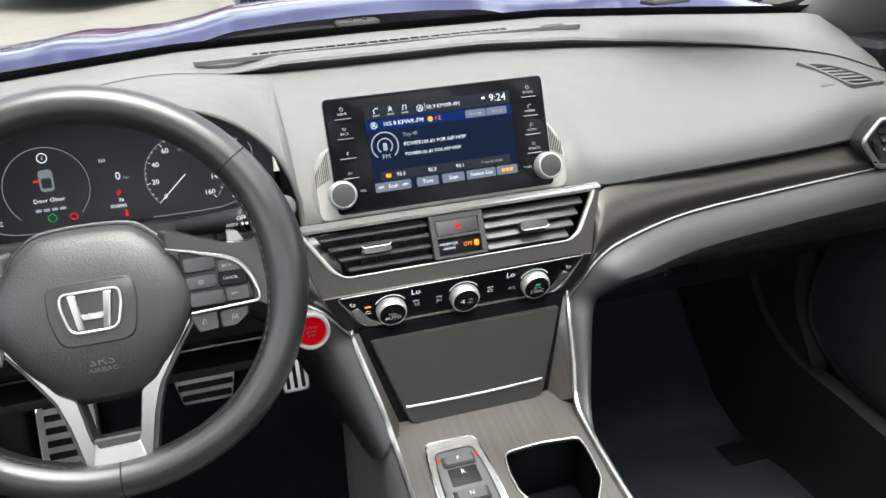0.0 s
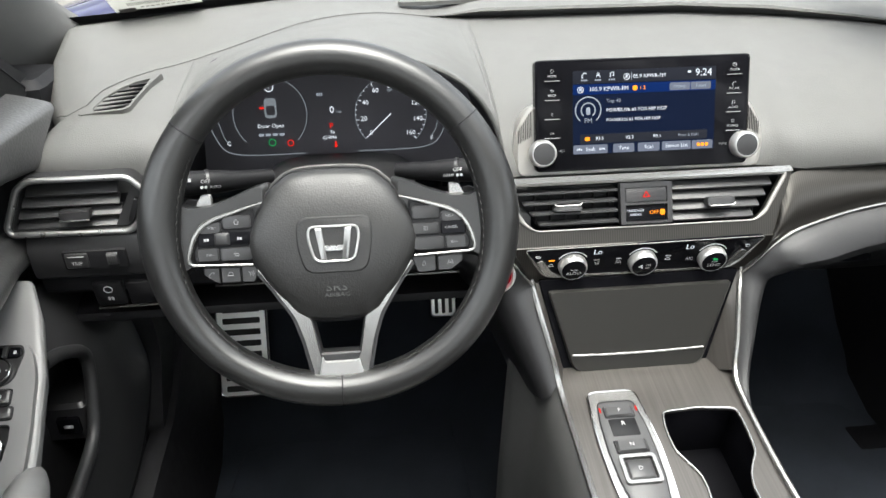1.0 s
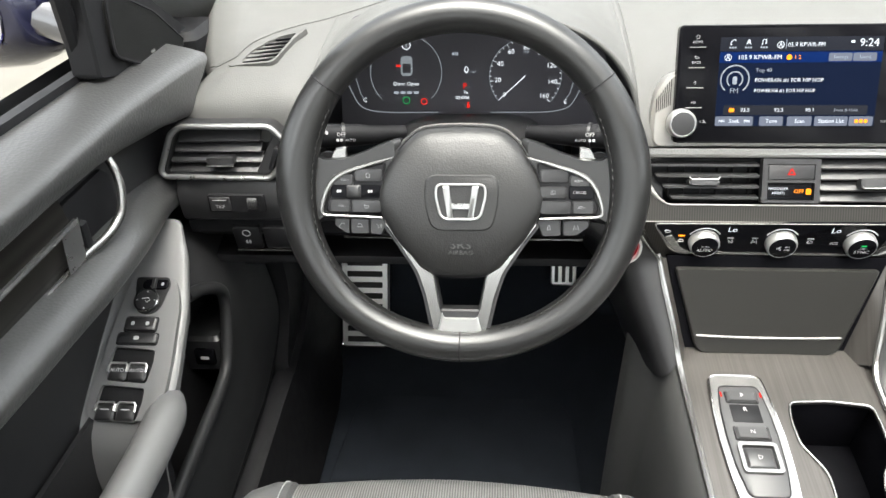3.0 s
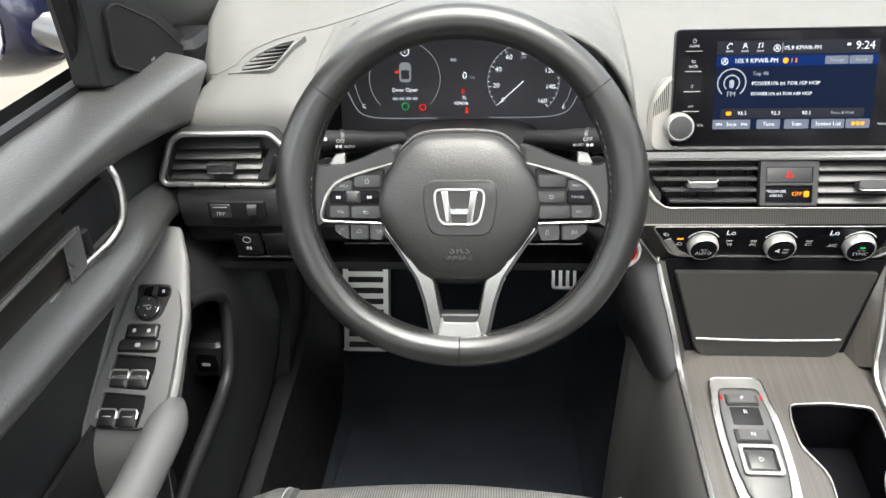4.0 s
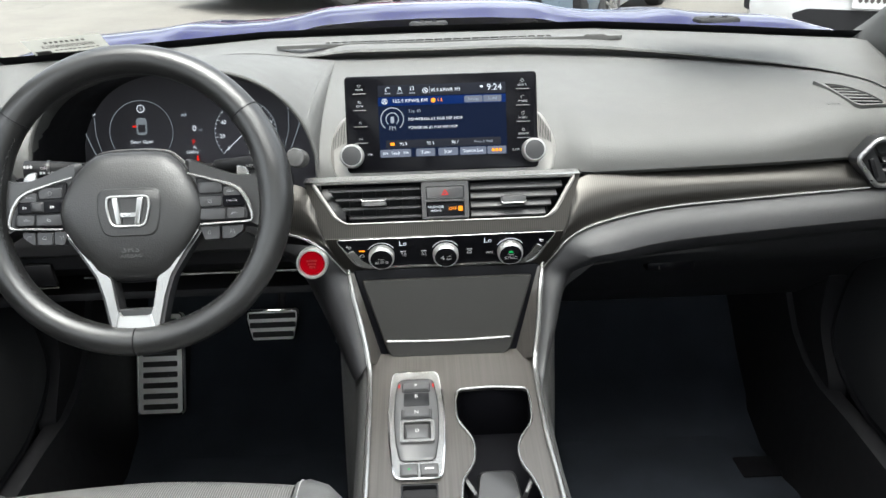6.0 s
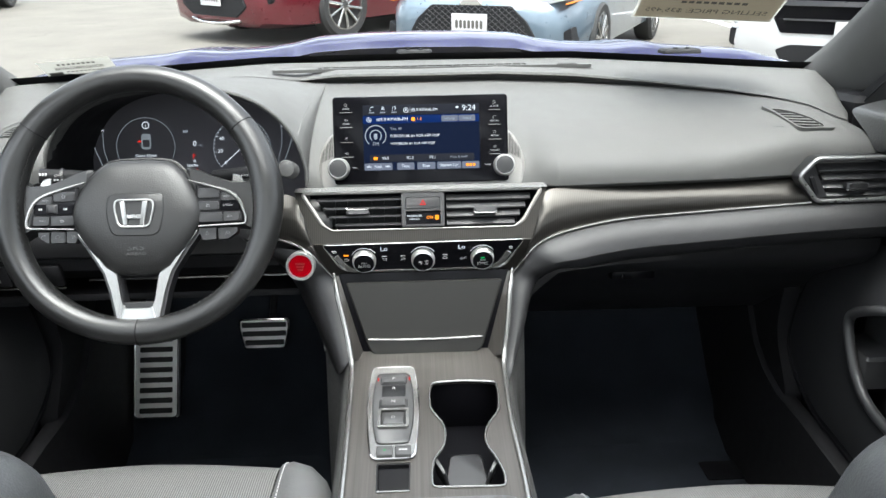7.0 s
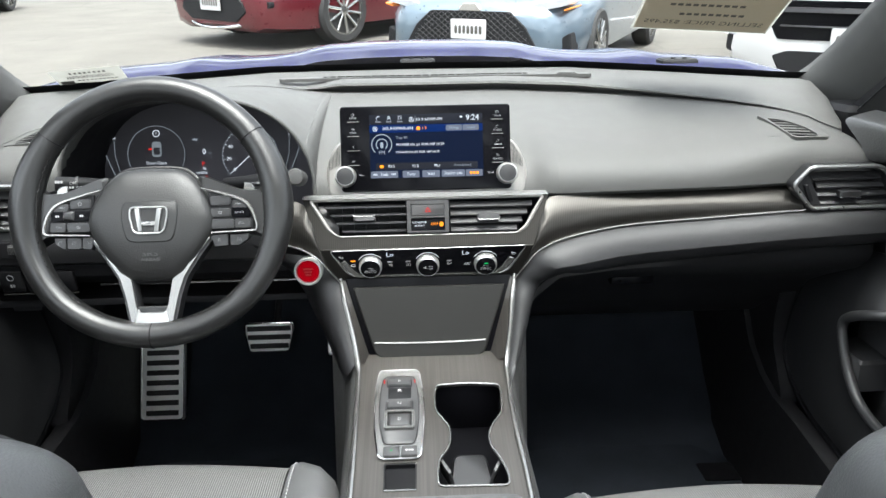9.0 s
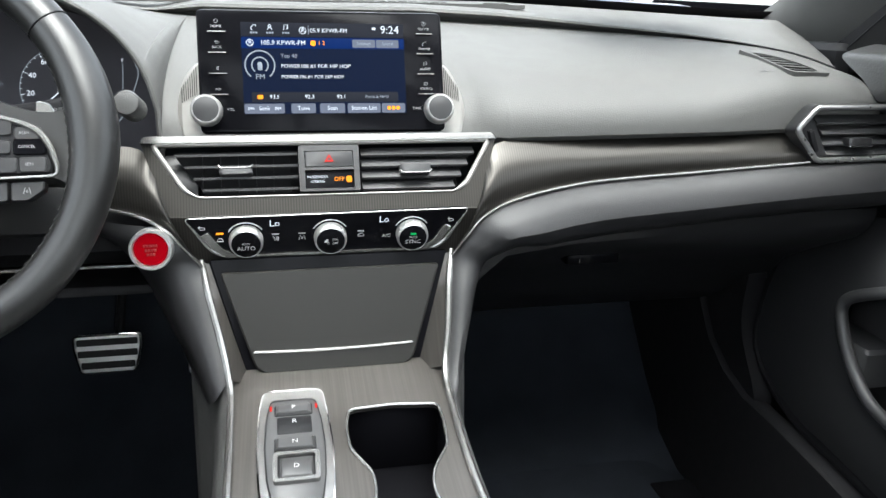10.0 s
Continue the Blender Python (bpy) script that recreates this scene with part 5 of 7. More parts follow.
part("trip_text", joined(words("TRIP", 0.0062, MT, -0.02, -0.003, 0.0056), prism(rect(-0.02, 0.006, 0.018, 0.001, 0.0002, 1), 0.0003, MT, 0.0001, 0.0056)), WHITEINK, tp)
part("wheel", lathe([(0.009, -0.006), (0.009, 0.006)], MT @ Matrix.Translation((0.021, 0.001, -0.001)) @ pose(0, 0, 0, 0, 90, 0), 20), HARD, tp)
for i in range(5):
    part("wheel_rib", box((0.0165 + 0.0022 * i, 0.001, 0.0085), (0.0009, 0.012, 0.001), 0.0002, MT), GREYINK, tp)
sw2 = thing("knee_switches", "black switch strip with white pictograms", "switch panel", (-0.63, 0.02, 0.69))
MK = face_frame(-0.6, 0.012, 0.698, -0.2, 1)
for i in range(3):
    k = part("key", prism(rect(-0.055 + i * 0.04, -0.004, 0.036, 0.036, 0.003), 0.006, MK, 0.001, 0.004), BLACK, sw2)
    if i == 0:
        part("mark", joined(tube([MK @ Vector((-0.055 + 0.005 * math.cos(radians(a)), 0.005 + 0.005 * math.sin(radians(a)), 0.0045)) for a in range(0, 360, 30)], 0.0006, 4, True), bars(MK, -0.055, -0.01, 2, 0.003, 0.006, 0.001, 0.0045)), WHITEINK, k)
part("strip", box((-0.015, -0.0255, 0.003), (0.118, 0.0012, 0.003), 0.0004, MK), SATIN, sw2)

# outer vents
for s in (-1, 1):
    v = thing("side_air_vent", "black slatted side air vent with a silver surround", "air vent", (s * 0.65, 0.0, 0.81), "side air vents")
    MV = face_frame(0, 0.008, 0.8, 0.1, 1)
    o = [Vector((s * a, b)) for a, b in ((0.572, 0.022), (0.600, 0.053), (0.712, 0.053), (0.729, 0.043), (0.751, -0.008), (0.746, -0.018), (0.605, -0.020))][::-s]
    o = rounded(o, 0.008, 3)
    q = rounded([Vector((s * a, b)) for a, b in ((0.581, 0.022), (0.604, 0.045), (0.708, 0.045), (0.72, 0.038), (0.739, -0.006), (0.736, -0.0115), (0.610, -0.013))][::-s], 0.006, 3)
    part("surround", plate(o, [q], 0.02, MV, 0.006), HARD, v)
    part("bezel", tube([MV @ Vector((p.x, p.y, 0.007)) for p in [(a + b) / 2 for a, b in zip(o, q)]], 0.0036, 10, True), BEZEL, v, "satin silver surround")
    part("back", prism(q, 0.003, MV, 0.0005, -0.02), BLACK, v)
    slat_row(v, 4, -0.013, 0.04, MV, lambda y: (0.618 if y < 0.03 else 0.61) - 0.0 if s > 0 else -(0.737 - max(0, y) * 0.5), lambda y: (0.737 - max(0, y) * 0.5) if s > 0 else -0.618, 40, VENTGREY, 0.016)
    part("slide_tab", box((s * 0.668, 0.006, 0.003), (0.034, 0.011, 0.014), 0.002, MV), HARD, v)
    part("tab_edge", box((s * 0.668, 0.0005, 0.009), (0.034, 0.0018, 0.004), 0.0006, MV), CHROME, v)
    part("thumbwheel_plate", prism(rounded([Vector((s * a, b)) for a, b in ((0.583, 0.022), (0.599, 0.040), (0.627, -0.012), (0.611, -0.012))][::-s], 0.003, 2), 0.01, MV, 0.001, 0.002), HARD, v)
    part("thumbwheel", box((0, 0, 0), (0.006, 0.03, 0.006), 0.001, MV @ Matrix.Translation((s * 0.602, 0.008, 0.004)) @ pose(0, 0, 0, 0, 0, s * 22)), BLACK, v)

# glove box and footwells
kb = thing("knee_bolster", "dark grey padded knee panel sweeping down beside the console", "dash panel", (0.4, 0.0, 0.72))
# edge points with the way the panel falls from them (x, z) and its width
SWEEP = [((0.113, -0.145, 0.571), (1.0, -0.2, 0.003)), ((0.115, -0.115, 0.574), (1.0, -0.1, 0.014)), ((0.118, -0.092, 0.588), (1.0, -0.1, 0.022)), ((0.125, -0.068, 0.622), (1.0, -0.12, 0.028)), ((0.131, -0.043, 0.664), (1.0, -0.2, 0.036)), ((0.137, -0.026, 0.692), (1.0, -0.3, 0.046)), ((0.152, -0.03, 0.715), (0.9, -0.45, 0.058)),
         ((0.172, -0.03, 0.738), (0.75, -0.65, 0.07)), ((0.214, -0.021, 0.753), (0.5, -0.87, 0.078)), ((0.307, -0.002, 0.765), (0.2, -0.98, 0.08)), ((0.445, 0.008, 0.771), (0.0, -1.0, 0.078)), ((0.6, 0.004, 0.781), (0.0, -1.0, 0.076)), ((0.735, 0.002, 0.783), (0.0, -1.0, 0.07))]
rows = []
for p, q in zip(curve([a for a, b in SWEEP], 5), curve([b for a, b in SWEEP], 5)):
    swell = mix([(0.03, 0.5), (0.06, 0.8), (0.078, 1.35)], q.z)[0]
    rows.append([Vector((p.x + q.x * q.z * f, p.y + 0.003 + dy * swell, p.z + q.y * q.z * f)) for f, dy in ((0.0, 0.004), (0.04, -0.006), (0.14, -0.015), (0.3, -0.023), (0.48, -0.026), (0.66, -0.021), (0.82, -0.008), (0.94, 0.012), (1.0, 0.04), (1.0, 0.1))])
part("panel", grid(rows), BOLSTER, kb)
gb = thing("glove_box", "dark plastic glove box with a recessed latch", "glove box", (0.42, 0.05, 0.65))
rows = []
for x in [0.16 + i * 0.029 for i in range(21)]:
    zt = mix([(0.16, 0.70), (0.214, 0.752), (0.307, 0.764), (0.445, 0.77), (0.6, 0.78), (0.74, 0.78)], x)[0]
    rows.append([Vector((x, 0.06, zt - 0.05)), Vector((x, 0.03, zt - 0.07)), Vector((x, 0.03, zt - 0.085)), Vector((x, 0.045, 0.665)), Vector((x, 0.1, 0.635)), Vector((x, 0.16, 0.6)), Vector((x, 0.22, 0.54)), Vector((x, 0.3, 0.48)), Vector((x, 0.4, 0.45))])
part("door", grid(rows), HARD, gb)
part("latch", box((0.354, 0.09, 0.642), (0.075, 0.03, 0.014), 0.004), GLOSS, gb)
part("latch_key", box((0.335, 0.078, 0.641), (0.008, 0.006, 0.008), 0.002), SATIN, gb)

floor_ob = thing("floor", "black carpeted footwell floor", "floor", (0, 0.1, 0.13), kind="structure")
rows = []
for x in [-0.8 + 0.05 * i for i in range(33)]:
    bump = 0.16 * max(0.0, 1 - (abs(x) / 0.2) ** 2) if abs(x) < 0.2 else 0
    rows.append([Vector((x, y, z + (bump if y < 0.45 else 0) + 0.004 * math.sin(9 * x + 7 * y))) for y, z in ((-2.2, 0.16), (-1.0, 0.16), (-0.4, 0.15), (0.0, 0.14), (0.25, 0.145), (0.36, 0.175), (0.45, 0.25), (0.55, 0.36), (0.62, 0.48), (0.66, 0.7))])
part("carpet", grid(rows), CARPET, floor_ob)
for s in (-1, 1):
    heel = [(0.12, 0.13), (0.34, 0.13), (0.38, 0.137), (0.42, 0.165), (0.46, 0.19), (0.52, 0.2), (0.7, 0.2), (0.85, 0.2)]
    part("kick_panel", soft_grid([[Vector((s * (mix([(0.12, 0.676), (0.5, 0.68), (0.7, 0.7), (0.85, 0.725)], z)[0] + 0.03 * (k == 0)), y0 + (0.0, 0.004, 0.02, 0.15, 0.3, 0.5)[k], z)) for z, y0 in heel] for k in range(6)]), BLACK, floor_ob)
    side = [(0.7, 0.7), (0.5, 0.62), (0.4, 0.565), (0.321, 0.497), (0.296, 0.459), (0.265, 0.419), (0.21, 0.384), (0.15, 0.366), (0.06, 0.362), (-0.06, 0.35), (-0.4, 0.31), (-0.9, 0.3)]
    part("sill_cover", grid([[Vector((s * 0.7, y, z - 0.004)), Vector((s * 0.676, y, z)), Vector((s * 0.668, y, z - 0.004)), Vector((s * 0.662, y, z * 0.6 + 0.06)), Vector((s * 0.655, y, min(z - 0.05, 0.2))), Vector((s * 0.64, y, min(z - 0.06, 0.152)))] for y, z in side]), BLACK, floor_ob)
    part("side_wall", grid([[Vector((s * x, y, z)) for x, z in ((0.83, 0.1), (0.83, 0.6), (0.83, 0.93))] for y in (-0.2, 0.1, 0.4, 0.7)]), BLACK, floor_ob)
    part("hinge_post", box((s * 0.78, 0.2, 0.5), (0.1, 0.1, 0.84), 0.01), BLACK, floor_ob)
    mt = thing("floor_mat", "black carpet floor mat with a badge patch", "floor mat", (s * 0.4, 0.05, 0.15), "floor mats")
    part("mat", prism(rounded([(s * 0.4 - 0.22, -0.4), (s * 0.4 + 0.22, -0.4), (s * 0.4 + 0.25, 0.1), (s * 0.4 + 0.2, 0.3), (s * 0.4 - 0.2, 0.3), (s * 0.4 - 0.22, 0.1)], 0.05, 4), 0.012, pose(0, 0, 0.16), 0.003), CARPET, mt)
    if s > 0:
        part("badge", prism(rect(0.6, 0.19, 0.075, 0.06, 0.004), 0.003, pose(0, 0, 0.1632), 0.001), BLACKPATCH, mt)

# pedals
br = thing("brake_pedal", "steel brake pedal with black rubber strips", "pedal", (-0.36, 0.47, 0.34))
MP = face_frame(-0.363, 0.468, 0.37, 0.25, 1)
BP = rounded([(-0.055, 0.033), (0.055, 0.033), (0.055, 0.012), (0.045, -0.033), (-0.045, -0.033), (-0.055, 0.012)][::-1], 0.007, 3)
part("pad", prism(BP, 0.012, MP, 0.003), STEEL, br)
for y, w in ((0.021, 0.1), (0.001, 0.098), (-0.0195, 0.088)):
    part("grip", prism(rect(0, y, w, 0.0115, 0.002), 0.004, MP, 0.001, 0.0025), RUBBER, br)
# chrome bead on the pad's raised rim, added as its highlight
part("edge", tube([MP @ Vector((p.x, p.y, 0.0008)) for p in BP], 0.0017, 8, True), CHROME, br, "raised edge, chromed for a bright highlight")
part("arm", tube([Vector((-0.35, 0.492, 0.375)), Vector((-0.335, 0.53, 0.5)), Vector((-0.33, 0.54, 0.68))], 0.008, 8), BLACK, br)
ga = thing("accelerator_pedal", "tall steel accelerator pedal with rubber strips", "pedal", (-0.2, 0.45, 0.34))
MG = face_frame(-0.202, 0.452, 0.379, 0.4, 1)
part("pad", prism(rect(0, 0, 0.05, 0.092, 0.008), 0.01, MG, 0.003), STEEL, ga)
for x in (-0.014, 0.0, 0.014):
    part("grip", prism(rect(x, 0, 0.007, 0.076, 0.002), 0.004, MG, 0.001, 0.0022), RUBBER, ga)
part("arm", tube([Vector((-0.2, 0.46, 0.4)), Vector((-0.2, 0.53, 0.5)), Vector((-0.2, 0.55, 0.66))], 0.008, 8), BLACK, ga)
fr = thing("footrest", "steel-faced footrest plate with black rubber strips", "footrest", (-0.6, 0.42, 0.22))
MR = face_frame(-0.602, 0.43, 0.3, 0.09, 0.19)
part("plate", prism(rounded([(-0.049, -0.1), (0.049, -0.1), (0.049, 0.115), (-0.032, 0.115), (-0.049, 0.095)], 0.01, 3), 0.014, MR, 0.003, 0.004), STEEL, fr)
# same highlight bead round the footrest's rim
part("edge", tube([MR @ Vector((p.x, p.y, 0.0045)) for p in rounded([(-0.0475, -0.0985), (0.0475, -0.0985), (0.0475, 0.1135), (-0.032, 0.1135), (-0.0475, 0.0945)], 0.01, 3)], 0.0018, 8, True), CHROME, fr, "raised edge, chromed for a bright highlight")
for i in range(9):
    part("grip", prism(rect(0, -0.083 + i * 0.0225, 0.072, 0.0115, 0.002), 0.004, MR, 0.001, 0.0062), RUBBER, fr)
part("mount", prism(rect(0, 0, 0.09, 0.2, 0.01), 0.05, MR, 0.003, -0.01), BLACK, fr)
hr = thing("hood_release", "black hood release lever under the dash", "lever", (-0.66, 0.07, 0.64))
part("lever", box((-0.66, 0.06, 0.64), (0.05, 0.03, 0.02), 0.006), BLACK, hr)
part("mark", prism(rect(0, 0, 0.014, 0.005, 0.002), 0.0004, face_frame(-0.66, 0.0445, 0.643, 0, 1), 0.0001, 0.001), WHITEINK, hr)

# ---- doors ----


def door(s):
    """A front door's inner panel; s = -1 is the driver's."""
    side = "driver" if s < 0 else "passenger"
    d = thing(side + "_door", "dark padded car door panel with brushed trim, silver handle and pocket", "car door", (s * 0.76, -0.3, 0.3), "front doors")

    def X(x, y, z):
        return Vector((s * x, y, z))
    ys = [-1.0, -0.8, -0.6, -0.4, -0.3, -0.25, -0.2, -0.16, -0.13, -0.1, -0.07, -0.04, -0.01, 0.02, 0.06, 0.08, 0.092, 0.1]
    rows = []
    for y in ys:
        e, f = mix([(-0.25, 0.008, 0.016), (-0.16, 0.01, 0.012), (-0.1, 0.01, 0.006), (-0.04, 0.007, -0.002), (0.02, 0.001, -0.008), (0.1, -0.008, -0.01)], y)
        rows.append([X(0.80, y, 0.92), X(0.787, y, 0.925), X(0.77, y, 0.925), X(0.742 + e * 0.5, y, 0.92), X(0.716 + e, y, 0.912), X(0.708 + e, y, 0.9065), X(0.706 + e, y, 0.899), X(0.708 + e, y, 0.882 + f * 0.5), X(0.715 + e, y, 0.864 + f), X(0.74, y, 0.857 + f), X(0.757, y, 0.854 + f)])
    # the front end leans: its foot stops short of its top
    for r in rows:
        for p in r:
            if p.y > 0:
                p.y *= 0.3 + 0.7 * min(1.0, max(0.0, (p.z - 0.865) / 0.04))
    sheet = soft_grid(rows, 3)
    sheet.verts.ensure_lookup_table()
    sheet.faces.new([sheet.verts[i] for i in range(len(sheet.verts) - 31, len(sheet.verts))])
    part("upper_ledge", sheet, DOORSOFT, d)
    part("window_seal", box((s * 0.789, -0.44, 0.928), (0.014, 1.1, 0.012), 0.003), BLACK, d)
    # hollow behind the handle, and the panel below
    rows = []
    for y in (-1.0, -0.6, -0.4, -0.3, -0.2, -0.1, 0.0, 0.06, 0.1, 0.12):
        rows.append([X(0.748, y, 0.872), X(0.756, y, 0.84), X(0.757, y, 0.79), X(0.765, y, 0.76), X(0.772, y, 0.70), X(0.772, y, 0.6), X(0.765, y, 0.5), X(0.765, y, 0.14)])
    part("inner_panel", soft_grid(rows, 3), DOORLOW, d)
    # lower wedge ahead of the armrest
    rows = []
    for y, z, w in ((-1.0, 0.835, 0.05), (-0.6, 0.82, 0.052), (-0.41, 0.805, 0.052), (-0.307, 0.8, 0.052), (-0.23, 0.796, 0.052), (-0.155, 0.795, 0.05), (-0.1, 0.791, 0.042), (-0.05, 0.786, 0.032), (0.0, 0.778, 0.024), (0.08, 0.76, 0.02), (0.12, 0.745, 0.016)):
        rows.append([X(0.757, y, z + 0.008), X(0.745, y, z + 0.004), X(0.757 - w * 0.7, y, z - 0.005), X(0.757 - w * 0.96, y, z - 0.014), X(0.757 - w, y, z - 0.024), X(0.757 - w * 0.82, y, z - 0.036), X(0.768, y, z - 0.048)])
    part("front_pad", soft_grid(rows, 3, 3), DOORSOFT, d)
    # brushed insert with its silver edge
    rows = []
    for y in (-0.215, -0.23, -0.3, -0.5, -0.8, -1.0):
        rows.append([X(0.741, y, 0.868), X(0.7355, y, 0.8405), X(0.736, y, 0.815), X(0.742, y, 0.798)])
    part("trim_insert", grid(rows), BRUSH, d)
    part("trim_bead", tube([X(0.739, y, 0.797) for y in (-0.2, -0.25, -0.35, -0.5, -0.8, -1.0)], 0.0032, 8), SATIN, d)
    part("upper_bead", tube([X(0.733, y, 0.8415) for y in (-0.212, -0.25, -0.35, -0.5, -0.8, -1.0)], 0.0034, 8), SATIN, d)
    # pull handle in its cup
    part("handle_cup", box((s * 0.753, -0.165, 0.822), (0.012, 0.12, 0.06), 0.01), BLACK, d)
    path = curve([X(0.736, -0.128, 0.878), X(0.724, -0.134, 0.857), X(0.721, -0.14, 0.834), X(0.723, -0.15, 0.815), X(0.728, -0.172, 0.804), X(0.736, -0.205, 0.8), X(0.74, -0.24, 0.798)], 5)
    part("handle", tube(path, [0.004 + 0.001 * math.sin(math.pi * i / (len(path) - 1)) for i in range(len(path))], 10), SATIN, d, "silver door handle")
    part("lock_plate", grid([[X(0.7335, -0.204 - 0.14 * (0.845 - z), z), X(0.732, -0.22 - 0.14 * (0.845 - z), z), X(0.7335, -0.236 - 0.14 * (0.845 - z), z)] for z in (0.842, 0.83, 0.815, 0.8)]), BEZEL, d)
    part("lock_tab", box((s * 0.737, -0.197, 0.82), (0.008, 0.012, 0.028), 0.003), BLACK, d)
    # armrest with switch panel
    prof = [(-0.03, 0.742), (-0.07, 0.723), (-0.13, 0.687), (-0.2, 0.645), (-0.25, 0.615), (-0.262, 0.604), (-0.27, 0.586), (-0.275, 0.56), (-0.276, 0.53)]
    rows = []
    for y, z in prof:
        w = mix([(-0.8, 0.08), (-0.19, 0.078), (-0.11, 0.07), (-0.058, 0.053), (-0.03, 0.038)], y)[0]
        rows.append([X(0.775, y, z + 0.012), X(0.764, y, z + 0.002), X(0.76 - w * 0.85, y, z), X(0.759 - w, y, z - 0.003), X(0.7575 - w, y, z - 0.01), X(0.762 - w, y, z - 0.028), X(0.775 - w * 0.8, y, z - 0.06), X(0.775 - w * 0.5, y, z - 0.12), X(0.77, y, z - 0.15)])
    part("armrest", soft_grid(rows, 3), DOORHARD, d)
    part("pull_cup", soft_grid([[X(0.775, y, z + 0.03), X(0.755, y, z), X(0.7, y, z - 0.006), X(0.682, y, z + 0.01), X(0.68, y, z + 0.06)] for y, z in ((-0.26, 0.53), (-0.3, 0.535), (-0.5, 0.54), (-0.8, 0.545))], 3), BLACK, d)
    if s < 0:
        MA = Matrix(((1, 0, 0, -0.7225), (0, 0.857, -0.515, -0.165), (0, 0.515, 0.857, 0.667), (0, 0, 0, 1)))
        sp = rounded([(-0.0425, -0.098), (0.0375, -0.098), (0.0365, -0.03), (0.0315, 0.036), (0.0225, 0.0643), (0.0015, 0.0832), (-0.0215, 0.0926), (-0.0315, 0.0701), (-0.0385, 0.0244), (-0.0455, -0.0698)], 0.01, 4)
        wells = [rounded([(-0.0325, -0.0155), (0.0155, -0.0185), (0.0165, -0.034), (0.0135, -0.0575), (-0.0305, -0.055), (-0.0335, -0.04)], 0.004, 3), rounded([(-0.0355, -0.0595), (0.0135, -0.0625), (0.0145, -0.078), (0.0115, -0.1), (-0.0325, -0.098), (-0.0365, -0.08)], 0.004, 3)]
        part("switch_plate", plate(sp[::-1], wells, 0.01, MA, 0.006), DOORHARD, d)
        part("selector_base", prism(rounded([(-0.0275, 0.0705), (0.0125, 0.0705), (0.0165, 0.06), (0.013, 0.046), (0.01, 0.03), (0.0, 0.0225), (-0.014, 0.0245), (-0.0225, 0.035), (-0.0235, 0.048)], 0.006, 3), 0.002, MA, 0.0006, 0.0068), HARD, d)
        sel = part("mirror_selector", prism(rect(-0.0015, 0.0605, 0.031, 0.0125, 0.006), 0.004, MA, 0.0012, 0.0085), GLOSS, d)
        part("selector_grip", box((-0.0025, 0.0605, 0.0095), (0.005, 0.0125, 0.005), 0.001, MA), HARD, sel)
        part("selector_mark", bars(MA, 0.007, 0.0605, 1, 0.003, 0.004, 0.001, 0.009), WHITEINK, sel)
        mkb = part("mirror_knob", lathe([(0.0138, 0), (0.0138, 0.008), (0.0125, 0.0095), (0.006, 0.009)], MA @ Matrix.Translation((-0.0065, 0.0388, 0.003)), 24), HARD, d)
        part("mirror_ring", tube([MA @ Vector((-0.0065 + 0.0133 * math.cos(radians(a)), 0.0388 + 0.0133 * math.sin(radians(a)), 0.0118)) for a in range(0, 360, 15)], 0.0008, 5, True), CHROME, mkb)
        part("mirror_mark", tube([MA @ Vector((x - 0.0065, y + 0.0388, 0.0126)) for x, y in ((-0.0045, 0.0015), (0.003, 0.0025), (0.005, -0.0005), (0.002, -0.003), (-0.0005, -0.001))], 0.0005, 5), WHITEINK, mkb)
        for a in range(0, 360, 90):
            part("mirror_dot", prism(rect(-0.0065 + 0.0102 * math.cos(radians(a)), 0.0388 + 0.0102 * math.sin(radians(a)), 0.0016, 0.0016, 0.0006, 2), 0.0003, MA, 0.0001, 0.0126), WHITEINK, mkb)
        for nm, x, y, w, h in (("lock_switch", -0.0075, 0.011, 0.036, 0.0165), ("window_lock", -0.008, -0.0063, 0.0455, 0.0125)):
            part("switch_gap", prism(rect(x, y, w + 0.003, h + 0.003, 0.004), 0.002, MA, 0.0004, 0.0066), BLACK, d)
            b = part(nm, prism(rect(x, y, w, h, 0.0035), 0.005, MA, 0.0015, 0.0095), HARD, d)
            part("lock_mark", bars(MA, x, y, 2, 0.004, 0.0045, 0.013, 0.0101) if nm == "lock_switch" else prism(rect(x, y, 0.006, 0.0045, 0.001, 1), 0.0003, MA, 0.0001, 0.01), WHITEINK, b)
        for w, yk, xs2, mark in ((wells[0], -0.0455, (-0.0205, 0.0015), "AUTO"), (wells[1], -0.0895, (-0.0235, -0.0005), "")):
            part("switch_well", prism(w, 0.002, MA, 0.0004, 0.0016), BLACK, d)
            for x in xs2:
                k = part("window_switch", prism(rounded([(x - 0.0105, yk - 0.0095), (x + 0.0105, yk - 0.0095), (x + 0.0105, yk + 0.0095), (x - 0.0105, yk + 0.0095)], 0.003, 3), 0.012, MA, 0.0022, 0.009), HARD, d)
                part("switch_edge", tube([MA @ Vector((x + q, yk + p, 0.0093 - 0.001 * (p < 0))) for q, p in ((-0.0105, 0.0), (-0.0105, 0.0065), (-0.0085, 0.0098), (0.0085, 0.0098), (0.0105, 0.0065), (0.0105, 0.0))], 0.0013, 6), KNOB, k)
                part("switch_mark", words(mark, 0.0058, MA, x, yk + 0.0015, 0.0096) if mark else prism(rect(x, yk + 0.002, 0.01, 0.0011, 0.0003, 1), 0.0003, MA, 0.0001, 0.0096), WHITEINK, k)
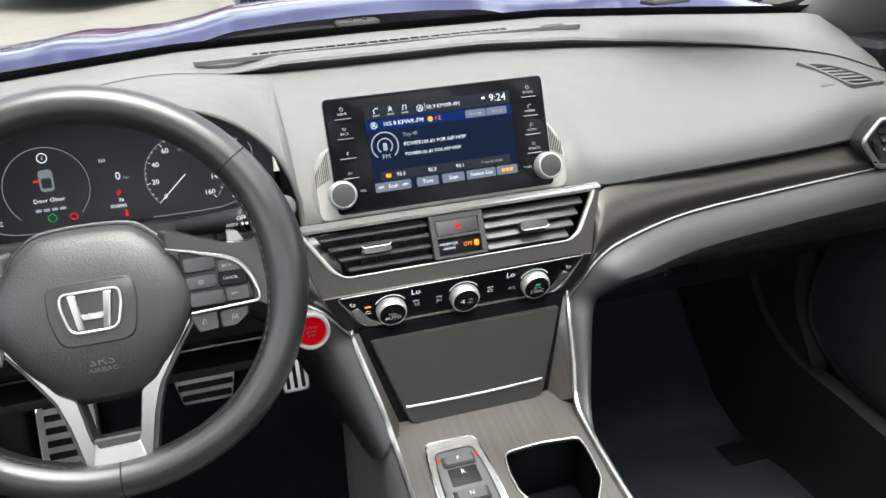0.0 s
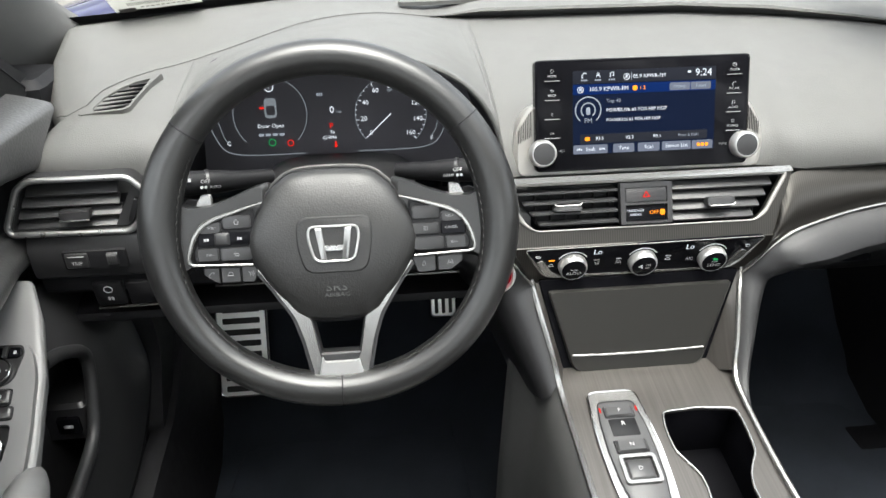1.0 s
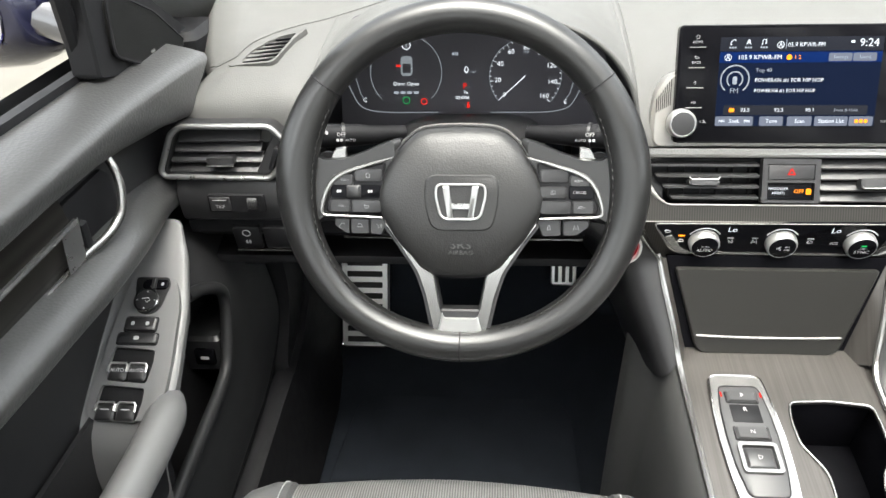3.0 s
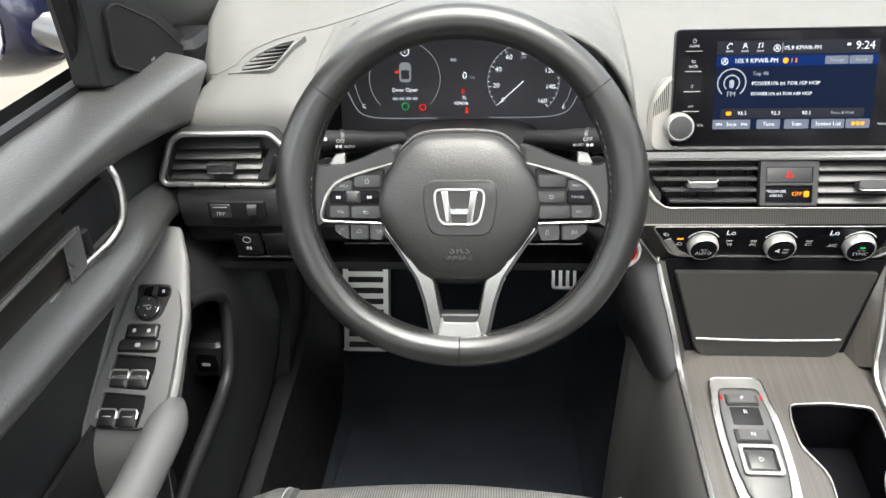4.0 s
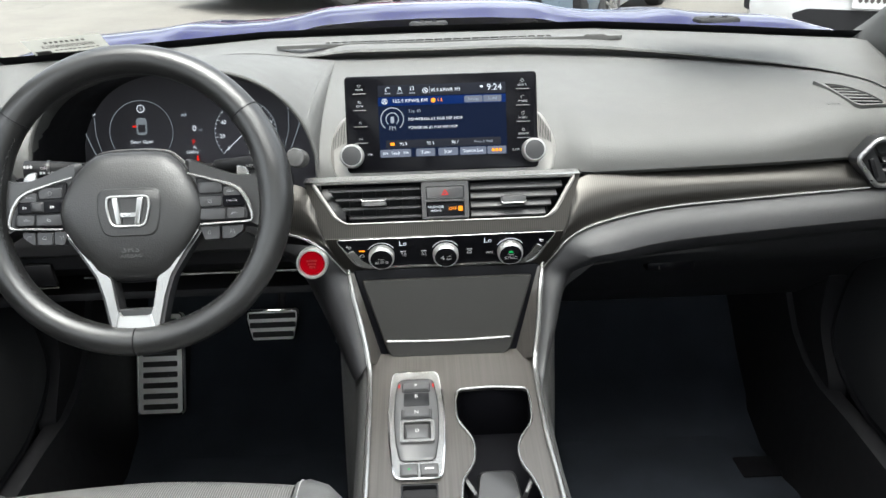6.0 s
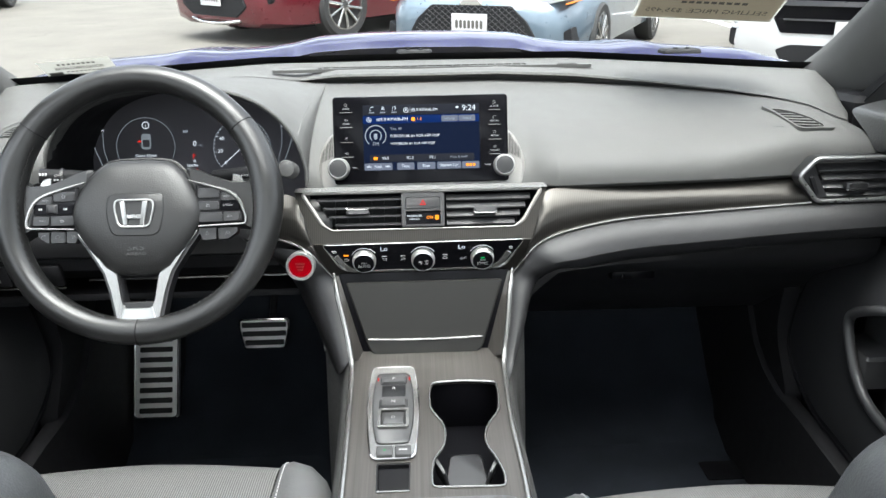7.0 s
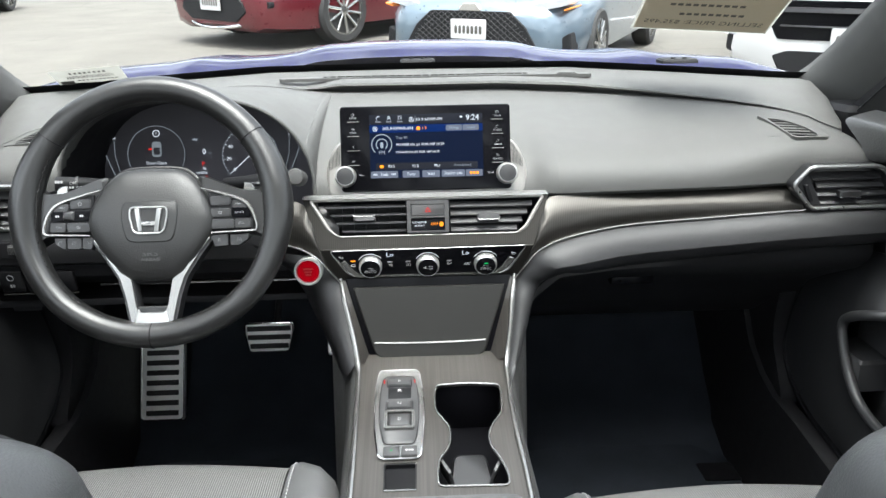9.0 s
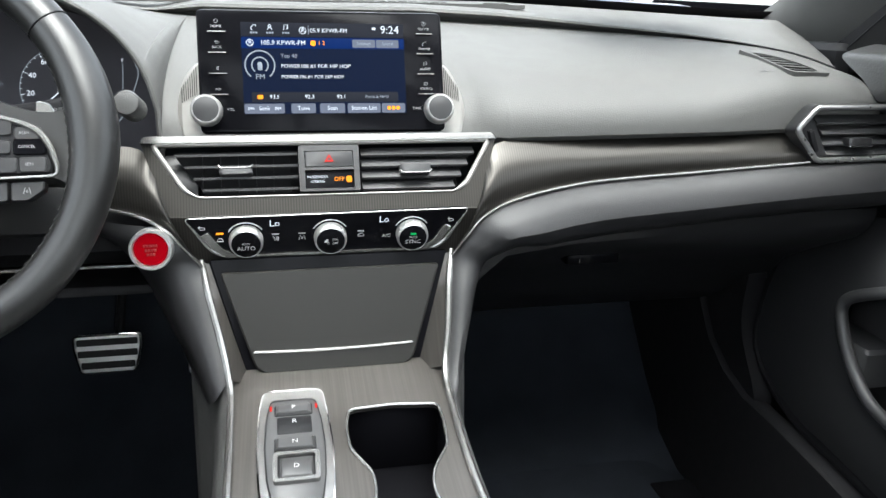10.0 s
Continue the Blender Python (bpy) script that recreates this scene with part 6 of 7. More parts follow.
    # grab bar along the armrest
    grab = curve([X(0.694, -0.195, 0.605), X(0.683, -0.222, 0.62), X(0.676, -0.26, 0.626), X(0.675, -0.33, 0.624), X(0.677, -0.45, 0.622), X(0.68, -0.6, 0.618)], 5)
    part("grab_bar", tube(grab, [0.007 + 0.014 * min(1, i / 9) for i in range(len(grab))], 14), DOORHARD, d)
    # map pocket
    if s < 0:
        lip = [(0.706, -0.09, 0.668), (0.7, -0.057, 0.657), (0.698, -0.015, 0.628), (0.698, -0.006, 0.603), (0.698, -0.018, 0.565), (0.698, -0.041, 0.524), (0.698, -0.076, 0.509), (0.698, -0.145, 0.501), (0.698, -0.236, 0.492), (0.698, -0.5, 0.46)]
    else:
        lip = [(0.752, -0.085, 0.625), (0.705, -0.061, 0.624), (0.699, -0.005, 0.597), (0.698, 0.01, 0.577), (0.698, 0.004, 0.553), (0.698, -0.012, 0.525), (0.698, -0.036, 0.496), (0.698, -0.078, 0.468), (0.698, -0.169, 0.454), (0.7, -0.4, 0.43), (0.7, -0.7, 0.41)]
    pk = curve([X(*p) for p in lip], 5)
    # passenger frame in paler grey: that side's stronger light is put into the colour
    part("pocket_frame", tube(pk, 0.0085, 10), KEYGREY if s > 0 else DOORLOW, d)
    rim = curve([X(0.757, -0.02, 0.70), X(0.75, 0.05, 0.692), X(0.735, 0.14, 0.66), X(0.71, 0.172, 0.58), X(0.692, 0.172, 0.48), X(0.692, 0.145, 0.425), X(0.692, 0.06, 0.384), X(0.692, -0.05, 0.37), X(0.692, -0.4, 0.33), X(0.692, -0.7, 0.31)], 5)
    part("pocket_front", grid([[p, p.lerp(q, 0.35) - Vector((s * 0.003, 0, 0)), p.lerp(q, 0.75) - Vector((s * 0.004, 0, 0)), q, q + Vector((s * 0.006, 0.004, -0.005)), q + Vector((s * 0.05, 0.004, -0.005))] for p, q in zip(pk, rim)]), DOORLOW, d)
    part("door_seal", tube([q + Vector((s * 0.012, 0.011, -0.013)) for q in rim[8:]], 0.009, 8), BLACK, d)
    # pocket inside likewise: paler lit copy for the passenger, darker for the driver
    part("pocket_back", box((s * 0.762, -0.3, 0.47), (0.006, 0.72, 0.3), 0.002), KEYGREY if s > 0 else HARD, d)
    part("pocket_shelf", box((s * 0.737, 0.01, 0.529 if s < 0 else 0.503), (0.06, 0.08 if s < 0 else 0.1, 0.054), 0.005), KEYGREY if s > 0 else HARD, d)
    if s < 0:
        mtb = face_frame(-0.7305, -0.031, 0.5265, 0, 1)
        tb = part("trunk_button", prism(rect(0, 0, 0.028, 0.026, 0.004), 0.006, mtb, 0.001, 0.004), GLOSS, d)
        part("trunk_mark", prism(rect(0, 0, 0.012, 0.005, 0.002), 0.0004, mtb, 0.0001, 0.0046), WHITEINK, tb)
    # tweeter triangle in the window corner
    mtw = Matrix(((0, 0, -s, s * 0.755), (1, 0, 0, 0), (0, 1, 0, 0), (0, 0, 0, 1)))
    part("sail_panel", prism(rounded([(-0.06, 0.93), (0.14, 0.88), (0.22, 0.86), (0.2, 0.908), (0.0, 1.045), (-0.05, 1.09)], 0.006), 0.03, mtw, 0.003, 0.0), BLACK, d)
    gr = rounded([(-0.028, 0.945), (0.04, 0.914), (0.1, 0.9), (0.16, 0.908), (0.085, 0.966), (0.005, 1.004), (-0.018, 1.004)], 0.012, 3)
    part("tweeter_grille", prism(gr, 0.008, mtw, 0.002, 0.006), material("speaker_mesh", (0.011, 0.011, 0.011), 0.8, 0, 0.3, 900, 0.5, 1500, spec=0.12), d)
    part("tweeter_edge", tube([mtw @ Vector((p.x, p.y, 0.005)) for p in gr], 0.002, 6, True), BLACK, d)
    part("tweeter_badge", prism(rect(0.06, 0.925, 0.012, 0.004, 0.001, 1), 0.0005, mtw, 0.0001, 0.007), SATIN, d)
    part("frame_post", tube([X(0.782, -0.045, 0.95), X(0.765, -0.08, 1.06), X(0.74, -0.12, 1.14)], 0.01, 8), BLACK, d)
    glass = part("window_pane", grid([[X(0.788, y, z) for z in (0.92, 1.1, 1.32)] for y in (-1.0, -0.5, -0.06)]), GLASS, d)
    glass.visible_shadow = False
    part("outer_skin", box((s * 0.86, -0.45, 0.46), (0.04, 1.1, 0.8), 0.02), BLUE, d)


door(-1)
door(1)

# door mirror outside the driver's window
om = thing("door_mirror", "blue-black door mirror on a dark stalk", "door mirror", (-0.9, 0.1, 0.95))
rows = []
for t in [i / 8 for i in range(9)]:
    k = math.sin(math.pi * (0.12 + 0.83 * t)) ** 0.6
    rows.append([Vector((-0.968 + 0.122 * k * math.cos(a), 0.05 + 0.14 * t, 0.975 + 0.085 * k * math.sin(a))) for a in [2 * math.pi * i / 20 for i in range(20)]])
part("shell", capped(rows), MIDNIGHT, om)
part("glass", prism([(0.082 * math.cos(2 * math.pi * i / 20), 0.066 * math.sin(2 * math.pi * i / 20)) for i in range(20)], 0.004, face_frame(-1.0, 0.046, 0.97, 0.03, 1), 0.001), MIRROR, om)
part("stalk", tube([Vector((-0.8, 0.06, 0.945)), Vector((-0.88, 0.08, 0.96)), Vector((-0.97, 0.11, 0.985))], [0.03, 0.024, 0.03], 10), GREYPAINT, om)

# ---- seats ----


def seat(s, front):
    x0 = s * 0.38
    st = thing("front_seat", "grey seat with finely ribbed centre and leather bolsters", "car seat", (x0, front - 0.25, 0.2), "front seats")
    prof = curve([(0.0, -0.02, -0.16), (0, 0.0, -0.09), (0, -0.004, -0.035), (0, -0.025, -0.006), (0, -0.07, 0.004), (0, -0.16, 0.0), (0, -0.3, -0.02), (0, -0.48, -0.04)], 4)

    def strip(cols, mat, name):
        rr = []
        for dx, dz, dyf in cols:
            rr.append([Vector((x0 + dx, front + dyf + p.y, 0.5 + p.z + dz * (1 if i > 6 else i / 6))) for i, p in enumerate(prof)])
        return part(name, grid(rr), mat, st)
    strip([(-0.18, 0.0, -0.012)] + [(-0.175 + 0.0175 * i, 0.004 - 0.004 * abs(i - 10) / 10, -0.012 * (abs(i - 10) / 10) ** 2) for i in range(21)] + [(0.18, 0.0, -0.012)], CLOTH, "cushion")
    for q in (-1, 1):
        strip([(q * 0.1805, -0.002, -0.013), (q * 0.184, 0.008, -0.016), (q * 0.2, 0.018, -0.025), (q * 0.225, 0.02, -0.04), (q * 0.245, 0.008, -0.055), (q * 0.256, -0.02, -0.065), (q * 0.256, -0.09, -0.07), (q * 0.25, -0.2, -0.075)], SEATHIDE, "bolster")
        sti = []
        for i in range(6, len(prof) - 1):
            for j in range(3):
                p = prof[i].lerp(prof[i + 1], (j + 0.2) / 3)
                p2 = prof[i].lerp(prof[i + 1], (j + 0.75) / 3)
                sti.append(tube([Vector((x0 + q * 0.1905, front - 0.02 + p.y, 0.5 + p.z + 0.0135)), Vector((x0 + q * 0.1905, front - 0.02 + p2.y, 0.5 + p2.z + 0.0135))], 0.0009, 4))
        part("stitching", joined(*sti), WHITEINK, st, "pale thread stitching")
    part("seat_base", box((x0, front - 0.28, 0.32), (0.46, 0.44, 0.22), 0.02), BLACK, st)
    # backrest: a domed shell with a piped seam round its front
    xb, half, tall, r, yb = (x0, 0.152, 0.864, 0.045, -0.6) if s < 0 else (0.405, 0.147, 0.862, 0.06, -0.603)
    rows, seams = [], ([], [])
    for t in [i / 14 for i in range(12)] + [1 - (r / (tall - 0.47)) * (1 - math.sin(radians(a))) for a in range(0, 91, 9)]:
        z = 0.47 + (tall - 0.47) * t
        u = min(1.0, max(0.0, (z - tall + r) / r))
        turn = 1 - math.sqrt(1 - u * u)
        w = half + 0.05 * (0.8 - z) - r * 1.2 * turn
        y = yb - 0.36 * (z - 0.47)
        th = 0.12 * (1 - 0.55 * turn)
        ring = []
        for a in [2 * math.pi * i / 36 for i in range(36)]:
            c, sn = math.cos(a), math.sin(a)
            ring.append(Vector((xb + w * math.copysign(abs(c) ** 0.55, c), y + th / 2 * math.copysign(abs(sn) ** 0.7, sn), z)))
        rows.append(ring)
        seams[0].append(ring[6] + Vector((0, 0.0, 0.0004)))
        seams[1].append(ring[12] + Vector((0, 0.0, 0.0004)))
    back = part("backrest", capped(rows), SEATHIDE, st)
    part("seam", tube(seams[0] + seams[1][::-1], 0.0022, 6), LEATHER, back)


seat(-1, -0.185)
seat(1, -0.274)

# ---- windscreen, pillars, roof, tail ----
ws = thing("windshield", "raked curved windshield glass with black edge", "windshield", (0, 0.3, 0.97), kind="structure")
TOP = [(0.0, -0.32, 1.40), (0.3, -0.34, 1.395), (0.55, -0.4, 1.37), (0.62, -0.43, 1.36)]


def screen_point(x, t):
    """On the glass: x across the base, t from base to roof."""
    by, bz = mix(BASE, min(0.74, abs(x)))
    ty, tz = mix(TOP, abs(x) * 0.84)
    return Vector((x * (1 - 0.16 * t * t), by + 0.02 + (ty - by - 0.02) * t, bz + (tz - bz) * t + 0.05 * math.sin(math.pi * t) * 0.6))


XS = [-0.77 + 0.077 * i for i in range(21)]
pane = part("pane", grid([[screen_point(x, i / 10) for i in range(11)] for x in XS]), GLASS, ws)
pane.visible_shadow = False
part("black_edge", grid([[screen_point(x, 0.0) + Vector((0, -0.012, -0.006)), screen_point(x, 0.0) + Vector((0, -0.01, 0.001)), screen_point(x, 0.03) + Vector((0, -0.003, -0.002))] for x in XS]), BLACK, ws)
for s in (-1, 1):
    pil = thing("pillar_trim", "grey windscreen pillar trim", "pillar trim", (s * 0.73, 0.1, 1.1), "pillar trims", "structure")
    rows = []
    for t in [-0.05, -0.02, 0.0, 0.03, 0.06, 0.1, 0.15] + [i / 10 for i in range(2, 11)]:
        c = screen_point(s * 0.765, max(t, 0)) + Vector((s * -0.03 * max(0.0, (0.13 - t) / 0.18) ** 2, 0.06 * min(t, 0) * -10, 0.03 * min(t, 0) * 10))
        rows.append([c + Vector((s * dx, dy, dz)) for dx, dy, dz in ((-0.014, 0.02, 0.004), (-0.014, -0.01, -0.002), (-0.004, -0.035, -0.018), (0.02, -0.05, -0.04), (0.045, -0.055, -0.065), (0.06, -0.05, -0.08), (0.07, 0.0, -0.06), (0.07, 0.03, 0.0))])
    part("cover", grid(rows, True), PILLAR, pil)
roof = thing("roof", "grey fabric headliner under a blue roof", "roof", (0, -1.2, 1.4), kind="structure")
# unseen roof opening, added to let top light into the cabin
part("headliner", plate(rounded([(-0.66, -1.5), (0.66, -1.5), (0.66, -0.36), (-0.66, -0.36)], 0.05), [rounded([(-0.5, -0.7), (0.5, -0.7), (0.5, -0.4), (-0.5, -0.4)], 0.05)], 0.02, pose(0, 0, 1.41)), HEADLINER, roof)
moon = part("added_opening_pane", prism(rounded([(-0.51, -0.71), (0.51, -0.71), (0.51, -0.39), (-0.51, -0.39)], 0.05), 0.006, pose(0, 0, 1.425), 0.001), GLASS, roof)
moon.visible_shadow = False
for s in (-1, 1):
    part("roof_rail", tube([Vector((s * 0.66, -0.4, 1.4)), Vector((s * 0.67, -1.0, 1.41)), Vector((s * 0.66, -1.55, 1.4))], 0.03, 10), HEADLINER, roof)
# the skin repeats the added light opening
part("roof_skin", plate(rounded([(-0.68, -1.52), (0.68, -1.52), (0.68, -0.34), (-0.68, -0.34)], 0.06), [rounded([(-0.505, -0.705), (0.505, -0.705), (0.505, -0.395), (-0.505, -0.395)], 0.05)], 0.012, pose(0, 0, 1.447)), BLUE, roof, "blue painted roof skin")
for s in (-1, 1):
    part("roof_gutter", tube([Vector((s * 0.69, -0.38, 1.425)), Vector((s * 0.7, -1.0, 1.432)), Vector((s * 0.69, -1.6, 1.425))], 0.022, 10), BLUE, roof)
    part("post_skin", tube([Vector((s * 0.672, -1.53, 1.435)), Vector((s * 0.735, -2.12, 0.82))], 0.036, 10), BLUE, roof)
rear = part("rear_glass", grid([[Vector((x, y, z)) for x in (-0.62, -0.3, 0, 0.3, 0.62)] for y, z in ((-1.49, 1.415), (-1.65, 1.375), (-1.95, 1.2), (-2.25, 0.95))]), GLASS, roof)
rear.visible_shadow = False
tail = thing("wall_rear", "unseen rear seat, posts and low side trims, left open for light", "cabin wall", (0, -2.0, 0.6), kind="structure")
part("rear_seat", box((0, -1.95, 0.45), (1.5, 0.3, 0.6), 0.05), SEATHIDE, tail)
for s in (-1, 1):
    # unseen sides kept knee-high so light from behind gets into the cabin
    part("rear_side", box((s * 0.77, -1.55, 0.22), (0.05, 1.1, 0.16), 0.02), HARD, tail)
    part("centre_post", box((s * 0.74, -1.06, 1.15), (0.06, 0.12, 0.5), 0.02), HEADLINER, tail)
    part("rear_post", tube([Vector((s * 0.64, -1.5, 1.41)), Vector((s * 0.7, -2.1, 0.8))], 0.04, 10), HEADLINER, tail)

# ---- hood and wipers ----
hood = thing("hood", "glossy blue hood reflecting the bright sky", "car hood", (0, 1.0, 0.9))
HP = [(0.54, 0.962), (0.62, 0.985), (0.75, 0.985), (1.0, 0.968), (1.3, 0.93), (1.55, 0.87), (1.7, 0.79), (1.78, 0.66)]
# the raised middle, a soft valley each side, then the shoulders
CROWN = [(0.0, -0.027), (0.12, -0.0255), (0.22, -0.02), (0.27, -0.008), (0.33, 0.0), (0.42, 0.003), (0.49, -0.002), (0.54, 0.006), (0.63, 0.012), (0.7, 0.016), (0.75, 0.03), (0.84, 0.054), (0.9, 0.082)]
rows = []
for i in range(61):
    x = -0.9 + 0.03 * i
    a = abs(x)
    drop = mix(CROWN, a)[0]
    rows.append([Vector((x * (1 - 0.12 * max(0, (y - 1.0) / 0.8) ** 2), y - 0.15 * (a / 0.84) ** 2, z - drop)) for y, z in HP])
part("panel", soft_grid(rows, 5, 2), BLUE, hood)
for s in (-1, 1):
    part("fender", grid([[Vector((s * x, y, z)) for x, z in ((0.885, 0.885 - 0.1 * max(0, y - 1.0)), (0.905, 0.87 - 0.1 * max(0, y - 1.0)), (0.925, 0.8), (0.93, 0.5))] for y in (0.2, 0.5, 0.8, 1.1, 1.4, 1.6)]), BLUE, hood)
cw = thing("cowl_panel", "black plastic cowl between hood and windshield", "cowl", (0, 0.52, 0.96))
part("panel", grid([[Vector((x, mix(BASE, min(0.74, abs(x)))[0] + dy, mix(BASE, min(0.74, abs(x)))[1] + dz)) for dy, dz in ((0.02, -0.01), (0.05, -0.025), (0.09, -0.03))] for x in XS]), BLACK, cw)
for x in (-0.005, 0.52):
    nz = thing("washer_nozzle", "small dark washer nozzle cover on the cowl", "washer nozzle", (x, 0.53 - 0.25 * x * x, 0.985), "washer nozzles")
    y = 0.53 - 0.4 * x * x
    part("cover", box((x, y, 0.98), (0.075, 0.045, 0.009), 0.004), BLACK, nz)
    for q in (-1, 1):
        part("jet", lathe([(0.005, 0), (0.005, 0.004)], pose(x + q * 0.012, y - 0.01, 0.983), 10), BLACK, nz)
for x0, x1 in ((-0.12, -0.62), (0.42, -0.02)):
    wp = thing("wiper", "black wiper arm and blade at the foot of the glass", "wiper", (x0, 0.5, 0.985), "wipers")
    yb = mix(BASE, abs(x1))[0]
    ya = mix(BASE, abs(x0))[0]
    part("arm", tube([Vector((x0, ya + 0.06, 0.962)), Vector(((x0 + x1) / 2, (ya + yb) / 2 + 0.05, 0.968)), Vector((x1, yb + 0.04, 0.962))], [0.007, 0.006, 0.003], 8), BLACK, wp)

# papers on the glass


def on_glass(x0, x1, t0, t1, lift):
    """Maps the unit square onto the inside of the windshield, lift metres off it."""
    def at(u, v):
        p = screen_point(x0 + (x1 - x0) * u, t0 + (t1 - t0) * v)
        return p + Vector((0, -0.55, -0.83)) * lift
    return at


def sheet_of(at, u0, u1, v0, v1, lift=0.0):
    return grid([[at(u0 + (u1 - u0) * i / 8, v0 + (v1 - v0) * j / 4) for j in range(5)] for i in range(9)])


def glass_bars(at, u0, u1, v, h, n, fill=0.7):
    step = (u1 - u0) / n
    return joined(*[grid([[at(u0 + step * (i + k), w) for w in (v - h / 2, v + h / 2)] for k in (0, fill)]) for i in range(n)])


def glass_words(at, text, size, u, v, aspect):
    """Lettering that reads from outside, so mirrored from within."""
    bm = words(text, size, Matrix(), 0, 0, 0, "CENTER", True)
    for w in bm.verts:
        w.co = at(u + w.co.x, v + w.co.y * aspect)
    return bm


stk = thing("windshield_sticker", "small pale barcode sticker inside the windshield", "sticker", tuple(screen_point(-0.62, 0.05)))
front, ink = on_glass(-0.68, -0.565, 0.028, 0.085, 0.004), on_glass(-0.68, -0.565, 0.028, 0.085, 0.006)
part("paper", sheet_of(front, 0, 1, 0, 1), STICKER, stk)
part("barcode", glass_bars(ink, 0.18, 0.86, 0.54, 0.18, 34, 0.5), INK, stk)
part("writing", glass_bars(ink, 0.25, 0.8, 0.8, 0.12, 8, 0.6), INK, stk)
part("seal", sheet_of(ink, 0.05, 0.24, 0.08, 0.32), INK, stk)
part("small_print", glass_bars(ink, 0.3, 0.9, 0.3, 0.06, 10), INK, stk)
ps = thing("price_sheet", "tan paper price sheet stuck inside the windshield", "price sheet", tuple(screen_point(0.5, 0.25)))
front, ink = on_glass(0.393, 0.62, 0.175, 0.4, 0.004), on_glass(0.393, 0.62, 0.175, 0.4, 0.006)
part("border", sheet_of(front, -0.008, 1.008, -0.012, 1.008), STICKER, ps)
part("paper", sheet_of(on_glass(0.393, 0.62, 0.175, 0.4, 0.005), 0.01, 0.99, 0.01, 0.98), PAPER, ps)
part("price_text", glass_words(ink, "SELLING PRICE: $35,495", 0.085, 0.5, 0.13, 1.0), INK, ps)
for v, u0, u1, n in ((0.26, 0.3, 0.78, 9), (0.4, 0.2, 0.75, 10), (0.53, 0.25, 0.8, 9), (0.68, 0.2, 0.8, 7)):
    part("writing", glass_bars(ink, u0, u1, v, 0.035, n), INK, ps)["kind"] = "stuff"

# ---- parked cars ----


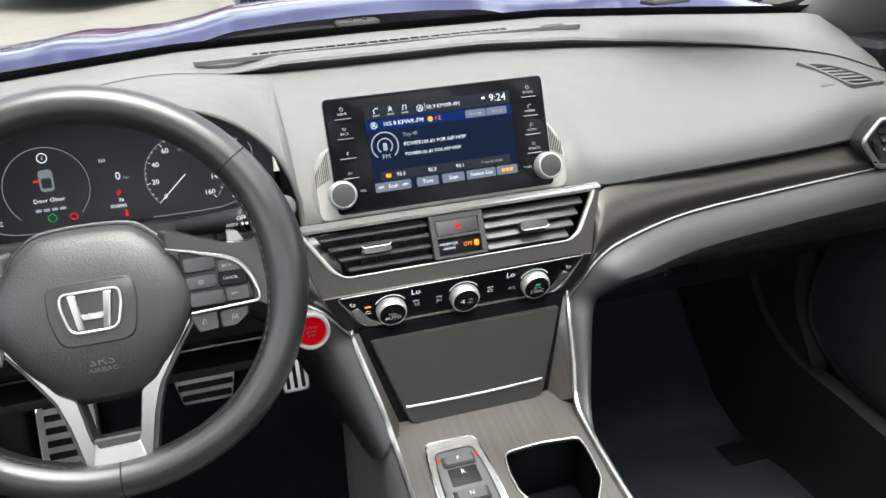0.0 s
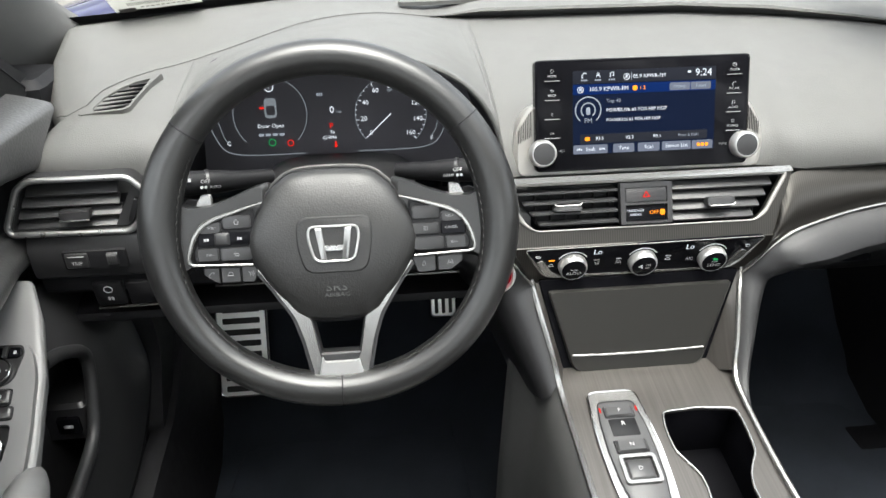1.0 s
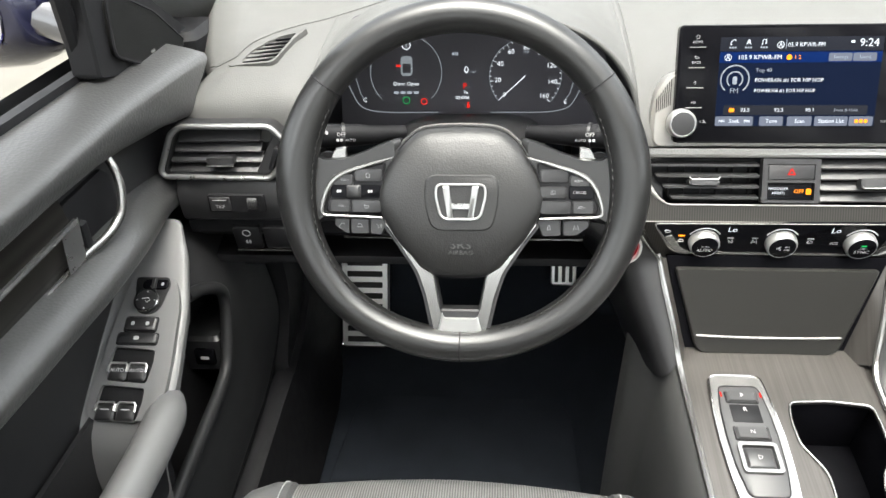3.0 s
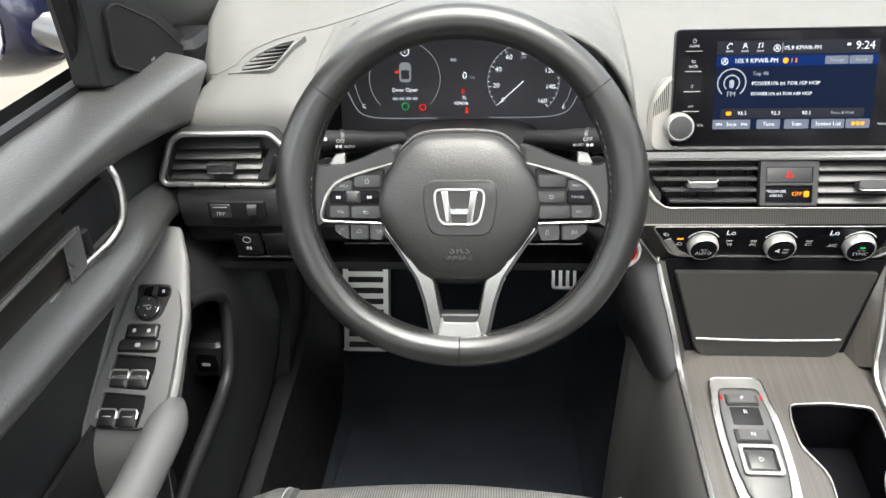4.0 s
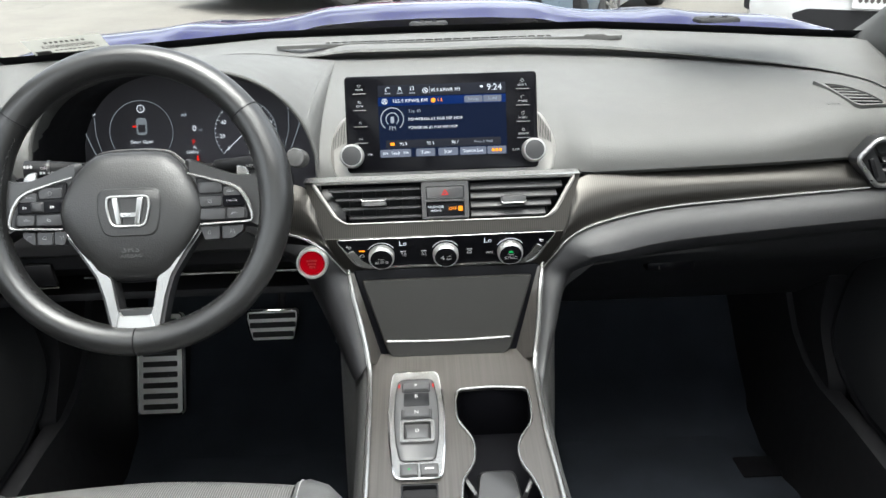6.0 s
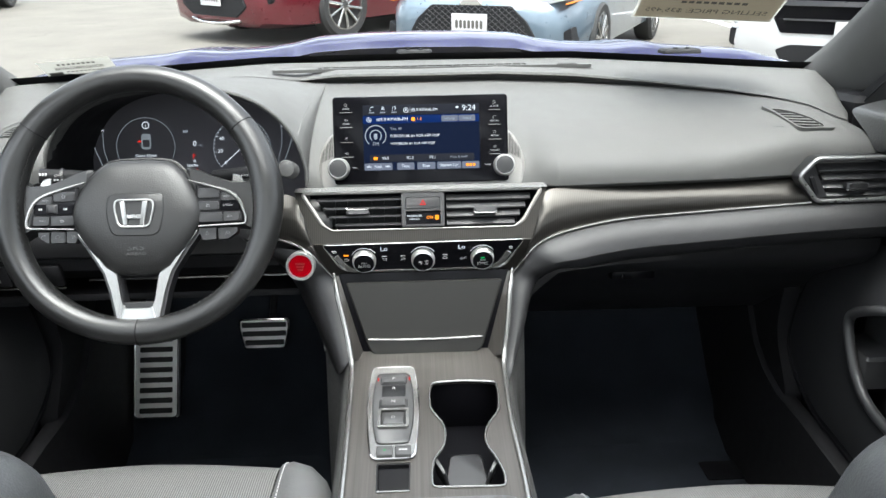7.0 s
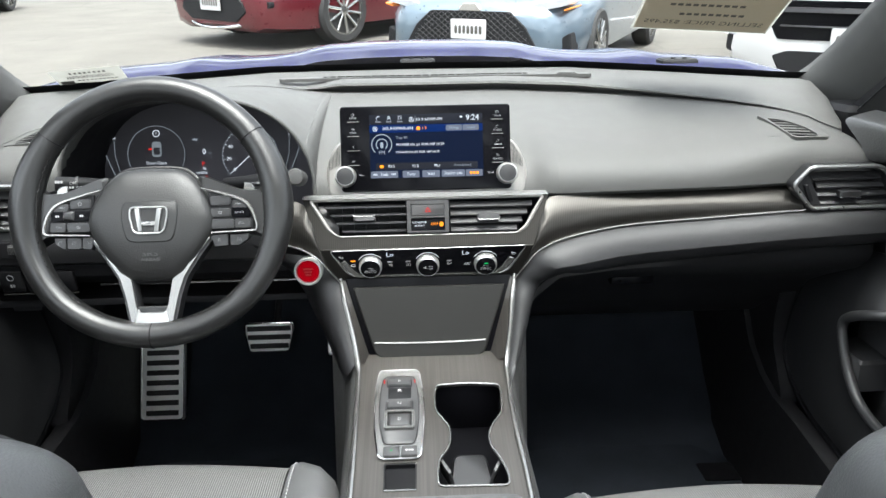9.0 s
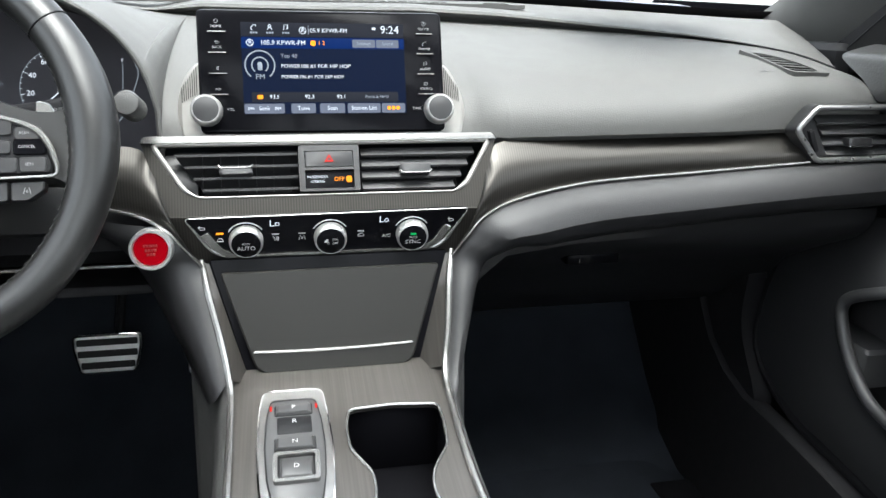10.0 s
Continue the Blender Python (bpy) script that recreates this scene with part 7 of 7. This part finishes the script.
def parked_car(name, label, paint, at, turn, style, size=1.0):
    """A parked car; its own axes: nose towards -y, on z = 0."""
    F = Matrix.Translation(at) @ pose(0, 0, 0, 0, 0, turn) @ Matrix.Scale(size, 4)
    car = thing(name, label, "car", (0, 0, 0), "parked cars", frame_of=F)
    w = 0.9
    # stations along the length: y, half width, bottom, belt, top (roof or hood), roof half width
    st = [(0.0, 0.62, 0.30, 0.52, 0.66, 0.55), (0.06, 0.74, 0.24, 0.55, 0.72, 0.62), (0.22, 0.84, 0.22, 0.62, 0.80, 0.68), (0.5, 0.885, 0.2, 0.7, 0.87, 0.72), (1.0, 0.9, 0.2, 0.8, 0.95, 0.74), (1.35, 0.9, 0.2, 0.88, 1.0, 0.7), (1.6, 0.9, 0.2, 0.92, 1.14, 0.66),
          (2.1, 0.9, 0.2, 0.94, 1.4, 0.6), (2.8, 0.9, 0.2, 0.95, 1.45, 0.58), (3.5, 0.9, 0.2, 0.97, 1.38, 0.58), (4.0, 0.88, 0.22, 0.98, 1.12, 0.62), (4.4, 0.82, 0.3, 0.9, 1.02, 0.6), (4.5, 0.7, 0.35, 0.8, 0.95, 0.55)]
    if style == "suv":
        st[:4] = [(0.0, 0.76, 0.28, 0.6, 0.82, 0.66), (0.05, 0.84, 0.24, 0.64, 0.9, 0.72), (0.2, 0.885, 0.22, 0.7, 0.97, 0.74), (0.5, 0.9, 0.2, 0.78, 1.0, 0.75)]
    rows = []
    sink = 0.07 if style == "sedan" else 0.0
    for y, hw, zb, zm, zt, rw in st:
        zb -= sink
        half = [(0.0, zb), (hw * 0.7, zb), (hw * 0.95, zb + 0.05), (hw, (zb + zm) / 2), (hw * 0.985, zm), (rw + (hw - rw) * 0.5, zm + (zt - zm) * 0.55), (rw, zt - 0.03), (rw * 0.6, zt), (0.0, zt + 0.012)]
        ring = [Vector((x, y, z)) for x, z in half] + [Vector((-x, y, z)) for x, z in half[-2:0:-1]]
        rows.append(ring)
    body = capped(rows)
    part("body", body, paint, car)
    front = Matrix(((1, 0, 0, 0), (0, 0, -1, 0.0), (0, 1, 0, 0), (0, 0, 0, 1)))

    def fp(pts, d, mat, nm, y=0.0, r=0.02, par=None, lab=""):
        m = Matrix.Translation((0, y, 0)) @ front
        return part(nm, prism(rounded(pts, r, 3), d, m, min(0.008, d * 0.3), 0.01), mat, par or car, lab)
    if style == "hatch":
        g = fp([(-0.6, 0.2), (0.6, 0.2), (0.66, 0.3), (0.5, 0.56), (0.36, 0.68), (-0.36, 0.68), (-0.5, 0.56), (-0.66, 0.3)], 0.2, BLACK, "grille", 0.0)
        mesh = []
        for i in range(13):
            z = 0.385 + i * 0.023
            hw = 0.6 - max(0, z - 0.36) * 0.72
            k = int(hw / 0.03)
            for j in range(-k, k):
                mesh.append(tube([front @ Vector((j * 0.03, z, 0.014)), front @ Vector((j * 0.03 + 0.015, z + (0.0115 if (i + j) % 2 else -0.0115), 0.014)), front @ Vector((j * 0.03 + 0.03, z, 0.014))], 0.0032, 4))
        part("grille_mesh", joined(*mesh), GREYPAINT, g)["kind"] = "stuff"
        for i in range(30):
            part("grille_rib", box((-0.56 + 0.0385 * i, 0.3, 0.012), (0.007, 0.1, 0.012), 0.001, front), GREYPAINT, g)
        part("grille_rail", box((0, 0.36, 0.014), (1.2, 0.014, 0.012), 0.003, front), GREYPAINT, g)
        fp([(-0.11, 0.68), (0.11, 0.68), (0.07, 0.74), (-0.07, 0.74)], 0.05, CHROME, "badge", 0.0, 0.02)
        for s in (-1, 1):
            fp([(s * 0.5, 0.66), (s * 0.84, 0.74), (s * 0.82, 0.8), (s * 0.52, 0.73)][::s], 0.25, LAMP, "headlamp", 0.1, 0.02)
            fp([(s * 0.78, 0.685), (s * 0.86, 0.71), (s * 0.86, 0.724), (s * 0.785, 0.702)][::s], 0.25, AMBER, "side_lamp", 0.11, 0.01)
            fp([(s * 0.6, 0.3), (s * 0.86, 0.34), (s * 0.84, 0.52), (s * 0.62, 0.38)][::s], 0.2, BLACK, "duct", 0.13, 0.02)
    elif style == "sedan":
        g = fp([(-0.36, 0.26), (0.36, 0.26), (0.52, 0.36), (0.48, 0.44), (0.4, 0.5), (0.42, 0.68), (-0.42, 0.68), (-0.4, 0.5), (-0.48, 0.44), (-0.52, 0.36)], 0.2, BLACK, "grille", -0.005)
        part("lower_chrome", tube([Vector((x, -0.05 + 0.2 * (abs(x) / 0.7) ** 2, 0.2 + 0.1 * (abs(x) / 0.7) ** 2)) for x in [-0.7 + 0.07 * i for i in range(21)]], 0.016, 8), CHROME, car)
        for s in (-1, 1):
            fp([(s * 0.55, 0.68), (s * 0.86, 0.74), (s * 0.84, 0.8), (s * 0.55, 0.73)][::s], 0.25, LAMP, "headlamp", 0.12, 0.02)
            fg = fp([(s * 0.56, 0.38), (s * 0.78, 0.4), (s * 0.78, 0.46), (s * 0.56, 0.45)][::s], 0.2, BLACK, "fog_recess", 0.08, 0.02)
            fp([(s * 0.6, 0.4), (s * 0.7, 0.41), (s * 0.7, 0.44), (s * 0.6, 0.435)][::s], 0.03, LAMP, "fog_lamp", 0.065, 0.01)
    else:
        g = fp([(-0.52, 0.52), (0.52, 0.52), (0.62, 0.7), (0.56, 0.8), (-0.56, 0.8), (-0.62, 0.7)], 0.25, GLOSS, "grille", 0.0)
        part("grille_bar", box((0, 0.735, 0.02), (1.1, 0.035, 0.03), 0.008, front), GREYPAINT, g)
        part("grille_bar", box((0, 0.62, 0.015), (1.02, 0.012, 0.02), 0.004, front), GREYPAINT, g)
        fp([(-0.46, 0.26), (0.46, 0.26), (0.54, 0.4), (0.44, 0.44), (-0.44, 0.44), (-0.54, 0.4)], 0.2, BLACK, "lower_grille", 0.0)
        for s in (-1, 1):
            hl = fp([(s * 0.6, 0.7), (s * 0.84, 0.74), (s * 0.82, 0.86), (s * 0.6, 0.82)][::s], 0.25, GLOSS, "headlamp", 0.05, 0.03)
            fp([(s * 0.64, 0.73), (s * 0.78, 0.755), (s * 0.77, 0.83), (s * 0.64, 0.81)][::s], 0.03, LAMP, "lens", 0.042, 0.03, hl)
            dct = fp([(s * 0.58, 0.34), (s * 0.88, 0.42), (s * 0.88, 0.55), (s * 0.6, 0.5)][::s], 0.2, BLACK, "duct", 0.06, 0.03)
            fp([(s * 0.58, 0.5), (s * 0.88, 0.545), (s * 0.88, 0.57), (s * 0.58, 0.525)][::s], 0.06, LAMP, "running_lamp", 0.05, 0.008)
    zp = 0.36 if style == "sedan" else 0.455
    pl = fp([(-0.16, zp), (0.16, zp), (0.16, zp + 0.16), (-0.16, zp + 0.16)], 0.012, WHITEINK, "number_plate", -0.03, 0.01, None, "white number plate")
    part("plate_bars", bars(Matrix.Translation((0, -0.03, 0)) @ front, 0, zp + 0.075, 7, 0.026, 0.075, 0.011, 0.0108), INK, pl)
    # windows
    for s in (-1, 1):
        part("side_window", grid([[Vector((s * (0.9 - 0.1 * t * 0 - (0.9 - 0.62) * t + 0.004), y, 0.96 + 0.38 * t)) for t in (0.0, 0.5, 0.9)] for y in (1.75, 2.3, 2.8, 3.4)]), DARKGLASS, car)
        for y in (0.92, 3.6):
            M = Matrix.Translation((s * 0.80, y, 0.33)) @ pose(0, 0, 0, 0, s * 90, 0)
            wl = part("wheel", lathe([(0.2, -0.1), (0.3, -0.1), (0.33, -0.07), (0.335, 0.0), (0.33, 0.08), (0.3, 0.11), (0.24, 0.105), (0.23, 0.07)], M, 36), RUBBER, car, "black tyre with alloy rim")
            part("rim_ring", lathe([(0.236, 0.04), (0.24, 0.1), (0.225, 0.104), (0.215, 0.06)], M, 36), SATIN, wl)
            part("hub", lathe([(0.06, 0.05), (0.055, 0.095), (0.03, 0.1)], M, 20), SATIN, wl)
            for i in range(10):
                a = 2 * math.pi * i / 10
                part("spoke", tube([M @ Vector((0.04 * math.cos(a), 0.04 * math.sin(a), 0.09)), M @ Vector((0.23 * math.cos(a + 0.1), 0.23 * math.sin(a + 0.1), 0.092))], [0.014, 0.017], 6), SATIN, wl)
            part("dark_back", lathe([(0.22, 0.02), (0.22, 0.03)], M, 24), BLACK, wl)
    part("windscreen", grid([[Vector((x * (1 - 0.2 * t), 1.38 + 0.75 * t, 1.02 + 0.39 * t - 0.05 * (x / 0.7) ** 2)) for x in (-0.66, -0.3, 0, 0.3, 0.66)] for t in (0, 0.5, 0.95)]), DARKGLASS, car)
    return car


parked_car("hatchback", "pale blue hatchback with a black mesh grille", PALEBLUE, (0.47, 5.5, 0), -27, "hatch")
parked_car("sedan", "dark red sedan with chrome lower lip", RED, (-2.46, 8.73, 0), -41, "sedan", 1.25)
parked_car("crossover", "white car with slim running lamps", WHITE, (3.16, 4.37, 0), -30, "suv")
parked_car("estate_car", "dark grey parked car", GREYPAINT, (-8.45, 10.9, 0), 4, "sedan")
